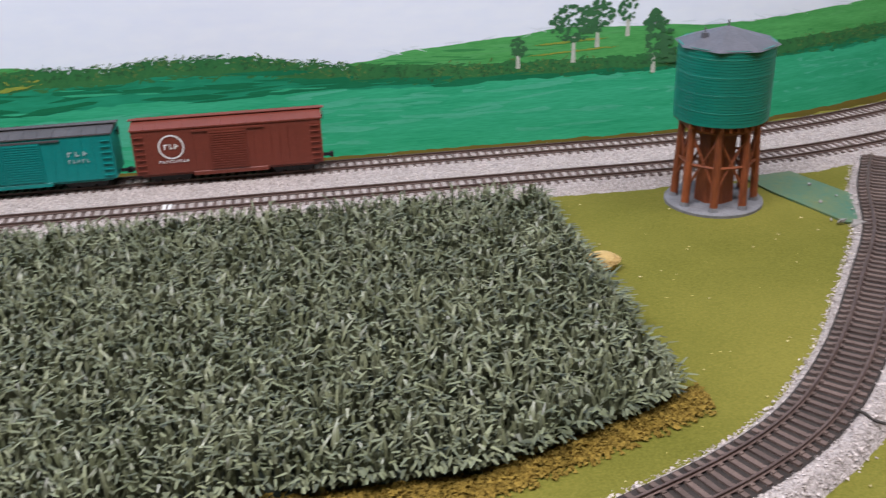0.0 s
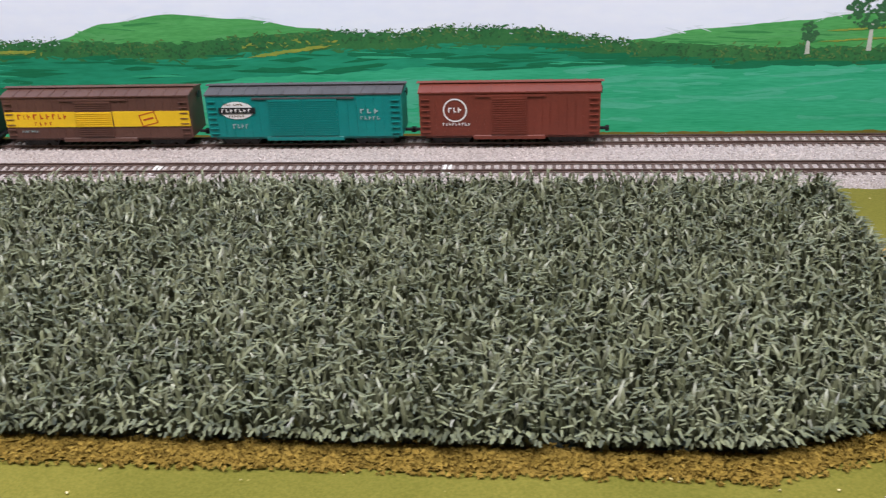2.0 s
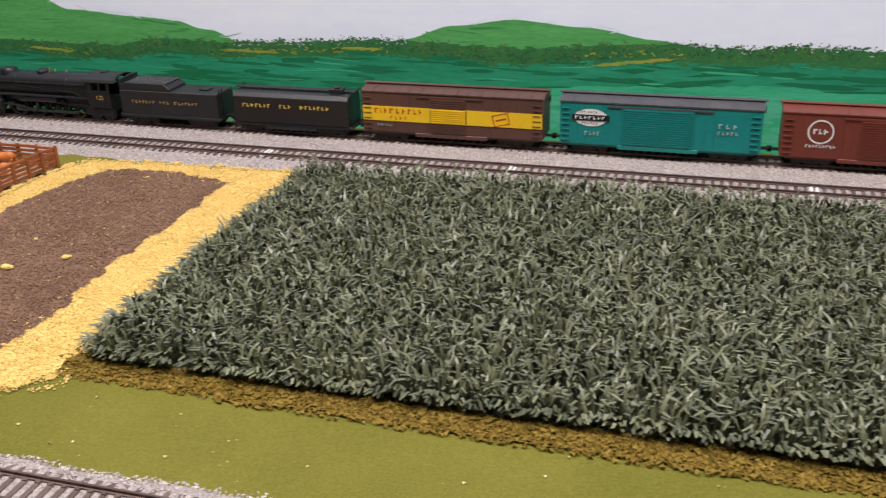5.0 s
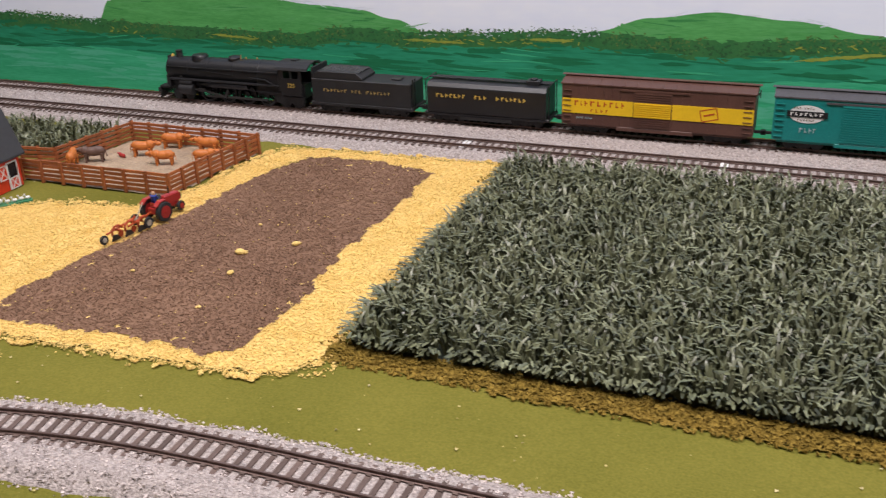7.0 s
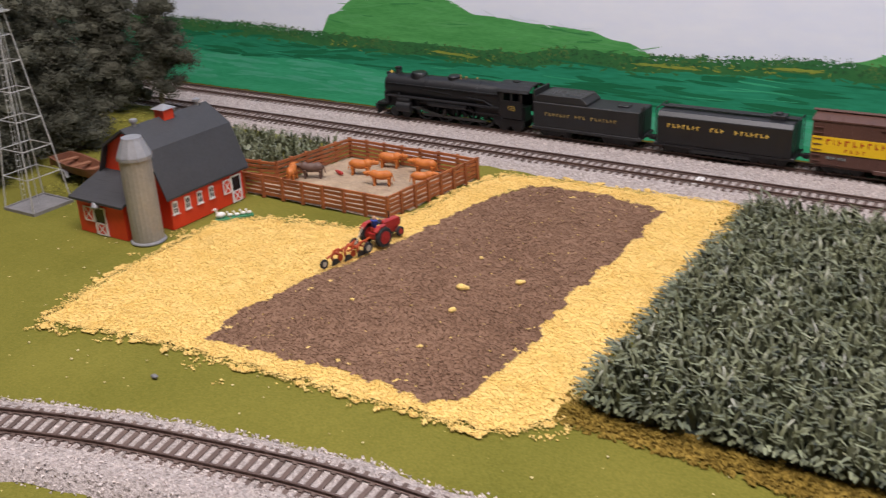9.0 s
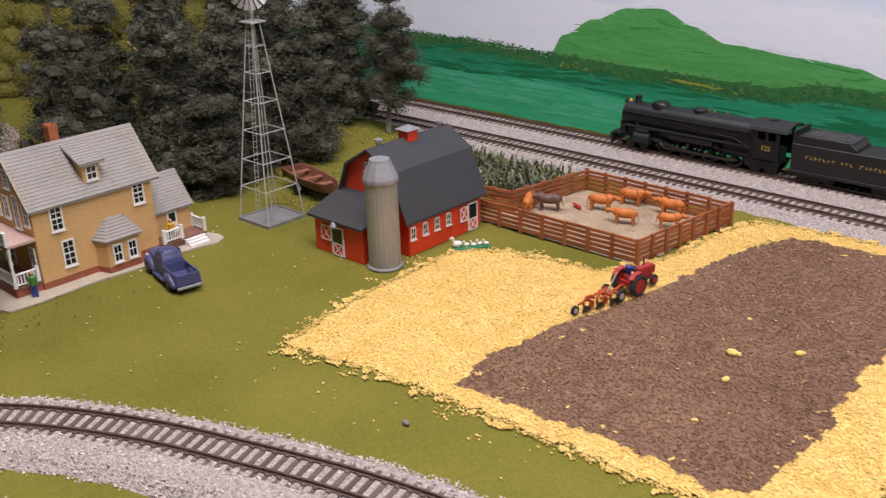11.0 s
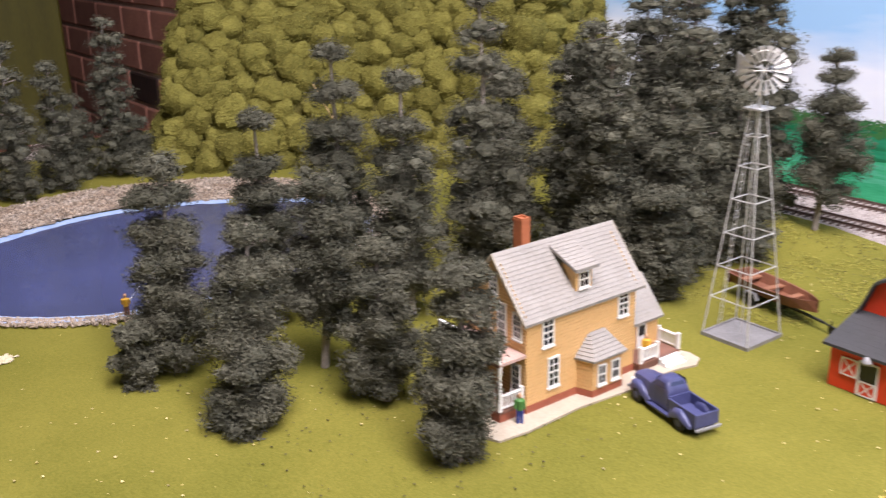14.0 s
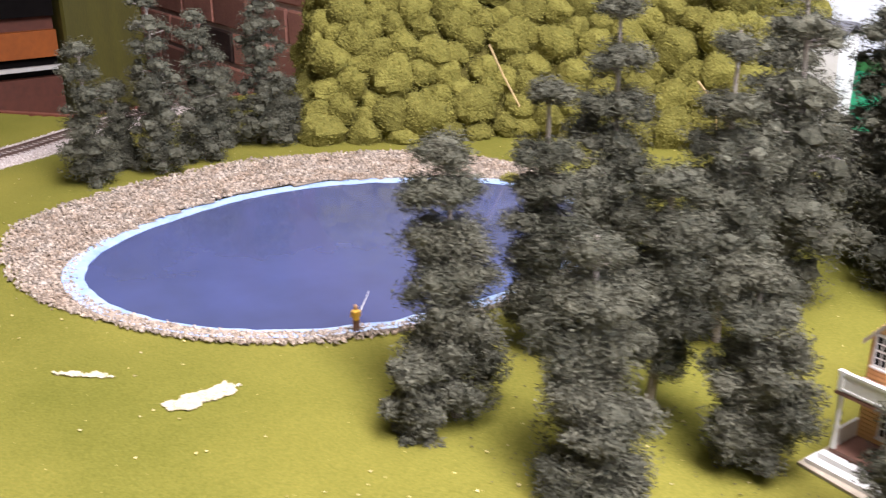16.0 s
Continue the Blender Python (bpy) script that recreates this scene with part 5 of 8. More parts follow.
part("front_bulkhead", M().box(2, 4, -14.5, 14.5, 36, 46), BLACK_FLAT, tender)
part("tank_ladder", M().box(103, 104, -13, -12, 12, 40).box(103, 104, -8, -7, 12, 40), BLACK, tender)
part("lettering", bars([2.6, 2.4, 2.4, 2.2, 2.4, 2.2, 2.4, 0, 2.4, 2.4, 2.4, 0, 3.2, 2.2, 2.2, 2.2, 2.2, 2.4, 2.4], 14, 24.5, 3.0, -15.7, 1.25), GOLD_DIM, tender, "row of gilt letter bars")
truck_frame(tender, 22)
truck_frame(tender, 82)
coupler(tender, 104, 1)

aux = thing("auxiliary_tender", XM - 127, TRACK_Y, 4.0, 0, "black auxiliary water tender with gilt letter bars", "tender")
part("tank", M().prism([(-15.5, 13), (15.5, 13), (15.5, 36), (12, 40), (-12, 40), (-15.5, 36)], "x", 3, 113).box(0, 116, -15, 15, 10.5, 13), BLACK, aux, "", False, 0.5)
part("hatch", M().box(92, 104, -5, 5, 40, 43.6).cyl((98, 0, 43.6), (98, 0, 45), 3.2, 3.2, 12), BLACK_FLAT, aux, "", False, 0.3)
part("roof_walk", M().box(1, 115, -2.6, 2.6, 41, 41.6), BLACK_FLAT, aux)
for x in (1.2, 114.8):
    part("end_rail", M().tube([(x, -13, 13), (x, -13, 41.6), (x, 13, 41.6), (x, 13, 13)], 0.5, 6), BLACK, aux)
part("lettering", bars([3.2, 3, 3, 2.8, 3, 2.4, 3, 0, 0, 3, 3, 3, 0, 0, 3.6, 2.8, 2.8, 2.6, 2.8, 2.8, 3], 12, 27, 3.6, -15.8, 1.2), GOLD, aux, "row of gilt letter bars")
loose("side_sill", M().box(34, 82, -15.4, -13.6, 7.5, 10.5).box(34, 82, 13.6, 15.4, 7.5, 10.5), BLACK_FLAT, aux)
truck_frame(aux, 22)
truck_frame(aux, 94)
coupler(aux, 0, -1)
coupler(aux, 116, 1)

# ---- water tower ----
tower = thing("water_tower", 307, 612, 0, 0, "green water tower on stained timber legs", "water tower")
part("base", M().lathe([(35, -0.8), (35, 1.2), (34, 1.8)], 40), CONCRETE, tower, "round grey base", True)
for i in range(8):
    a = 6.28318 * (i + 0.5) / 8
    c, s = math.cos(a), math.sin(a)
    part("leg", M().cyl((28 * c, 28 * s, 1.5), (25.5 * c, 25.5 * s, 55.5), 2.9, 2.5, 8), TIMBER, tower)
    part("footing", M().cyl((28.2 * c, 28.2 * s, 1.5), (28.2 * c, 28.2 * s, 4.5), 3.6, 2.8, 10), CONCRETE, tower)
    a2 = 6.28318 * (i + 1.5) / 8
    c2, s2 = math.cos(a2), math.sin(a2)
    loose("brace", M().cyl((27.4 * c, 27.4 * s, 14), (25.8 * c2, 25.8 * s2, 50), 1.0, 1.0, 6).cyl((27.4 * c2, 27.4 * s2, 14), (25.8 * c, 25.8 * s, 50), 1.0, 1.0, 6), TIMBER, tower)
    loose("ring_beam", M().cyl((25.6 * c, 25.6 * s, 53), (25.6 * c2, 25.6 * s2, 53), 1.5, 1.5, 6).cyl((27 * c, 27 * s, 30), (27 * c2, 27 * s2, 30), 1.0, 1.0, 6), TIMBER, tower)
part("frost_box", M().lathe([(14.5, 1), (13.5, 30), (13.5, 56)], 8), TIMBER, tower, "brown boxed riser pipe")
jo = M()
for i in range(11):
    t = -27 + 5.4 * i
    w = math.sqrt(max(1, 31 ** 2 - t * t))
    jo.box(t - 1.1, t + 1.1, -w, w, 55, 58.6)
loose("joist", jo, TIMBER, tower)
rings = [(32.6, 58.6)]
for i in range(26):
    z = 59.5 + i * 1.78
    rings += [(32.6, z), (32.6, z + 1.45), (32.25, z + 1.5), (32.25, z + 1.85)]
part("tank", M().lathe(rings + [(32.6, 106)], 56), TANK, tower, "deep green ribbed tank", True)
for z in (67, 78, 89, 100):
    part("hoop", M().lathe([(32.62, z), (32.8, z + 0.4), (32.62, z + 0.8)], 48), TANK, tower)
rf = M()
rf.add([(35.6 * math.cos(6.28318 * (i + 0.3) / 8), 35.6 * math.sin(6.28318 * (i + 0.3) / 8), 105.4) for i in range(8)] + [(0, 0, 115.5)], [(i, (i + 1) % 8, 8) for i in range(8)] + [tuple(range(8))[::-1]])
part("roof", rf, TOWER_ROOF, tower, "eight-sided grey roof")
part("finial", M().cyl((0, 0, 114), (0, 0, 119), 0.9, 0.7, 8), TOWER_ROOF, tower)
part("roof_hatch", M().box(-20, -16, -6, -2, 108, 113).cyl((-18, -4, 113), (-18, -4, 116), 0.6, 0.6, 6), TOWER_ROOF, tower)

tower.matrix_basis = tower.matrix_basis @ Matrix.Diagonal((0.98, 0.98, 1.075, 1))

# hay beside the corn
m = M().ball((0, 0, 4.2), 11.5, 9, 6.2, 12, 8)
hay = thing("hay_heap", 196, 521, 0, 15, "tan heap of hay beside the corn", "hay")
part("mound", m, HAY, hay, "", True)
r = np.random.default_rng(3)
vv, ff = grains(1500, lambda q: (lambda a, u: (11.5 * u * math.cos(a), 9 * u * math.sin(a), 5.2 * math.sqrt(max(0, 1 - u * u * 0.8)) + 2.6))(q.uniform(0, 6.28), q.random() ** 0.5), 1.7, 0.5, 61)
part("straw_wisp", (vv, ff), HAY, hay)
hay.matrix_basis = hay.matrix_basis @ Matrix.Scale(1.05, 4)

# pale plates at the rail joints of the main tracks
for x, y in ((-306, 669), (-518, 669), (-330, 729.5), (-80, 669)):
    jt = thing("rail_joint", x, y, 5.2, 0, "pale joint plates between two lengths of rail", "rail joint", "rail joints")
    for dx in (-3.2, 0.6):
        part("plate", M().box(dx, dx + 2.4, -11, 11, 0.1, 0.75), WHITE, jt)

# ---- farmhouse: front along local x, depth along local y ----
house = thing("farmhouse", -986, 217, 0.3, 90, "peach clapboard two-storey farmhouse with grey shingle roof", "house")
HL, HD, HE, HR = 89.0, 54.0, 60.0, 92.0
OV = 2.6


def clapboards(parent, x0, x1, y, z0, z1, out=-1, pitch=2.1):
    """Lapped boards, one part each, on a wall of constant y."""
    z = z0
    while z < z1 - 0.2:
        part("clapboard", M().box(x0, x1, min(y, y + out * 0.45), max(y, y + out * 0.45), z, min(z + pitch * 0.86, z1)), SIDING, parent)
        z += pitch


walls = M().prism([(0, 5), (HD, 5), (HD, HE), (HD / 2, HR - 2), (0, HE)], "x", 0, HL)
wall_ob = part("wall", walls, SIDING, house)
clapboards(wall_ob, 0, HL, 0, 5.4, HE - 1)
for z in np.arange(5.4, HR - 6, 2.1):
    w = HD / 2 if z < HE else HD / 2 * (1 - (z - HE) / (HR - HE))
    for x in (-0.45, HL):
        part("clapboard", M().box(x, x + 0.45, HD / 2 - w, HD / 2 + w, z, z + 1.8), SIDING, wall_ob)
part("foundation", M().box(-0.8, HL + 0.8, -0.8, HD + 0.8, 0, 5), BRICK_BASE, house, "brick red foundation strip")
COURSES = []


def shingles(m, x0, x1, pa, pb, rows, thick=0.32):
    """Courses of shingles from eave point pa to ridge point pb, both (y, z), along x."""
    pa, pb = Vector(pa), Vector(pb)
    d = (pb - pa) / rows
    nrm = Vector((-d.y, d.x)).normalized()
    if nrm.y < 0:
        nrm = -nrm
    for i in range(rows):
        a, b = pa + d * i, pa + d * (i + 1.04)
        m.append(M().prism([tuple(a), tuple(b), tuple(b + nrm * 0.15), tuple(a + nrm * (thick + 0.15))], "x", x0, x1))
    return m


def roof_with_courses(name, m, label):
    ob = part(name, m, SHINGLE, house, label)
    for q in COURSES:
        part("shingle_course", q, SHINGLE, ob)
    COURSES.clear()


roof = M()
slope = (HR - HE) / (HD / 2)
z0 = HE - OV * slope
roof.prism([(-OV, z0 - 1.4), (HD / 2, HR - 1.4), (HD + OV, z0 - 1.4), (HD + OV, z0), (HD / 2, HR), (-OV, z0)], "x", -2.5, HL + 6)
for y0 in (-OV, HD + OV):
    shingles(COURSES, -2.5, HL + 6, (y0, z0), (HD / 2, HR), 17)
roof_with_courses("roof", roof, "pale grey shingle roof")
for x in (-3.1, HL + 6):
    part("bargeboard", M().prism([(-OV, z0 - 2.2), (HD / 2, HR - 2.2), (HD + OV, z0 - 2.2), (HD + OV, z0 + 0.2), (HD / 2, HR + 0.2), (-OV, z0 + 0.2)], "x", x, x + 0.6), APRON, house, "pale roof edge board")


def frame_ring(w, h, b, y0, y1):
    """A rectangular frame round an opening w by h, b wide."""
    q = M()
    pts = [(-w / 2 - b, -b), (w / 2 + b, -b), (w / 2 + b, h + b), (-w / 2 - b, h + b), (-w / 2, 0), (w / 2, 0), (w / 2, h), (-w / 2, h)]
    vs = [(x, y0, z) for x, z in pts] + [(x, y1, z) for x, z in pts]
    fs = []
    for i in range(4):
        j = (i + 1) % 4
        fs += [(i, j, 4 + j, 4 + i), (8 + i, 12 + i, 12 + j, 8 + j), (i, 8 + i, 8 + j, j), (4 + i, 4 + j, 12 + j, 12 + i)]
    return q.add(vs, fs)


def window(parent, place, w, h, cols=2, rows=2):
    """A sash window: white frame, sill, dark pane, bars. Its wall face is local y = 0, facing -y; its foot is at z = 0."""
    ob = part("window", frame_ring(w, h, 1.1, -0.9, 0.3), WHITE, parent, "white window with small panes", at=place)
    part("sill", M().box(-w / 2 - 1.5, w / 2 + 1.5, -1.5, 0.2, -2, -1.1), WHITE, ob)
    part("pane", M().box(-w / 2, w / 2, -0.45, -0.2, 0, h), PANE, ob)
    for i in range(1, cols):
        x = -w / 2 + w * i / cols
        part("muntin", M().box(x - 0.25, x + 0.25, -0.75, -0.4, 0, h), WHITE, ob)
    for i in range(1, rows):
        z = h * i / rows
        t = 0.45 if i == rows // 2 else 0.25
        part("muntin", M().box(-w / 2, w / 2, -0.7, -0.4, z - t, z + t), WHITE, ob)
    return ob


def mmpose(x, y, z, rz=0):
    return pose(x * MM, y * MM, z * MM, 0, 0, rz)


for x, z, w, h in ((16, 40, 7, 15.5), (20.5, 13, 7, 17), (78, 42, 7, 14.5)):
    window(house, mmpose(x, -0.5, z), w, h, 2, 4)
for y, z, h in ((6.5, 46.5, 14), (20, 42, 21), (34, 46.5, 14), (48, 46.5, 14), (27, 69, 11), (8, 13, 16), (40, 13, 16)):
    window(house, mmpose(-0.5, y, z, -90), 5.6, h, 2, 4)
for y, z in ((14, 40), (40, 40)):
    window(house, mmpose(HL + 0.5, y, z, 90), 6, 13.5, 2, 4)
# bay window
bay = M().prism([(40, 0), (43.5, -10), (68, -10), (71.5, 0)], "z", 4.5, 24)
bay_ob = part("bay", bay, SIDING, house)
z = 5.0
while z < 23:
    part("clapboard", M().prism([(39.6, 0), (43.2, -10.4), (68.3, -10.4), (71.9, 0)], "z", z, z + 1.7), SIDING, bay_ob)
    z += 2.1
part("bay_foot", M().prism([(39.4, 0), (43, -10.8), (68.5, -10.8), (72.1, 0)], "z", 0, 4.5), BRICK_BASE, bay_ob, "brick red foot")
def bay_ring(u, z):
    return [(37.5 + 11 * u, 0.4, z), (42 + 8.5 * u, -12.8 + 12.2 * u, z), (70 - 8.5 * u, -12.8 + 12.2 * u, z), (74 - 11 * u, 0.4, z)]


bay_roof = part("bay_roof", M().add(bay_ring(0, 23.8) + bay_ring(0, 24.6) + bay_ring(1, 37.6), [(3, 2, 1, 0), (0, 1, 5, 4), (1, 2, 6, 5), (2, 3, 7, 6), (4, 5, 9, 8), (5, 6, 10, 9), (6, 7, 11, 10), (8, 9, 10, 11), (0, 4, 8, 11, 7, 3)]), SHINGLE, bay_ob, "grey hipped bay roof")
for i in range(7):
    u, w = i / 7, (i + 1) / 7
    z = 24.6 + 13 * u
    part("shingle_course", M().add(bay_ring(u - 0.01, z) + bay_ring(u - 0.01, z + 0.55) + bay_ring(w, 24.6 + 13 * w + 0.1), [(3, 2, 1, 0), (0, 1, 5, 4), (1, 2, 6, 5), (2, 3, 7, 6), (4, 5, 9, 8), (5, 6, 10, 9), (6, 7, 11, 10), (8, 9, 10, 11)]), SHINGLE, bay_roof)
window(house, mmpose(50.5, -10.5, 8.5), 5, 11, 2, 2)
window(house, mmpose(62, -10.5, 8.5), 5, 11, 2, 2)
# dormer
dm = M().box(41.5, 54.5, 4, 24, 62, 79)
dormer = part("dormer", dm, SIDING, house)
clapboards(dormer, 41.5, 54.5, 4, 64, 78)
dr = M().prism([(0, 77.6), (26, 88.2), (26, 89.6), (0, 79.2)], "x", 38.5, 57.5)
shingles(COURSES, 38.5, 57.5, (0, 79.2), (26, 89.6), 9, 0.35)
roof_with_courses("dormer_roof", dr, "grey sloping dormer roof")
window(house, mmpose(48, 3.5, 67), 6.4, 8.5, 2, 2)
# chimneys
part("chimney", M().box(49.5, 56.5, 60, 68, 0, 92).box(49.3, 56.7, 59.8, 68.2, 92, 93.2).box(49.6, 50.6, 60, 68, 93, 94.5).box(55.4, 56.4, 60, 68, 93, 94.5).box(50.6, 55.4, 60, 61, 93, 94.5).box(50.6, 55.4, 67, 68, 93, 94.5), CHIM, house, "orange red brick chimney")
part("chimney", M().box(HL + 10, HL + 15, 33, 38, 40, 60).box(HL + 9.6, HL + 15.4, 32.6, 38.4, 58, 61), CHIM, house, "orange red brick chimney")
# annex with porch
AL = 36.0
an = M().prism([(12, 5), (48, 5), (48, 27), (30, 47), (12, 27)], "x", HL, HL + AL)
annex = part("annex", an, SIDING, house)
clapboards(annex, HL, HL + AL, 12, 5.4, 26)
ar = M().prism([(9.5, 23.4), (30, 47.6), (50.5, 23.4), (50.5, 24.8), (30, 49), (9.5, 24.8)], "x", HL, HL + AL + 3)
for y0 in (9.5, 50.5):
    shingles(COURSES, HL, HL + AL + 3, (y0, 24.8), (30, 49), 13)
roof_with_courses("annex_roof", ar, "grey shingle annex roof")
part("annex_foot", M().box(HL, HL + AL + 0.6, 11.2, 48.8, 0, 5), BRICK_BASE, house)
door = part("door", M().box(-4.2, 4.2, -0.8, 0.2, 0, 18), WHITE, house, "white panelled porch door", at=mmpose(HL + 20, 11.5, 6))
part("door_pane", M().box(-2.8, 2.8, -1.0, -0.7, 9, 16), PANE, door)


def balustrade(parent, p0, p1, z, h=9, n=8):
    p0, p1 = Vector((*p0, z)), Vector((*p1, z))
    up = Vector((0, 0, 1))
    rail = part("railing", M().cyl(p0 + up * h, p1 + up * h, 0.8, 0.8, 6), WHITE, parent, "white porch railing")
    part("bottom_rail", M().cyl(p0 + up * 1.5, p1 + up * 1.5, 0.6, 0.6, 6), WHITE, rail)
    for i in range(1, n):
        q = p0.lerp(p1, i / n)
        part("baluster", M().cyl(q + up * 1.5, q + up * h, 0.55, 0.55, 6), WHITE, rail)
    for q in (p0, p1):
        part("post", M().box(q.x - 1.1, q.x + 1.1, q.y - 1.1, q.y + 1.1, z, z + h + 2), WHITE, rail)


part("porch_floor", M().box(HL, HL + 38, -6, 12, 4.5, 6.2), PORCH, house, "brown porch deck")
part("porch_skirt", M().box(HL + 1, HL + 37, -5, 12, 0, 4.5), PORCH, house)
balustrade(house, (HL + 2, -5), (HL + 17, -5), 6.2, 9, 8)
balustrade(house, (HL + 37, -5), (HL + 37, 11), 6.2, 9, 8)
for i in range(3):
    part("step", M().box(HL + 18, HL + 35, -14 + 2.6 * i, -6, 1.7 * i, 1.7 * (i + 1) - 0.1), WHITE, house, "white porch step")
# side porch at the west end
part("side_porch_floor", M().box(-20, -0.9, 0, HD + 1, 6.2, 8), PORCH, house, "brown porch deck")
part("side_porch_skirt", M().box(-19.2, -0.9, 0.8, HD, 0, 6.2), BRICK_BASE, house, "brick red porch skirt")
for depth, z, y0, y1 in ((29.5, 0, 25, HD + 6), (24.8, 2.9, 26.5, HD + 3)):
    part("step", M().box(-depth, -20.1, y0, y1, z, z + 2.8), WHITE, house, "wide white porch step")
part("side_porch_roof", M().box(-20, -0.6, -0.8, HD + 1, 36.4, 38.2), ROOF_DECK, house, "flat pinkish porch roof")
part("roof_edge", M().box(-21, -20, -0.8, HD + 2, 36.0, 37.4), PORCH, house, "brown edge of the porch roof")
parapet = part("parapet", M().box(-20.6, -19.6, -0.8, HD + 1, 38.2, 46.6), WHITE, house, "solid white balcony parapet")
part("parapet_cap", M().box(-21.1, -19.2, -1.3, HD + 1.5, 46.6, 47.8), WHITE, parapet)
part("parapet_foot", M().box(-21.0, -20.6, -0.9, HD + 1.1, 38.3, 39.4), WHITE, parapet)
for y in (-0.9, HD - 1):
    part("parapet_post", M().box(-21.2, -19, y - 0.5, y + 1.9, 38.2, 48.0), WHITE, parapet)
for x, y in ((-19, 0.8), (-19, 27), (-19, HD - 0.5)):
    part("porch_post", M().lathe([(1.5, 8), (1.1, 18), (1.5, 19), (0.9, 21), (1.3, 26), (0.9, 29), (1.2, 30), (1.6, 36.4)], 10, (x, y)), WHITE, house, "turned white porch post", True)
balustrade(house, (-19, 0.8), (-3, 0.8), 8, 9, 7)
balustrade(house, (-19, 1), (-19, 25), 8, 9, 9)
part("end_panel", M().box(-19, -1, HD - 0.6, HD + 0.6, 8, 17), WHITE, house, "white boarded end of the porch")
ap = M().prism([(-36, -4), (-32, -14), (-12, -16), (30, -14), (70, -18), (92, -15), (112, -17), (126, -21), (135, -16), (137, -6), (132, 8), (128, 20), (126, 60), (-32, 62)], "z", -0.8, 0.6)
part("apron", ap, APRON, house, "tan ground plate under the house")

# ---- barn ----
barn = thing("barn", -833, 415, 0, 90, "red gambrel barn with charcoal roof", "barn")
BL, BD = 77.0, 70.0
GAM = [(0, 29), (12, 59), (35, 73), (58, 59), (70, 29)]
w = M().prism([(0, 0)] + GAM + [(BD, 0)], "x", 0, BL)
part("wall", w, BARN_RED, barn)
bd = []
for i in range(26):
    x = 1.5 + i * (BL - 3) / 25
    bd.append(M().box(x - 0.25, x + 0.25, -0.14, 0, 0.5, 28.5))
for i in range(24):
    y = 1.5 + i * (BD - 3) / 23
    zt = np.interp(y, [p[0] for p in GAM], [p[1] for p in GAM]) - 0.8
    bd.append(M().box(-0.14, 0, y - 0.25, y + 0.25, 0.5, zt))
for q in bd:
    part("batten", q, BARN_RED, barn)
rf = M()
barn_courses = []
OUT = [(-2.8, 26.2), (11.2, 60.6), (35, 75), (58.8, 60.6), (72.8, 26.2)]
INN = [(-2.8, 24.6), (12, 59), (35, 73), (58, 59), (72.8, 24.6)]
for i in range(4):
    rf.prism([INN[i], INN[i + 1], OUT[i + 1], OUT[i]], "x", -5, BL + 5)
    pa, pb = Vector(OUT[i]), Vector(OUT[i + 1])
    nr = Vector((-(pb - pa).y, (pb - pa).x)).normalized()
    for k in range(7):
        a, b = pa.lerp(pb, k / 7), pa.lerp(pb, (k + 1) / 7)
        barn_courses.append(M().prism([tuple(a), tuple(b), tuple(b + nr * 0.03), tuple(a + nr * 0.07)], "x", -5, BL + 5))
barn_roof = part("roof", rf, BARN_ROOF, barn, "charcoal gambrel roof")
for q in barn_courses:
    part("roof_course", q, BARN_ROOF, barn_roof)
cu = M().box(33, 43, 30, 40, 72, 80.5)
cup = part("cupola", cu, BARN_RED, barn, "red cupola")
part("cupola_roof", M().add([(31, 28, 80.5), (45, 28, 80.5), (45, 42, 80.5), (31, 42, 80.5), (38, 35, 84)], [(0, 1, 4), (1, 2, 4), (2, 3, 4), (3, 0, 4), (3, 2, 1, 0)]), SILO_CAP, cup, "pale grey cupola roof")
for x in (8, 72):
    part("ventilator", M().lathe([(1.8, 72), (1.8, 77), (3.0, 77.5), (3.0, 79.4), (1.3, 80)], 12, (x, 35)), SILO_CAP, barn, "small grey roof ventilator", True)


def barn_window(place, w, h):
    ob = part("window", frame_ring(w, h, 0.6, -0.7, 0.1), WHITE, barn, "small white barn window", at=place)
    part("pane", M().box(-w / 2, w / 2, -0.35, -0.1, 0, h), PANE, ob)
    part("muntin", M().box(-0.22, 0.22, -0.6, -0.3, 0, h), WHITE, ob)
    part("muntin", M().box(-w / 2, w / 2, -0.6, -0.3, h / 2 - 0.22, h / 2 + 0.22), WHITE, ob)
    part("sill", M().box(-w / 2 - 1.3, w / 2 + 1.3, -1.3, 0.1, -1.5, -0.8), WHITE, ob)
    part("arch", M().prism([(-w / 2 - 0.8, h + 0.8), (w / 2 + 0.8, h + 0.8), (w / 2, h + 1.1), (0, h + 1.4), (-w / 2, h + 1.1)], "y", -0.7, 0.1), WHITE, ob)


for x in (3.5, 16, 28.5, 41):
    barn_window(mmpose(x, -0.4, 13), 3.8, 7.6)
barn_window(mmpose(-0.4, 40, 57.5, -90), 2.8, 5)


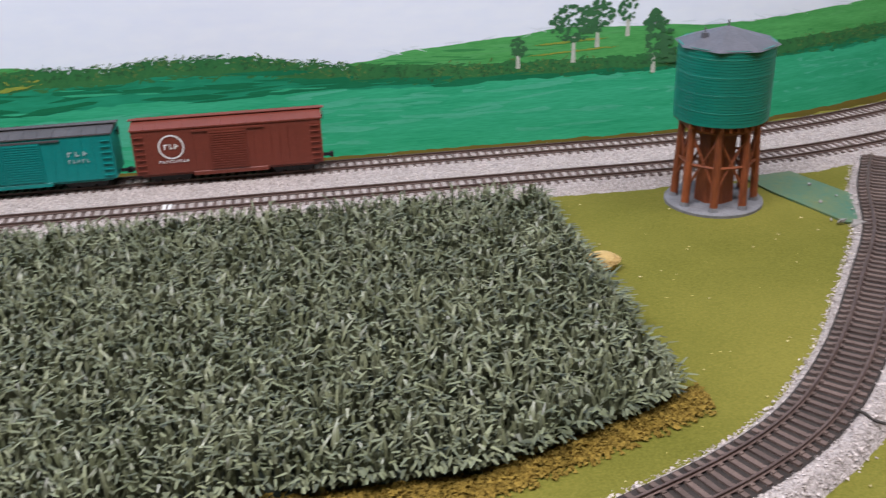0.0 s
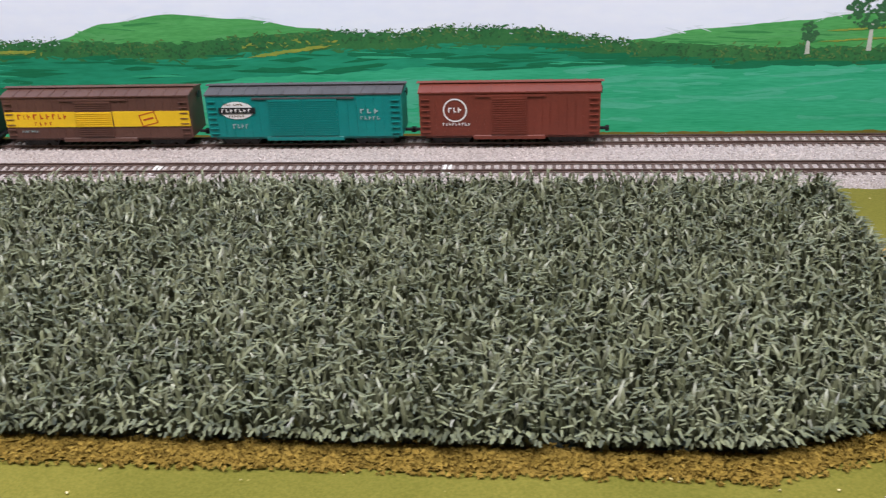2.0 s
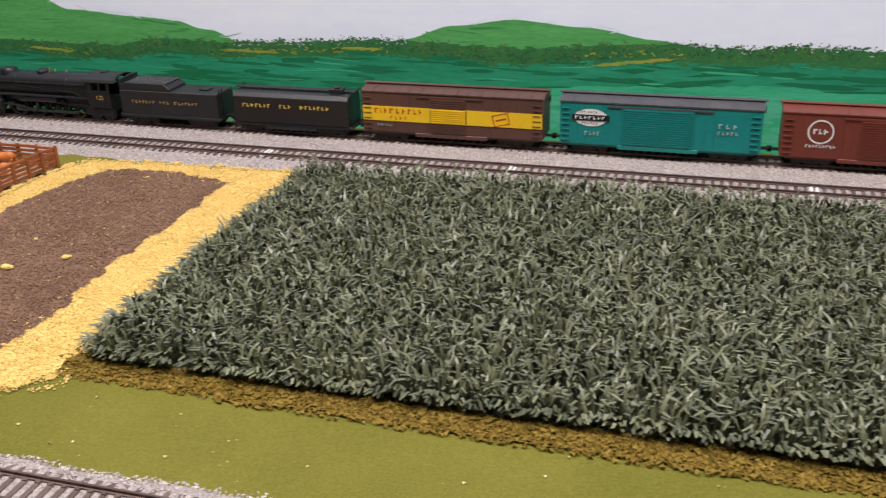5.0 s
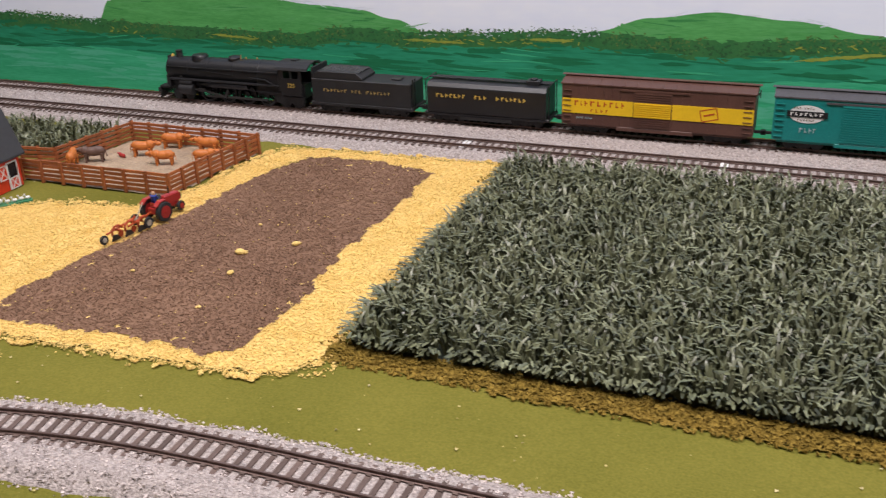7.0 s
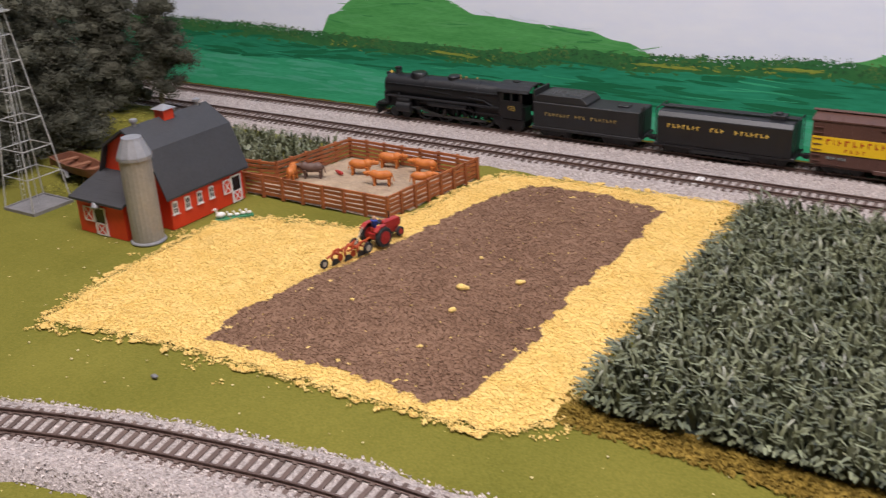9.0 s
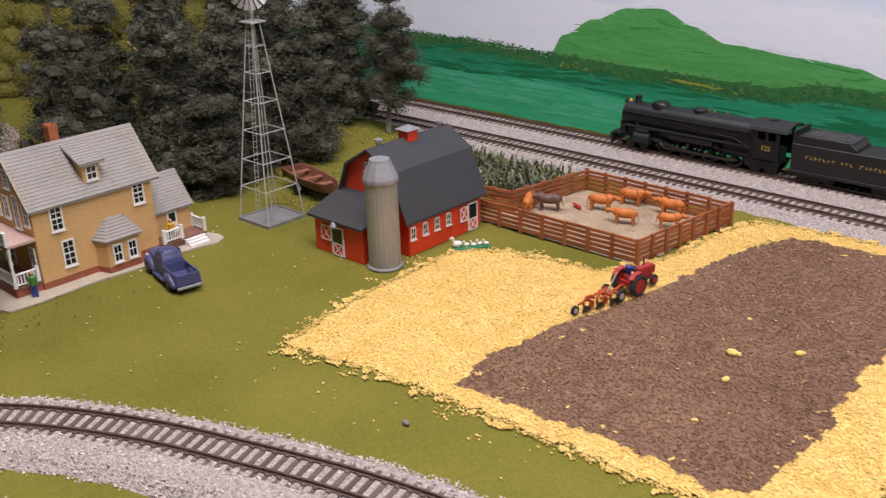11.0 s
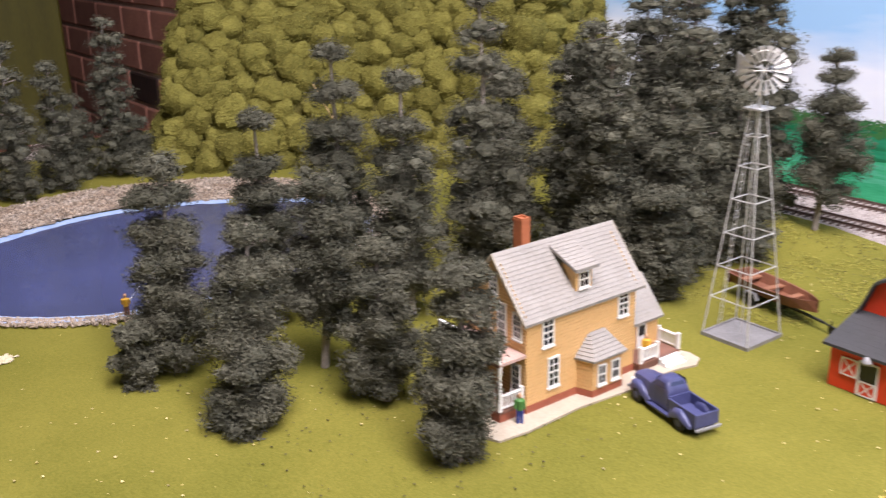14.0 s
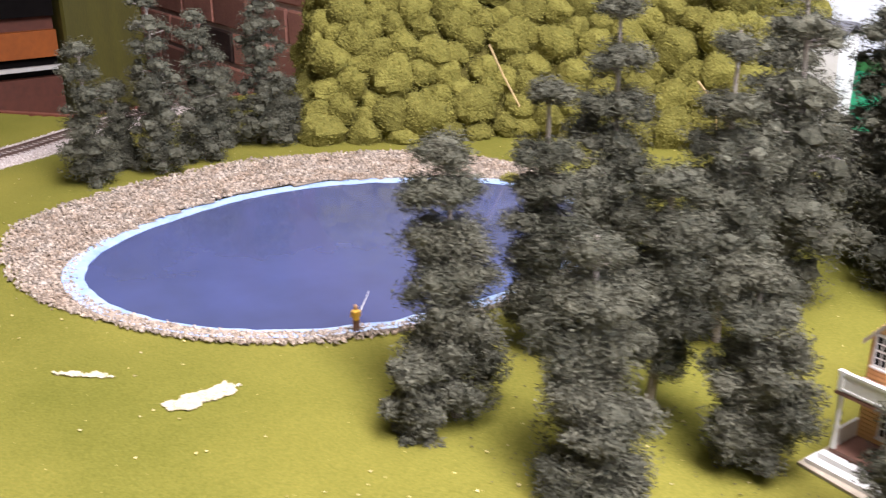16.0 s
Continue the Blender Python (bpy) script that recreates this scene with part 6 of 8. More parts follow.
def barn_door(place, w, h, open_leaf=True):
    """A Dutch door: white cross-braced lower leaf, dark panel as the shaded upper opening, its leaf swung aside."""
    d = part("door", M().box(-w / 2 - 0.8, w / 2 + 0.8, -0.8, 0, h, h + 1).box(-w / 2 - 0.9, -w / 2, -0.8, 0, 0, h).box(w / 2, w / 2 + 0.9, -0.8, 0, 0, h), WHITE, barn, "white framed stable door", at=place)
    # no hole is cut: a near-black panel paints the shade of the barn's inside
    part("opening", M().box(-w / 2, w / 2, -0.3, -0.05, h * 0.45, h), PANE, d, "dark panel as the shade inside the open upper half")
    lower = M().box(-w / 2, w / 2, -0.5, -0.1, 0, h * 0.45)
    leaf = part("lower_leaf", lower, BARN_RED, d)

    def cross(x0, x1, z0, z1, y):
        q = M().box(x0, x1, y - 0.35, y, z0, z0 + 0.8).box(x0, x1, y - 0.35, y, z1 - 0.8, z1).box(x0, x0 + 0.8, y - 0.35, y, z0, z1).box(x1 - 0.8, x1, y - 0.35, y, z0, z1)
        q.prism([(x0, z0), (x0 + 1, z0), (x1, z1), (x1 - 1, z1)], "y", y - 0.3, y).prism([(x1 - 1, z0), (x1, z0), (x0 + 1, z1), (x0, z1)], "y", y - 0.25, y)
        return q
    loose("brace_board", cross(-w / 2, w / 2, 0, h * 0.45, -0.5), WHITE, d, "white brace board")
    if open_leaf:
        part("upper_leaf", M().box(-w - w / 2 - 1, -w / 2 - 1, -0.5, -0.05, h * 0.45, h), BARN_RED, d)
        loose("brace_board", cross(-w - w / 2 - 1, -w / 2 - 1, h * 0.45, h, -0.5), WHITE, d, "white brace board")


barn_door(mmpose(68, -0.4, 0.5), 9, 21)
# lean-to on the west gable
lt = M().prism([(-31, 0), (0, 0), (0, 37), (-31, 27)], "y", 15, 66)
part("lean_to", lt, BARN_RED, barn, "red lean-to shed")
lr = M().prism([(-35, 26.2), (0, 38.2), (0, 39.8), (-35, 28)], "y", 11.5, 69.5)
lean_courses = []
for k in range(8):
    a, b = Vector((-35, 28)).lerp(Vector((0, 39.8)), k / 8), Vector((-35, 28)).lerp(Vector((0, 39.8)), (k + 1) / 8)
    lean_courses.append(M().prism([tuple(a), tuple(b), (b.x, b.y + 0.03), (a.x, a.y + 0.07)], "y", 11.5, 69.5))
lean_roof = part("lean_to_roof", lr, BARN_ROOF, barn, "charcoal lean-to roof")
for q in lean_courses:
    part("roof_course", q, BARN_ROOF, lean_roof)
barn_door(mmpose(-31.3, 41, 0.5, -90), 11, 21)
part("gable_lamp", M().lathe([(2.6, 22.5), (3.2, 24), (2.0, 27), (0.6, 28)], 14, (-34, 41)), SILO_CAP, barn, "small grey cowl over the door", True)

silo = thing("silo", -835.5, 392.5, 0, 0, "ribbed grey silo with a faceted cap", "silo")
st = M()
n = 44
vs = [((11.2 + (0.25 if i % 2 else 0)) * math.cos(6.28318 * i / n) for i in range(n))]
ringpts = [((11.2 + (0.14 if i % 2 else -0.05)) * math.cos(6.28318 * i / n), (11.2 + (0.14 if i % 2 else -0.05)) * math.sin(6.28318 * i / n)) for i in range(n)]
part("shaft", st.prism(ringpts, "z", 1, 64), SILO, silo, "ribbed grey shaft")
part("foot_ring", M().lathe([(12.6, 0), (12.9, 0.8), (12.4, 1.8), (11.4, 2)], 32), SILO_CAP, silo, "pale foot ring", True)
part("cap", M().lathe([(12.6, 63), (12.6, 65.5), (12.2, 66.5), (7.6, 77), (7.2, 78.5)], 12), SILO_CAP, silo, "pale faceted cap")

# ---- windmill ----
mill = thing("windmill", -977, 404, 0, 0, "pale metal farm windmill on a lattice tower", "windmill")
part("base", M().box(-19, 19, -19, 19, -0.6, 0.9).box(-19, 19, -19, -17.6, 0.9, 2).box(-19, 19, 17.6, 19, 0.9, 2).box(-19, -17.6, -17.6, 17.6, 0.9, 2).box(17.6, 19, -17.6, 17.6, 0.9, 2), BASE_PLATE, mill, "grey square base plate")


def mill_r(z):
    return 18.2 - (18.2 - 3.0) * z / 160


for sx in (-1, 1):
    for sy in (-1, 1):
        part("leg", M().cyl((sx * 18.2, sy * 18.2, 0.5), (sx * 3.0, sy * 3.0, 160), 0.62, 0.5, 6), MILL, mill)
for z in (28, 50, 73, 96, 118, 138):
    q = mill_r(z)
    part("girt", M().tube([(-q, -q, z), (q, -q, z), (q, q, z), (-q, q, z), (-q, -q, z)], 0.42, 5), MILL, mill)
ld = M()
for s in (-1.6, 1.6):
    ld.cyl((-18.2 + s * 0, s, 2), (-4, s, 156), 0.3, 0.3, 5)
for i in range(30):
    z = 6 + i * 5
    x = -18.2 + 14.2 * (z - 2) / 154
    ld.cyl((x, -1.6, z), (x, 1.6, z), 0.25, 0.25, 4)
loose("ladder_bar", ld, MILL, mill)
part("platform", M().box(-7, 7, -7, 7, 155, 156.2), MILL, mill)
part("pump_rod", M().cyl((0, 0, 1), (0, 0, 160), 0.35, 0.35, 5), MILL, mill)
face = Matrix.Rotation(radians(47), 4, "Z")
hub = (face @ Vector((0, -8, 0))) + Vector((0, 0, 180))
part("head", M().cyl((0, 0, 160), (0, 0, 181), 1.2, 1.2, 8).cyl(hub, (face @ Vector((0, 6, 0))) + Vector((0, 0, 180)), 1.4, 1.4, 10), MILL, mill)
for i in range(18):
    a = 6.28318 * i / 18
    m = M()
    def bl(rad, da, dy):
        return hub + face @ Vector((rad * math.cos(a + da), dy, rad * math.sin(a + da)))
    m.add([bl(6.2, -0.1, -0.6), bl(6.2, 0.12, 0.7), bl(15.4, 0.125, 1.4), bl(15.4, -0.12, -1.2), bl(6.2, -0.1, -0.2), bl(6.2, 0.12, 1.1), bl(15.4, 0.125, 1.8), bl(15.4, -0.12, -0.8)], [(0, 1, 2, 3), (7, 6, 5, 4), (0, 4, 5, 1), (2, 6, 7, 3), (1, 5, 6, 2), (0, 3, 7, 4)])
    part("blade", m, MILL, mill)
sp = M()
for i in range(6):
    a = 6.28318 * i / 6
    sp.cyl(hub, hub + face @ Vector((14 * math.cos(a), 0, 14 * math.sin(a))), 0.35, 0.35, 5)
for rad in (6.4, 12.5):
    pts = [hub + face @ Vector((rad * math.cos(6.28318 * i / 24), 0.2, rad * math.sin(6.28318 * i / 24))) for i in range(25)]
    sp.tube(pts, 0.3, 5)
part("wheel_frame", sp, MILL, mill)
tail_turn = Matrix.Rotation(radians(72), 4, "Z")
tv = M()
def tp(u, w, t=0.0):
    return tail_turn @ Vector((t, u, 0)) + Vector((0, 0, 180 + w))
tv.cyl(tp(0, 0), tp(14, 1), 0.5, 0.5, 5)
tv.add([tp(13, 4, -0.3), tp(26, 8, -0.3), tp(26, -8, -0.3), tp(13, -4, -0.3), tp(13, 4, 0.3), tp(26, 8, 0.3), tp(26, -8, 0.3), tp(13, -4, 0.3)], [(0, 1, 2, 3), (7, 6, 5, 4), (0, 4, 5, 1), (1, 5, 6, 2), (2, 6, 7, 3), (3, 7, 4, 0)])
part("tail_vane", tv, MILL, mill)

# ---- cattle pen ----
pen_ground = part("pen_floor", sheet(-856, -686, 497, 624, 4, lambda x, y: 0.9 + 0.5 * fbm(x, y, 8), lambda x, y: inside(x, y, [(-838, 500), (-699, 502), (-686, 610), (-817, 612), (-832, 531), (-850, 527)])), DIRT, smooth=True)
tagged(pen_ground, "tan dirt floor of the cattle pen", "dirt", kind="structure")
PEN = [((-840, 500), (-699, 502), 7), ((-699, 502), (-685, 610), 7), ((-685, 610), (-817, 612), 7), ((-817, 612), (-832, 531), 5), ((-832, 531), (-864, 526), 2)]
for (xa, ya), (xb, yb), k in PEN:
    d = Vector((xb - xa, yb - ya, 0))
    L = d.length
    fence = thing("fence", xa, ya, 0, math.degrees(math.atan2(d.y, d.x)), "brown plank fence of the cattle pen", "fence", "fence runs round the pen")
    for i in range(k + 1):
        x = L * i / k
        part("post", M().box(x - 1.2, x + 1.2, -1.5, 0.5, 0, 19.0), FENCE, fence)
    for i in range(k):
        x0, x1 = L * i / k, L * (i + 1) / k
        for j in range(5):
            z = 2.0 + j * 3.55
            dz0, dz1 = 0.3 * math.sin(i * 3 + j), 0.3 * math.cos(i * 2 + j)
            part("rail", M().add([(x0 - 0.4, 0.1, z + dz0), (x1 + 0.4, 0.1, z + dz1), (x1 + 0.4, 1.3, z + dz1), (x0 - 0.4, 1.3, z + dz0), (x0 - 0.4, 0.1, z + 2.3 + dz0), (x1 + 0.4, 0.1, z + 2.3 + dz1), (x1 + 0.4, 1.3, z + 2.3 + dz1), (x0 - 0.4, 1.3, z + 2.3 + dz0)], [(0, 1, 5, 4), (1, 2, 6, 5), (2, 3, 7, 6), (3, 0, 4, 7), (4, 5, 6, 7), (3, 2, 1, 0)]), FENCE, fence)


def cow(x, y, turn, material, label, s=1.02, lying=False):
    m = M()
    z = 4 if lying else 9.2
    m.ball((0, 0, z), 9.5, 3.9, 4.0, 12, 8).ball((-4, 0, z + 0.4), 5.5, 3.8, 4.1, 10, 7).ball((6.5, 0, z + 0.8), 4.2, 3.4, 4.0, 10, 7)
    m.cyl((8, 0, z + 1), (12.4, 0, z + 2.2), 2.6, 1.8, 8).ball((13.6, 0, z + 1.6), 3.0, 1.7, 1.9, 8, 6)
    m.ball((11.4, 2.4, z + 3.2), 0.6, 1.5, 0.7, 6, 4).ball((11.4, -2.4, z + 3.2), 0.6, 1.5, 0.7, 6, 4)
    if not lying:
        for lx in (-6.8, 6.2):
            for ly in (-2.3, 2.3):
                m.cyl((lx, ly, z - 1.5), (lx + 0.3, ly, 4.5), 1.7, 1.1, 7).cyl((lx + 0.3, ly, 4.6), (lx, ly, 0.4), 1.0, 1.0, 7)
        m.cyl((-9.3, 0, z + 2), (-10.6, 0, z - 5), 0.5, 0.4, 5)
    o = part("toy_cow", (np.array(m.v) * s, m.f), material, None, "", True, at=pose(x * MM, y * MM, 0.9 * MM, 0, 0, turn))
    tagged(o, label, "toy cow", "toy cattle in the pen")


cow(-822, 538, 120, COW, "orange toy cow standing at the pen fence")
cow(-811, 552, 205, COW_DARK, "dark brown toy cow standing in the pen")
cow(-795, 568, 160, TRACTOR_RED, "small red toy calf lying in the pen", 0.45, True)
cow(-779, 576, 20, COW, "orange toy cow standing in the pen")
cow(-747, 562, 200, COW, "orange toy cow standing in the pen", 0.95)
cow(-767, 602, 15, COW, "orange toy cow standing by the far pen fence")
cow(-729, 600, 190, COW, "orange toy cow standing by the far pen fence")
cow(-717, 575, 30, COW, "orange toy cow standing at the pen fence", 0.9)


def figurine(name, x, y, z, turn, body, legs, label, h=19.0, lean=0.0):
    """A tiny plain toy figure, one mesh: a peg with a rounded head."""
    m = M()
    m.cyl((0, -1.1, 0), (0, -1.0, h * 0.48), 0.9, 1.2, 7).cyl((0, 1.1, 0), (0, 1.0, h * 0.48), 0.9, 1.2, 7)
    k = len(m.f)
    m.lathe([(2.0, h * 0.46), (2.2, h * 0.62), (2.5, h * 0.78), (1.2, h * 0.84)], 9)
    m.cyl((0, -2.4, h * 0.78), (1.6, -2.8, h * 0.52), 0.7, 0.6, 6).cyl((0, 2.4, h * 0.78), (1.6, 2.8, h * 0.52), 0.7, 0.6, 6)
    k2 = len(m.f)
    m.ball((0.2, 0, h * 0.92), 1.5, 1.4, 1.8, 8, 6)
    ob = part(name, (np.array(m.v), m.f), body, None, "", True, at=pose(x * MM, y * MM, z * MM, 0, lean, turn))
    ob.data.materials.append(legs)
    ob.data.materials.append(SKIN)
    ob.data.polygons.foreach_set("material_index", [1 if i < k else (2 if i >= k2 else 0) for i in range(len(m.f))])
    return tagged(ob, label, "toy figure")


figurine("toy_figure", -980, 207, 0.8, -40, GREEN_FIG, BLUE_FIG, "plain toy figure in green and blue by the porch")
figurine("toy_figure", -985, 317, 6.5, -30, YELLOW_FIG, BLUE_FIG, "plain toy figure in yellow on the porch", 16)
figurine("toy_figure", -1284, 89, 2.0, 160, YELLOW_FIG, PORCH, "plain toy figure fishing at the pond edge", 17)
rod = part("fishing_rod", M().cyl((-1285, 91, 11), (-1295, 105, 20), 0.35, 0.2, 5), WHITE)
tagged(rod, "thin white fishing rod at the pond edge", "fishing rod")

# ducks on a green base
db = part("duck_base", M().prism([(-15, -4), (14, -3), (15, 2), (0, 4), (-14, 4)], "z", -0.4, 1.0), DUCK_BASE, at=mmpose(-810, 455, 0, 52))
tagged(db, "small green base plate for toy ducks", "base")
for i, (u, v, s) in enumerate(((-10, 0, 1.3), (-3, 0.5, 0.72), (2, -0.5, 0.72), (7, 0.6, 0.72), (11.5, 0, 0.72))):
    m = M().ball((0, 0, 2.2), 3, 1.8, 1.8, 9, 6).cyl((1.8, 0, 3), (2.6, 0, 5.6), 0.8, 0.6, 7).ball((2.9, 0, 6), 1.1, 0.9, 0.9, 8, 5).ball((4.1, 0, 5.8), 0.7, 0.5, 0.3, 6, 4).cyl((0, 0.7, 0), (0, 0.7, 1.2), 0.3, 0.3, 5).cyl((0, -0.7, 0), (0, -0.7, 1.2), 0.3, 0.3, 5)
    a = radians(52)
    o = part("toy_duck", (np.array(m.v) * s, m.f), WHITE, None, "", True, at=mmpose(-810 + u * math.cos(a) - v * math.sin(a), 455 + u * math.sin(a) + v * math.cos(a), 1.0, 60 + 180))
    tagged(o, "white toy goose on a green base" if i == 0 else "small white toy duckling on a green base", "toy duck", "ducks on the green base")

# ---- tractor and plough ----
tractor = thing("tractor", -676, 462, 2.6, 83, "red farm tractor at the edge of the ploughed soil", "tractor")
part("hood", M().prism([(1, 7.5), (17, 7.5), (17.6, 9), (17.6, 13), (16, 14.2), (1, 15)], "y", -2.6, 2.6), TRACTOR_RED, tractor, "", False, 0.7)
part("grille", M().box(17.4, 18.1, -2.0, 2.0, 8, 13), BLACK_FLAT, tractor)
part("chassis", M().box(-8, 16, -2, 2, 5, 8).box(-10, -2, -4, 4, 5, 9.5), TRACTOR_RED, tractor, "", False, 0.4)
part("exhaust", M().cyl((9, 0.6, 14), (9, 0.6, 20), 0.55, 0.55, 8), BLACK_FLAT, tractor)
part("steering_wheel", M().cyl((0.5, 0, 13), (-1.8, 0, 15.4), 0.35, 0.35, 6).cyl((-1.7, 0, 15.2), (-2.0, 0, 15.6), 2.2, 2.2, 14), BLACK_FLAT, tractor)
part("seat", M().box(-8.5, -5.2, -2, 2, 10.5, 11.4).box(-8.9, -8.2, -2, 2, 11, 13.6), TRACTOR_RED, tractor, "", False, 0.3)
for s in (-1, 1):
    tw = part("rear_wheel", M().cyl((-6, s * 7.5 - 1.8, 7.2), (-6, s * 7.5 + 1.8, 7.2), 7.2, 7.2, 26), TYRE, tractor, "black rear tyre", False, 0.5)
    part("rim", M().cyl((-6, s * 7.5 - 2.0, 7.2), (-6, s * 7.5 + 2.0, 7.2), 4.6, 4.6, 20).cyl((-6, s * 7.5 - 2.4, 7.2), (-6, s * 7.5 + 2.4, 7.2), 1.2, 1.2, 10), TRACTOR_RED, tw, "red wheel rim")
    fw = part("front_wheel", M().cyl((15, s * 3.6 - 1.2, 3.6), (15, s * 3.6 + 1.2, 3.6), 3.6, 3.6, 18), TYRE, tractor, "black front tyre", False, 0.4)
    part("rim", M().cyl((15, s * 3.6 - 1.4, 3.6), (15, s * 3.6 + 1.4, 3.6), 2.0, 2.0, 14), TRACTOR_RED, fw, "red wheel rim")
    part("fender", M().prism([(-13, 13), (-9, 15.6), (-3, 15.6), (1, 13), (0.2, 12.2), (-3.4, 14.8), (-8.6, 14.8), (-12.4, 12.2)], "y", s * 6.4 - 1.8, s * 6.4 + 1.8), TRACTOR_RED, tractor)
part("axle", M().cyl((15, -3, 3.6), (15, 3, 3.6), 0.6, 0.6, 6).cyl((-6, -7, 7.2), (-6, 7, 7.2), 1.0, 1.0, 8).box(14, 16, -0.7, 0.7, 3.6, 8), TRACTOR_RED, tractor)
dx, dy = math.cos(radians(83)), math.sin(radians(83))
figurine("toy_driver", -676 - 6.5 * dx, 462 - 6.5 * dy, 13.6, 83, BLUE_FIG, BLUE_FIG, "plain toy figure in blue on the tractor seat", 9.5)

plow = thing("plough", -681, 430, 2.6, 83, "orange red gang plough behind the tractor", "plough")
part("beam", M().cyl((24, 1, 6.2), (-4, -4, 6.6), 0.8, 0.8, 7), PLOW, plow)
part("beam", M().cyl((12, 5, 6.0), (-20, 0, 6.2), 0.8, 0.8, 7), PLOW, plow)
part("cross_bar", M().box(4, 5.4, -5.5, 5, 5.6, 7), PLOW, plow)
part("cross_bar", M().box(-11.4, -10, -4, 3, 5.6, 7), PLOW, plow)
part("drawbar", M().cyl((22, 0, 6.0), (30, 0, 5.5), 0.7, 0.7, 6), PLOW, plow)
part("lever", M().cyl((8, 1, 6), (18, 2, 15.5), 0.55, 0.4, 6), APRON, plow, "pale lift lever")
part("lever", M().cyl((0, -3, 6), (4, -3, 12), 0.45, 0.45, 6), PLOW, plow)
for x, y in ((7, -4.6), (-3, -2.4), (-13, -0.2)):
    part("gooseneck", M().tube([(x + 7, y, 6.4), (x + 4, y, 9.0), (x, y, 9.2), (x - 2.6, y, 6.6), (x - 2.2, y, 3.2), (x - 1, y, 1.2)], 0.85, 7), PLOW, plow, "curved orange plough beam")
    part("share", M().prism([(x - 4.5, 0.0), (x + 3.5, 0.0), (x + 1.0, 3.4), (x - 2.5, 4.2)], "y", y - 1.6, y - 0.6), STEEL, plow, "bright steel plough share")
    part("coulter", M().cyl((x + 5, y - 0.3, 2.4), (x + 5, y + 0.3, 2.4), 2.4, 2.4, 14), PLOW, plow)
for x, y, rr in ((12, 6, 4.0), (12, -7, 4.0), (-23, 0, 3.2)):
    pw = part("wheel", M().cyl((x, y - 0.7, rr), (x, y + 0.7, rr), rr, rr, 18), TYRE, plow)
    part("hub", M().cyl((x, y - 0.9, rr), (x, y + 0.9, rr), rr * 0.55, rr * 0.55, 12), APRON, pw, "pale wheel hub")
part("axle", M().cyl((12, -7, 4), (12, 6, 4), 0.5, 0.5, 6).box(11.4, 12.6, -0.6, 0.6, 3.6, 6), PLOW, plow)

# ---- pickup ----
pick = thing("pickup_truck", -935, 284, 0, 168.5, "dusty blue old pickup parked by the farmhouse", "truck")
part("frame", M().box(-28, 27, -6, 6, 3.2, 5.2), TYRE, pick)


def loft(sections):
    """Sections of (x, half width, z0, z1, shoulder) joined into a rounded body."""
    q = M()
    vs, fs = [], []
    for x, w, z0, z1, k in sections:
        vs += [(x, -w, z0), (x, -w, z0 + (z1 - z0) * 0.6), (x, -w * k, z1 - (z1 - z0) * 0.12), (x, -w * k * 0.6, z1), (x, w * k * 0.6, z1), (x, w * k, z1 - (z1 - z0) * 0.12), (x, w, z0 + (z1 - z0) * 0.6), (x, w, z0)]
    n = 8
    for s in range(len(sections) - 1):
        fs += [(s * n + i, s * n + (i + 1) % n, (s + 1) * n + (i + 1) % n, (s + 1) * n + i) for i in range(n)]
    fs += [tuple(range(n)), tuple(range((len(sections) - 1) * n, len(sections) * n))[::-1]]
    return q.add(vs, fs)


part("hood", loft([(29, 4.0, 6, 11.5, 0.8), (28, 5.4, 5, 14, 0.85), (22, 6.2, 5, 15.6, 0.85), (13, 7.2, 5, 16.2, 0.9), (10, 7.6, 5, 16.4, 0.9)]), TRUCK_BLUE, pick, "", True)
cab_ob = part("cab", loft([(11, 8.2, 5, 16.4, 0.95), (9.5, 8.0, 5, 17, 0.95), (6.2, 7.2, 5, 20.8, 0.86), (3, 7.0, 5, 21.6, 0.86), (-2.2, 7.0, 5, 21.2, 0.86), (-4.6, 7.4, 5, 17, 0.92), (-5.2, 7.6, 5, 15, 0.95)]), TRUCK_BLUE, pick, "", True)
TRUCK_GLASS = surface("truck_glass_mat", (0.035, 0.042, 0.09), None, 0.2)
part("windscreen", M().add([(9.0, -5.6, 17.4), (9.0, 5.6, 17.4), (6.8, 4.8, 20.4), (6.8, -4.8, 20.4)], [(0, 1, 2, 3)]).add([(-4.0, -4.6, 18.2), (-4.0, 4.6, 18.2), (-3.0, 4.2, 20.0), (-3.0, -4.2, 20.0)], [(3, 2, 1, 0)]), TRUCK_GLASS, cab_ob)
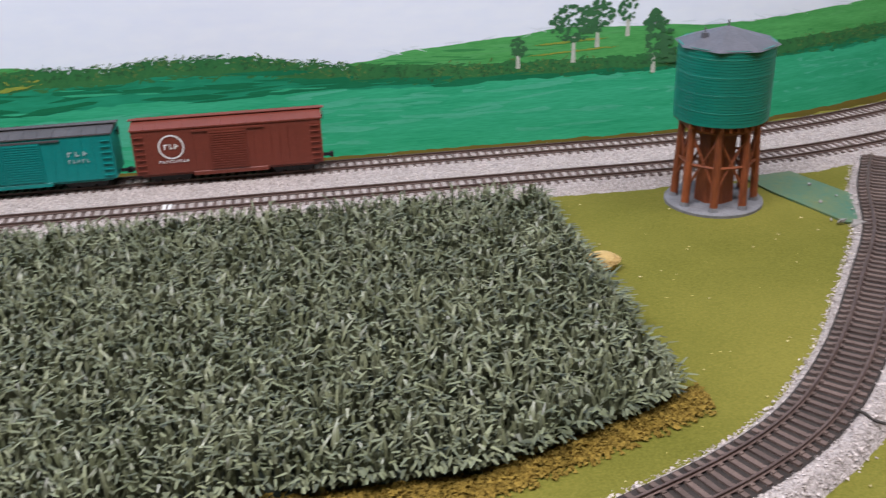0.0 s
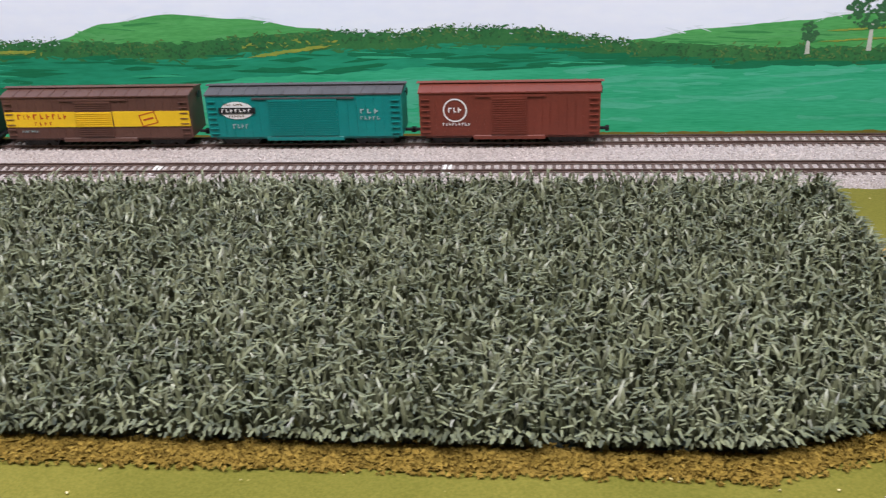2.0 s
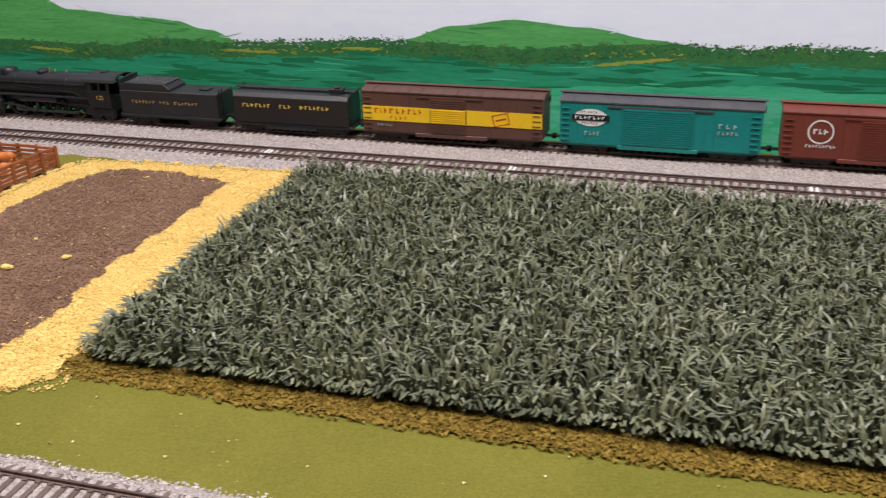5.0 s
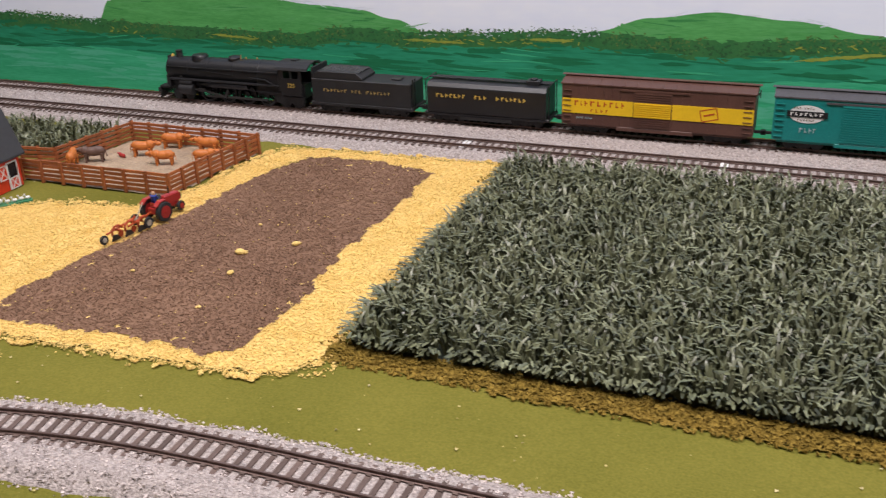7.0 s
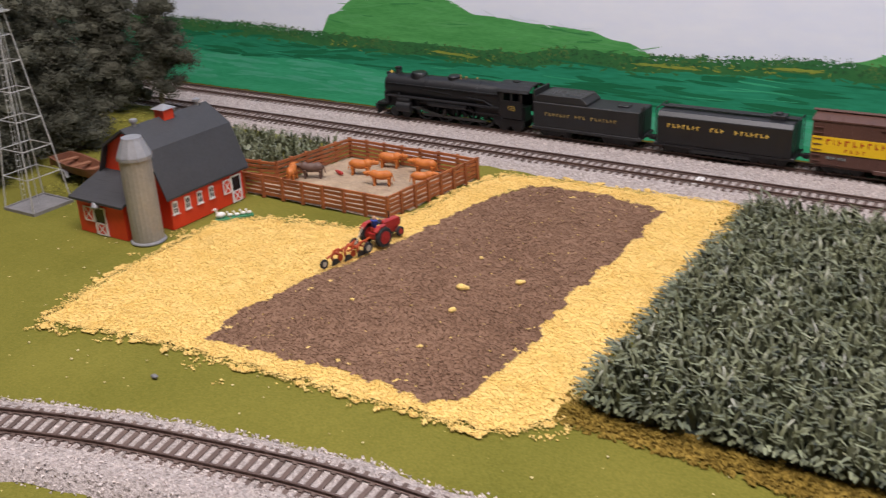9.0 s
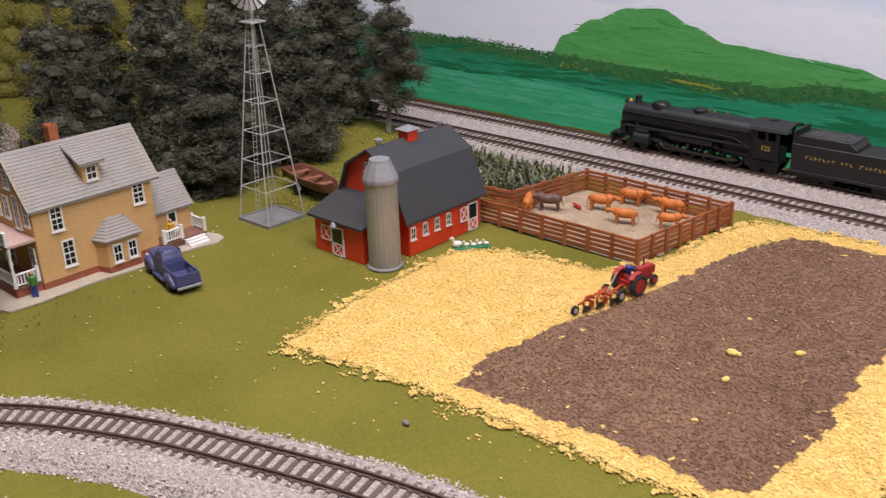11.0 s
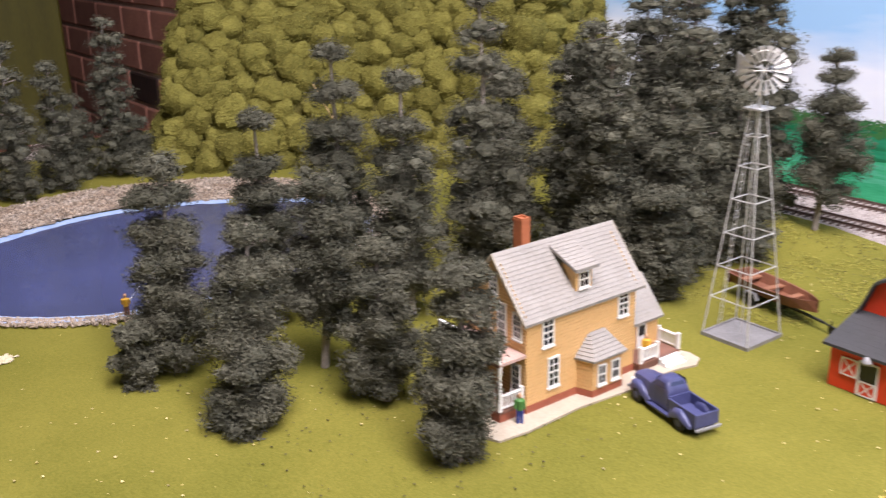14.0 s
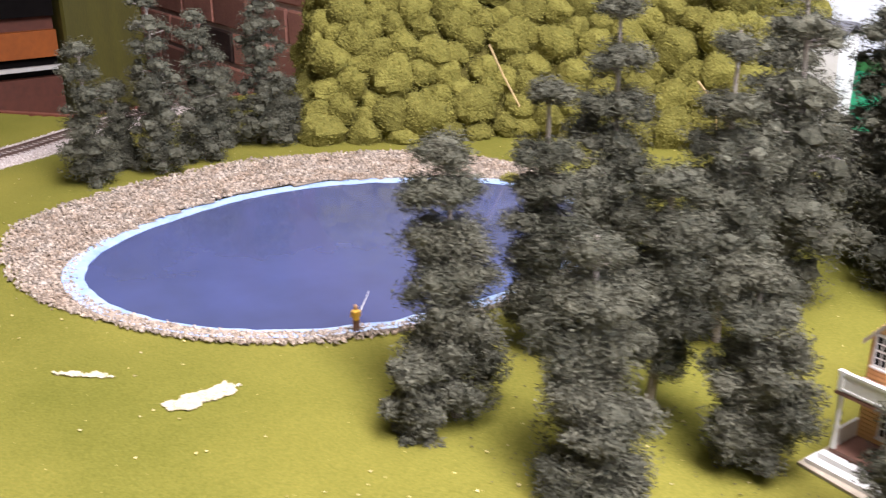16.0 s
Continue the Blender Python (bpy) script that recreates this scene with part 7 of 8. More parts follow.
for s in (-1, 1):
    part("side_window", M().add([(7.2, s * 7.9, 16.6), (-2.6, s * 7.6, 16.6), (-1.8, s * 6.95, 19.9), (5.0, s * 7.05, 19.9)], [(0, 1, 2, 3)]), TRUCK_GLASS, cab_ob)
    part("front_fender", loft([(27, 1.2, 4, 8, 0.7), (25, 2.6, 5.2, 11.2, 0.75), (20, 2.8, 7.4, 12.2, 0.75), (14.5, 2.5, 5.4, 10, 0.75), (9, 1.8, 3, 6, 0.7)]), TRUCK_BLUE, pick, "", True, at=mmpose(0, s * 7.2, 0))
    part("rear_fender", loft([(-9, 1.4, 4, 7, 0.7), (-13, 2.4, 5.6, 11, 0.75), (-18, 2.5, 7.4, 12, 0.75), (-23, 2.2, 5.4, 9, 0.7), (-26, 1.2, 4, 6, 0.7)]), TRUCK_BLUE, pick, "", True, at=mmpose(0, s * 8.2, 0))
    part("running_board", M().box(-10, 10, s * 8.6 - 1.4, s * 8.6 + 1.4, 3.4, 4.4), TRUCK_BLUE, pick)
    part("headlight", M().ball((27.0, s * 6.2, 10), 0.9, 1.3, 1.3, 10, 6), WHITE, pick, "round pale headlight")
    part("bed_side", M().box(-28, -6, s * 7.4 - 0.5, s * 7.4 + 0.5, 5, 13.4), TRUCK_BLUE, pick, "", False, 0.25)
    for x in (19.5, -17.5):
        w = part("wheel", M().cyl((x, s * 8.7 - 1.3, 4.4), (x, s * 8.7 + 1.3, 4.4), 4.4, 4.4, 20), TYRE, pick, "black tyre", False, 0.4)
        part("hubcap", M().cyl((x, s * 8.7 - 1.55, 4.4), (x, s * 8.7 + 1.55, 4.4), 2.0, 2.0, 14), TRUCK_BLUE, w)
part("bed_floor", M().box(-28, -6, -7, 7, 6.2, 7.2), TRUCK_BLUE, pick)
part("bed_front", M().box(-6.8, -6, -7.2, 7.2, 6, 14), TRUCK_BLUE, pick)
part("tailgate", M().box(-28.8, -28, -7.8, 7.8, 5.4, 13.2), TRUCK_BLUE, pick, "", False, 0.2)
part("bumper", M().box(-30.6, -29.4, -8.4, 8.4, 3.8, 5.6).box(29.6, 30.8, -8, 8, 4, 5.8), SILO_CAP, pick, "pale chrome bumper", False, 0.3)
part("grille", M().box(28.6, 29.5, -3.6, 3.6, 5.6, 9.6), SILO_CAP, pick)

# ---- rowing boat on its trailer ----
boat = thing("boat_trailer", -990, 461, 1.5, -12, "brown open boat resting on a small trailer", "boat trailer")
hull = M()
secs = [(-35, 9.5), (-20, 11), (0, 11), (18, 8.5), (28, 4.5), (34, 0.8)]
vs, fs = [], []
for x, w in secs:
    rise = 1.6 * (max(0, x) / 34) ** 2
    vs += [(x, -w, 14 + rise), (x, -w * 0.75, 7 + rise), (x, 0, 5.5 + rise * 1.5), (x, w * 0.75, 7 + rise), (x, w, 14 + rise), (x, w * 0.86, 14 + rise), (x, w * 0.6, 8.4 + rise), (x, 0, 7 + rise * 1.5), (x, -w * 0.6, 8.4 + rise), (x, -w * 0.86, 14 + rise)]
for s in range(len(secs) - 1):
    fs += [(s * 10 + i, s * 10 + (i + 1) % 10, (s + 1) * 10 + (i + 1) % 10, (s + 1) * 10 + i) for i in range(10)]
fs += [tuple(range(10)), tuple(range(50, 60))[::-1]]
part("hull", hull.add(vs, fs), BOAT, boat, "worn brown hull")
for x, w in ((-24, 8.4), (-4, 9), (14, 7.2)):
    part("thwart", M().box(x - 2.2, x + 2.2, -w, w, 11, 12), BOAT_IN, boat, "pale brown seat board")
part("transom", M().box(-36, -34.6, -9, 9, 6.5, 14), BOAT, boat)
part("chassis", M().box(-30, 40, -0.8, 0.8, 3.4, 4.6).box(-12, -10, -9, 9, 3.2, 5.6).box(10, 12, -6, 6, 3.4, 6).cyl((38, 0, 4), (50, 0, 3.2), 0.7, 0.7, 6), BLACK_FLAT, boat)
for s in (-1, 1):
    part("wheel", M().cyl((-11, s * 10 - 1, 3.4), (-11, s * 10 + 1, 3.4), 4.8, 4.8, 18), TYRE, boat, "black trailer tyre", False, 0.3)
    part("mudguard", M().prism([(-17, 4), (-15, 8.2), (-7, 8.2), (-5, 4), (-5.8, 4), (-7.6, 7.4), (-14.4, 7.4), (-16.2, 4)], "y", s * 10.5 - 1.4, s * 10.5 + 1.4), SILO_CAP, boat, "pale grey mudguard")
part("jockey_wheel", M().cyl((46, -0.4, 1.2), (46, 0.4, 1.2), 2.4, 2.4, 12).cyl((46, 0, 1), (46, 0, 7), 0.4, 0.4, 6), BLACK_FLAT, boat)
boat.matrix_basis = boat.matrix_basis @ Matrix.Scale(1.14, 4)
pick.matrix_basis = pick.matrix_basis @ Matrix.Scale(1.05, 4)

# ---- model trees: a pale trunk and flat clumps of dark foliage ----
def bulge(d, k, amp=1.0):
    """Knobbly swelling of clump k in direction d."""
    return 1 + amp * (0.13 * np.sin(4 * d[:, 0] + 1.7 * k) + 0.13 * np.sin(5 * d[:, 1] + 2.9 * k) + 0.12 * np.sin(6 * d[:, 2] + 4 * d[:, 0] + 4.3 * k) + 0.09 * np.sin(11 * d[:, 0] + 9 * d[:, 1] + k) + 0.06 * np.sin(17 * d[:, 1] + 15 * d[:, 2] + 3 * k))


def tufts(r, centers, count, size, slim=0.36, spread=0.3, amp=1.0):
    """Slim pointed flakes on the skin of lumpy clumps given as (x, y, z, radius, half height)."""
    c = np.array(centers)
    wgt = c[:, 3] * (c[:, 3] + c[:, 4])
    idx = r.choice(len(c), count, p=wgt / wgt.sum())
    d = r.normal(size=(count, 3))
    d /= np.linalg.norm(d, axis=1)[:, None]
    rad = (1.1 - spread * r.random(count) ** 1.3) * bulge(d, idx, amp)
    p = c[idx, :3] + d * np.stack([c[idx, 3] * rad, c[idx, 3] * rad, c[idx, 4] * rad], axis=1)
    nrm = d + 0.8 * r.normal(size=(count, 3)) + np.array((0, 0, 0.3))
    nrm /= np.linalg.norm(nrm, axis=1)[:, None]
    a = np.cross(nrm, r.normal(size=(count, 3)) * np.array((0.6, 0.6, 1.4)))
    a /= np.linalg.norm(a, axis=1)[:, None]
    b = np.cross(nrm, a)
    s = (size * (0.5 + 0.9 * r.random(count)))[:, None]
    v = np.stack([p - a * s, p + a * s * 0.5 + b * s * slim, p + a * s - b * s * slim], axis=1).reshape(-1, 3)
    f = np.arange(count * 3).reshape(-1, 3)
    return v, f.tolist()


def lumpy(clumps, share, n=9, k=7, amp=1.0):
    """One skin of knobbly balls inside the clumps."""
    m = M()
    for i, (x, y, z, rr, hh) in enumerate(clumps):
        q = M().ball((0, 0, 0), 1, 1, 1, n, k)
        d = np.array([tuple(p) for p in q.v])
        d /= np.maximum(1e-6, np.linalg.norm(d, axis=1))[:, None]
        g = (bulge(d, i, amp) * share)[:, None] * d * np.array((rr, rr, hh)) + np.array((x, y, z))
        base = len(m.v)
        m.v.extend(map(tuple, g.tolist()))
        m.f.extend(tuple(j + base for j in f) for f in q.f)
    return m


def pads(r, h, w, top, low):
    """Foliage pads from the ground up as (height, radius): close below, parted near the top."""
    out, z = [], h * low
    while z < h * 0.93:
        u = z / h
        out.append((z, w * (1 - (1 - top) * u ** 1.3) * r.uniform(0.8, 1.16)))
        z += r.uniform(14, 19) * (1 + 0.45 * max(0.0, u - 0.5))
    out.append((h - 5, w * top * 0.85))
    return out


def tree(x, y, h, w, seed, tiers=None, lean=(0, 0), z=0.0, leaves=4200, top=0.5, low=0.1, label="dark grey-green model tree with layered foliage"):
    r = np.random.default_rng(seed)
    t = thing("tree", x, y, z, 0, label, "tree", "model trees")
    bend = r.normal(size=2) * h * 0.012
    tiers = sorted(tiers or pads(r, h, w, top, low))

    def axis(q):
        u = q / h
        return (lean[0] * u + bend[0] * math.sin(3 * u), lean[1] * u + bend[1] * math.sin(2.4 * u))
    m = M()
    zs = np.linspace(0, h - 2, 8)
    for i in range(7):
        m.cyl((*axis(zs[i]), zs[i] - 1.0), (*axis(zs[i + 1]), zs[i + 1]), 2.5 * (1 - i / 9) + 0.3, 2.5 * (1 - (i + 1) / 9) + 0.3, 8)
    trunk = part("trunk", m, BARK, t, "pale grey-brown trunk", True)
    built = []
    for k, (q, rad) in enumerate(tiers):
        cx, cy = axis(q)
        clumps, limbs = [], M()
        below = q - tiers[k - 1][0] if k else q
        above = tiers[k + 1][0] - q if k + 1 < len(tiers) else 14
        room = 0.5 * (below + above)
        dense = q < 0.58 * h
        deep = min(rad * 0.5, room * (0.66 if dense else 0.52))
        count = int(r.integers(8, 12)) if rad > 20 else int(r.integers(6, 9))
        a0 = r.uniform(0, 6.28)
        ox, oy = r.normal(size=2) * 0.08 * rad
        for j in range(count):
            a = a0 + 6.28318 * j / count + r.uniform(-0.4, 0.4)
            rr = rad * r.uniform(0.3, 0.46)
            d = max(0.0, rad * r.uniform(0.72, 1.16) - rr)
            zz = q + r.uniform(-0.8, 0.5) * deep * (1.3 if dense else 0.7)
            px, py = cx + ox + d * math.cos(a), cy + oy + d * math.sin(a)
            clumps.append((px, py, zz, rr, min(rr * r.uniform(0.6, 0.9), deep)))
            limbs.cyl((cx, cy, zz - 5), (px, py, zz), 0.8, 0.35, 5)
        clumps.append((cx, cy, q + 0.2 * deep, rad * 0.62, deep * (1.15 if dense else 0.9)))
        if dense and k:
            clumps.append((cx, cy, q - 0.5 * below, rad * 0.5, 0.42 * below))
        built.append(clumps)
        part("branch_whorl", limbs, BARK, trunk)
    weight = [sum(c[3] * (c[3] + c[4]) for c in cl) for cl in built]
    for cl, wt in zip(built, weight):
        v, f = tufts(r, cl, int(leaves * wt / sum(weight)), 1.4 if leaves > 33000 or leaves == 18000 else 1.9, 0.27, 0.5)
        core = lumpy(cl, 0.5, 7, 5)
        n = len(v)
        part("foliage_pad", (np.concatenate([v, np.array(core.v)]), f + [tuple(i + n for i in q) for q in core.f]), LEAF, t, "dark grey-green foliage")
    return t


# trees with pads of their own: x, y, height, lean of the tip, pads (height, radius)
PADDED = [
    (-972, 156, 106, (-11, 15), [(98, 16), (82, 20), (62, 22), (42, 23), (24, 23), (11, 15)]),
    (-1054, 166, 96, (-20, 12), [(88, 17), (70, 21), (50, 23), (30, 24), (14, 19)]),
    (-1118, 160, 128, (-4, 6), [(120, 19), (100, 24), (78, 27), (57, 27), (39, 21)]),
    (-1092, 95, 112, (-20, 18), [(103, 17), (84, 24), (64, 28), (44, 29), (22, 29)]),
    (-1175, 83, 136, (-31, 15), [(130, 17), (110, 23), (89, 25), (68, 27), (46, 29), (25, 28)]),
    (-1210, 167, 156, (0, 0), [(149, 15), (115, 18), (95, 24), (72, 26), (48, 27), (26, 26)]),
    (-1243, 250, 192, (0, 0), [(183, 18), (154, 23), (124, 26), (100, 30), (78, 32), (54, 34), (30, 32)]),
    (-1155, 256, 180, (-6, 4), [(171, 16), (139, 21), (118, 26), (96, 30), (72, 31), (48, 30), (26, 28)]),
    (-1172, 330, 224, (-24, 24), [(216, 16), (194, 23), (168, 27), (132, 31), (108, 36), (84, 38), (60, 40), (36, 38), (16, 32)]),
    (-1063, 620, 158, (0, 8), [(149, 15), (134, 17), (112, 24), (91, 29), (67, 31), (44, 27)]),
]
for i, (x, y, h, tip, rows) in enumerate(PADDED):
    tree(x, y, h, 0, 100 + i, rows, tip, bump_height(x, y) - 0.5, 46000 if i < 6 else 36000, label="tall dark grey-green model tree with parted foliage pads" if h > 120 else "low dark grey-green model tree with clumped foliage")
TREES = [
    # x, y, height, radius, radius at the tip
    (-1078, 86, 40, 19, 0.8), (-1171, 55, 40, 17, 0.8), (-1100, 405, 182, 38, 0.5), (-1150, 430, 195, 44, 0.5), (-1085, 452, 150, 40, 0.55),
    (-1095, 490, 190, 42, 0.5), (-1140, 540, 205, 46, 0.5), (-1078, 525, 135, 38, 0.6), (-1124, 612, 212, 44, 0.45), (-1198, 545, 210, 44, 0.45),
    (-1165, 640, 215, 46, 0.45), (-1240, 630, 190, 46, 0.5), (-1062, 415, 84, 28, 0.7), (-1190, 460, 170, 42, 0.6), (-1245, 420, 150, 40, 0.6),
    (-1684, 58, 124, 31, 0.72), (-1681, 118, 168, 33, 0.58), (-1704, 170, 140, 30, 0.58), (-1722, 238, 180, 33, 0.55), (-1722, 262, 66, 24, 0.8),
    (-1716, 92, 84, 22, 0.6), (-1742, 200, 96, 26, 0.6),
]
for i, (x, y, h, w, tp_) in enumerate(TREES):
    tree(x, y, h, w, 140 + i, None, (0, 0), bump_height(x, y) - 0.5, (10000 if h < 60 else 30000) if x > -1500 else 18000, tp_, label="tall dark grey-green model tree with layered foliage" if h > 120 else "low dark grey-green model tree with clumped foliage")

# fallen leaf crumbs below the trees
def where_litter(r):
    x, y = r.uniform(-1230, -930), r.uniform(60, 260)
    return (x, y, 0.5)


o = part("leaf_litter", grains(460, where_litter, 0.8, 0.5, 71), DARK_FLECK)
tagged(o, "dark leaf crumbs scattered under the trees", "leaf litter", kind="stuff")

# ---- shrub-covered hillside behind the pond ----
BASE_LINE = [(-1765, 240), (-1702, 276), (-1638, 368), (-1590, 470), (-1500, 545), (-1405, 600), (-1400, 650), (-1425, 710), (-1455, 770), (-1470, 812)]


def hill_height(x, y):
    best = 1e9
    for (xa, ya), (xb, yb) in zip(BASE_LINE, BASE_LINE[1:]):
        dx, dy = xb - xa, yb - ya
        L2 = dx * dx + dy * dy
        t = max(0, min(1, ((x - xa) * dx + (y - ya) * dy) / L2))
        px, py = xa + t * dx, ya + t * dy
        side = dx * (y - py) - dy * (x - px)
        d = math.hypot(x - px, y - py)
        if d < abs(best):
            best = d if side > 0 else -d
    if best < 0:
        return -6.0
    u = min(1.0, best / (230 - 140 * max(0.0, min(1.0, (y - 600) / 100))))
    # the west flank falls away steeply towards the table's end
    d = ((x + 1700) * 0.45 + (y - 283) * 0.89)
    w = max(0.0, min(1.0, d / 75))
    return min(215 * (1 - (1 - u) ** 1.9), 215 * (1 - (1 - w) ** 2)) - (3 if d > 0 else 6)


hill = part("hillside", sheet(-2060, -1330, 240, 811, 16, hill_height, lambda x, y: hill_height(x, y) > -5 and x > -1945), HILL_SHADE, smooth=True)
tagged(hill, "steep hillside under the olive shrubs", "hill", kind="structure")
r = np.random.default_rng(81)
spots = []
tries = 0
while len(spots) < 620 and tries < 60000:
    tries += 1
    x, y = r.uniform(-1935, -1345), r.uniform(250, 800)
    z = hill_height(x, y)
    if z < -2:
        continue
    rad = r.uniform(15, 27)
    if all((x - a) ** 2 + (y - b) ** 2 + (z - c) ** 2 > (0.58 * (rad + d)) ** 2 for a, b, c, d in spots):
        spots.append((x, y, z, rad))
clumps = [(x, y, z + 0.3 * rad, rad, rad * r.uniform(0.85, 1.02)) for x, y, z, rad in spots]
o = part("shrub_cores", lumpy(clumps, 0.93, 16, 11, 0.6), SHRUB_SHADE_CORE, smooth=True)
tagged(o, "rounded olive green shrubs covering the hillside", "shrubs", kind="stuff")
o = part("shrub_foliage", tufts(np.random.default_rng(82), clumps, 270000, 1.15, 0.5, 0.19, 0.6), SHRUB)
tagged(o, "olive green foliage flakes on the hillside shrubs", "shrubs", kind="stuff")
STICK = surface("dead_stick_mat", (0.55, 0.4, 0.2), (0.4, 0.28, 0.13), 0.8)
for k, (pts) in enumerate(([(-1606, 437, 95), (-1600, 452, 62), (-1590, 466, 30)], [(-1440, 560, 70), (-1430, 575, 48), (-1428, 580, 20)], [(-1330, 470, 62), (-1310, 485, 48), (-1300, 510, 40)])):
    o = part("dead_stick", M().tube(pts, 1.1, 6), STICK)
    tagged(o, "bare tan stick leaning in the shrubs", "stick")

# pale building behind the trees, at the foot of the backdrop
shed = thing("white_building", -1424, 694, 72, 8, "small white building with grey roof half hidden by trees", "building")
part("wall", M().box(-48, 48, -20, 20, -72, 36), WHITE, shed)
part("roof", M().prism([(-24, 34), (0, 46), (24, 34), (24, 37), (0, 49), (-24, 37)], "x", -52, 52), TOWER_ROOF, shed, "grey pitched roof")

# bits lying on the layout
CRACK = surface("dark_crack_mat", (0.03, 0.025, 0.02), (0.05, 0.04, 0.035), 0.9)
o = part("crack", M().tube([(263, 344, 5.6), (266, 340, 5.8), (267, 334, 5.8), (271, 331, 5.6)], 0.8, 5), CRACK)
tagged(o, "dark crack across the pale ballast", "crack", kind="structure")
o = part("stone", M().ball((-681, 256, 0.9), 2.4, 1.6, 1.3, 8, 6), CONCRETE)
tagged(o, "small grey stone lying on the grass", "stone")
o = part("splinter", M().tube([(-597, 223, 5), (-591, 224.4, 5.3), (-585, 225, 5)], 0.6, 5), STICK)
tagged(o, "tan wood splinter beside the rail", "splinter")
for x, y, rr in ((-1472, 352, 5), (-1474, 361, 6), (-1512, 282, 6), (-1467, 353, 4)):
    c = [(x, y, 3, rr, rr * 0.7), (x + rr, y - 1, 3, rr * 0.7, rr * 0.6)]
    v, f = tufts(np.random.default_rng(int(-x)), c, 500, 1.0, 0.4, 0.6)
    o = part("moss_tuft", (v, f), SHRUB)
    tagged(o, "olive moss tuft at the pond's stony edge", "moss", "moss tufts by the pond")

# ---- the hall beyond the table's west edge ----
MORTAR = surface("mortar_mat", (0.66, 0.5, 0.44), (0.54, 0.4, 0.35), 0.9, scale=20, fine=200, bump=0.4)
BRICK = surface("hall_brick_mat", (0.56, 0.26, 0.19), (0.42, 0.18, 0.14), 0.85, scale=20, fine=150, bump=0.4, each=0.3, depth=0.002)
OLIVE = surface("olive_panel_mat", (0.115, 0.105, 0.012), (0.08, 0.073, 0.009), 0.6, scale=4, fine=60, bump=0.1, stretch=(8, 8, 1))
ORANGE = surface("orange_board_mat", (0.42, 0.11, 0.012), (0.33, 0.085, 0.01), 0.6, scale=8, fine=80)
DARK_CAB = surface("dark_cabinet_mat", (0.01, 0.008, 0.008), (0.006, 0.005, 0.005), 0.9, scale=6, fine=60, spec=0.1)
MAROON = surface("maroon_board_mat", (0.16, 0.05, 0.03), (0.11, 0.035, 0.022), 0.6, scale=6, fine=60)
bw = thing("wall_brick", -4300, 850, -940, 0, "red and black brick wall of the hall", "wall")
bw["kind"] = "structure"
part("mortar", M().box(0, 1960, 8, 200, 0, 2300), MORTAR, bw)
col = thing("olive_post", -3160, 420, -940, 0, "olive green painted post beside the brick wall", "post")
part("post", M().box(-160, 0, 0, 185, 0, 2300), OLIVE, col, "", False, 6)
cab2 = thing("cabinet", -3190, 410, -940, 0, "dark open cabinet with an orange shelf board", "cabinet")
part("back", M().box(-330, -300, -1500, 0, 0, 2200), DARK_CAB, cab2)
part("hood", M().box(-300, 0, -1500, 0, 900, 2200), DARK_CAB, cab2, "black upper front")
part("inner_board", M().box(-60, -20, -1500, 0, 868, 900), MAROON, cab2, "dark red board above the shelf")
part("shelf", M().box(-300, 0, -1500, 0, 808, 868), ORANGE, cab2, "orange shelf board")
part("rail", M().box(-30, -22, -1500, 0, 700, 808), DARK_CAB, cab2)
part("lower_front", M().box(-20, 0, -1500, 0, 0, 762), MAROON, cab2, "maroon lower panel")
for y in (-1250, -800, -330):
    part("divider", M().box(-30, 6, y - 110, y, 0, 800), DARK_CAB, cab2)
    part("door_panel", M().box(0, 8, y + 40, y + 150, 0, 725), MAROON, cab2, "raised maroon panel")
part("batten", M().box(8, 18, -1500, 0, 782, 791), WHITE, cab2, "thin white batten")
m = M()
rim = [(-2072, -420), (-2072, 14), (-1955, 114), (-1955, 812)]
for (xa, ya), (xb, yb) in zip(rim, rim[1:]):
    m.add([(xa, ya, -140), (xb, yb, -140), (xb, yb, 1), (xa, ya, 1), (xa - 9, ya + 3, -140), (xb - 9, yb + 3, -140), (xb - 9, yb + 3, 1), (xa - 9, ya + 3, 1)], [(3, 2, 1, 0), (4, 5, 6, 7), (0, 1, 5, 4), (2, 3, 7, 6), (1, 2, 6, 5), (0, 4, 7, 3)])
board = part("table_board", M().box(-1950, 895, -415, 895, -75, -60), MAROON)
tagged(board, "plywood board carrying the layout", "table board", kind="structure")
for x in (-1850, -900, 50, 850):
    for y in (-370, 850):
        leg = part("table_leg", M().box(x - 35, x + 35, y - 35, y + 35, -940, -75), MAROON, None, "", False, 4)
        tagged(leg, "square wooden leg of the layout table", "table leg", "table legs")
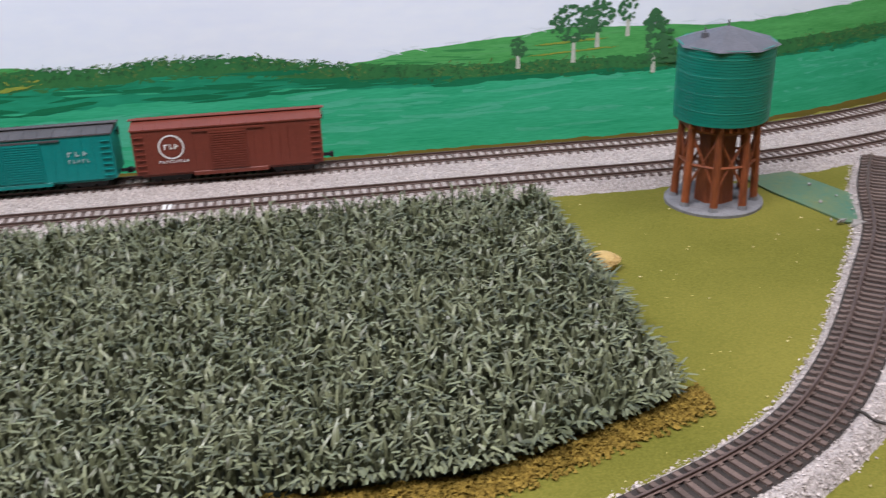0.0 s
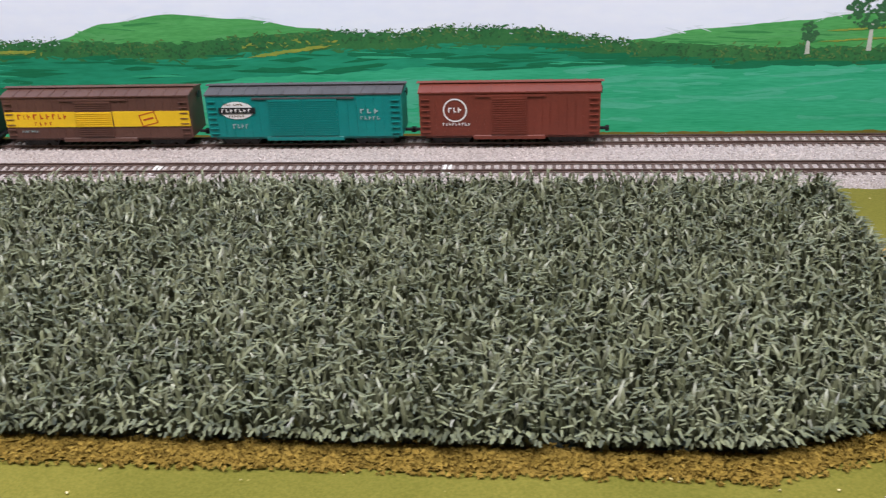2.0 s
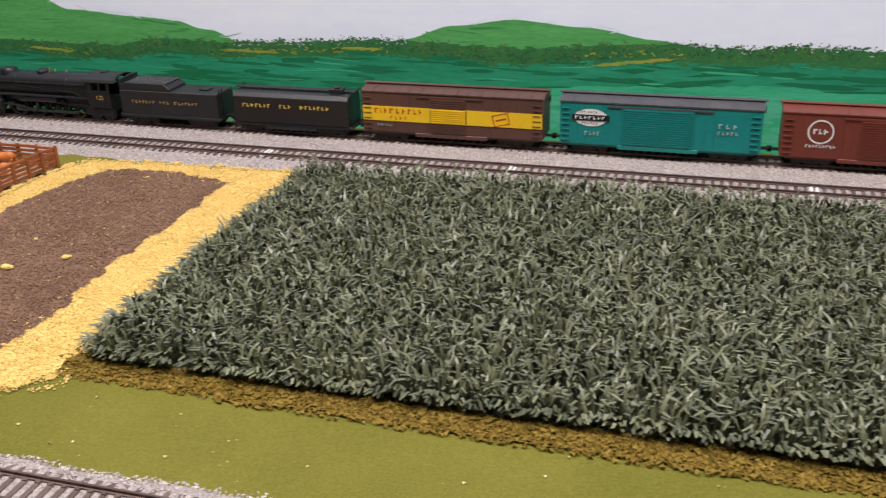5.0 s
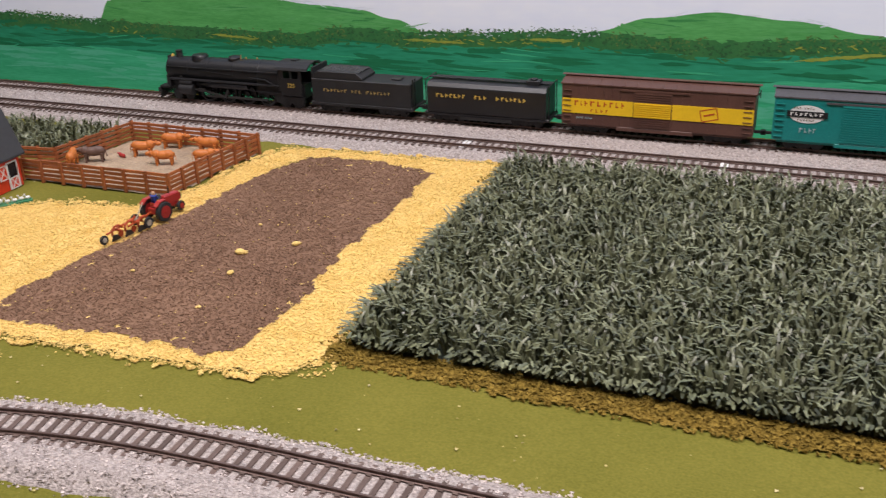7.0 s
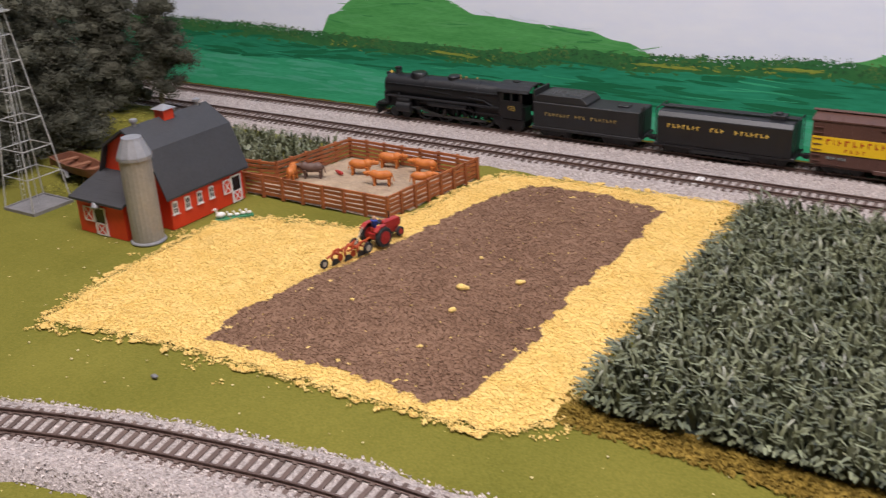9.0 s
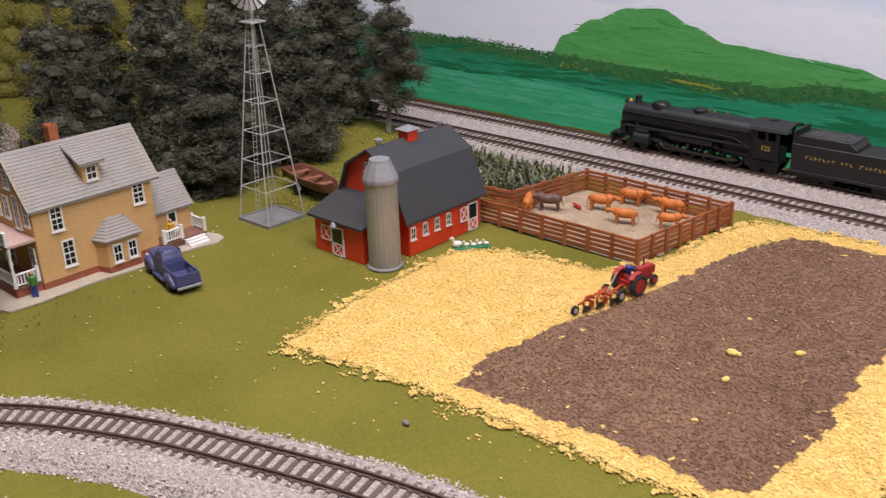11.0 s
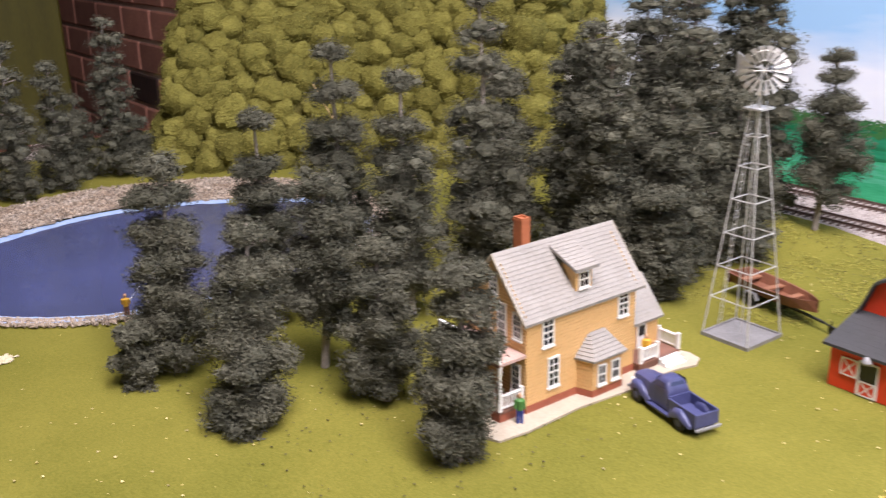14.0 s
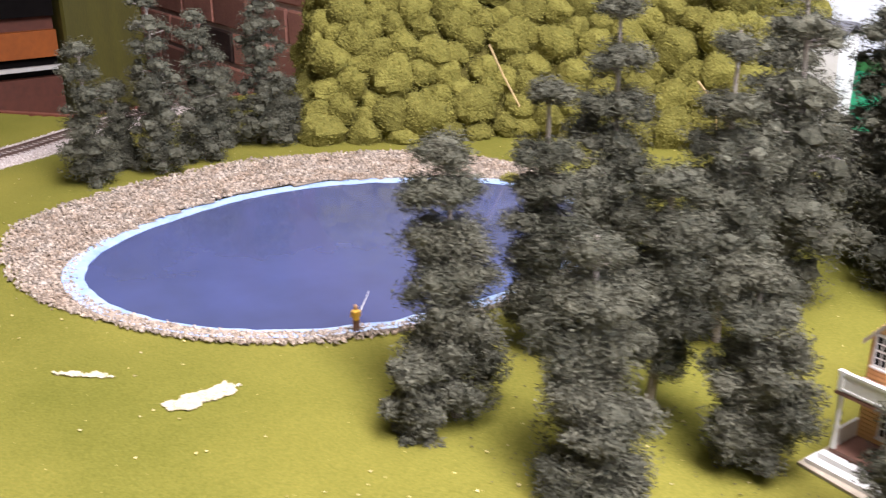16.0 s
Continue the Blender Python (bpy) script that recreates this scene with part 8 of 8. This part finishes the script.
m.add([(-2072, -430, -140), (900, -430, -140), (900, -421, -140), (-2072, -421, -140), (-2072, -430, 1), (900, -430, 1), (900, -421, 1), (-2072, -421, 1)], [(0, 1, 5, 4), (1, 2, 6, 5), (2, 3, 7, 6), (3, 0, 4, 7), (4, 5, 6, 7), (3, 2, 1, 0)])
edge = part("table_edge", m, MAROON)
tagged(edge, "maroon fascia board of the layout table", "fascia", kind="structure")

# ---- loose pieces of the structure: sleepers and bricks ----
for ob, side, spacing in SLEEPERS:
    gone, want = 0.0, 1.5
    prev = side[0][0]
    for p, s, d in side:
        step = (p - prev).length
        while gone + step >= want:
            at = prev.lerp(p, (want - gone) / step)
            want += spacing
            wx = ob.matrix_basis.translation.x * 1000 + at.x
            if -1320 < wx < 600 or wx < -1700:
                o = new("sleeper", tie_mesh)
                o.parent = ob
                o.matrix_basis = pose(at.x * MM, at.y * MM, 0, 0, 0, math.degrees(math.atan2(d.y, d.x)) - 90)
        gone += step
        prev = p
BRICK_DARK = surface("burnt_brick_mat", (0.06, 0.032, 0.028), (0.1, 0.05, 0.04), 0.8, scale=20, fine=150, bump=0.4, each=0.4, depth=0.002)
brick_mesh = mesh_of("brick", M().box(0, 205, 0, 14, 0, 80), BRICK, False, 4)
dark_brick_mesh = mesh_of("brick", M().box(0, 205, 0, 14, 0, 80), BRICK_DARK, False, 4)
for row in range(5, 16):
    for i in range(9):
        o = new("brick", dark_brick_mesh if (row * 7 + i * 5 + row * i) % 6 == 0 else brick_mesh)
        o.parent = bw
        o.matrix_basis = pose((217 * i + (108 if row % 2 else 0)) * MM, 0, (row * 92) * MM)

# single stones along the near shore of the pond
pond_bank = bpy.data.objects["pond_bank"]
kinds = []
for k in range(6):
    v, f = stones(1, lambda q: (0, 0, 0), 1.7, 300 + k)
    kinds.append(mesh_of("stone", (v, f), STONE))
r = np.random.default_rng(91)
k = 0
while k < 300:
    p = where_stone(r)
    if p is None or p[0] < -1400 or p[1] > 190:
        continue
    o = new("stone", kinds[k % 6])
    o.parent = pond_bank
    o.matrix_basis = pose(p[0] * MM, p[1] * MM, (p[2] + 0.5) * MM, r.uniform(0, 360), r.uniform(0, 360), r.uniform(0, 360))
    k += 1
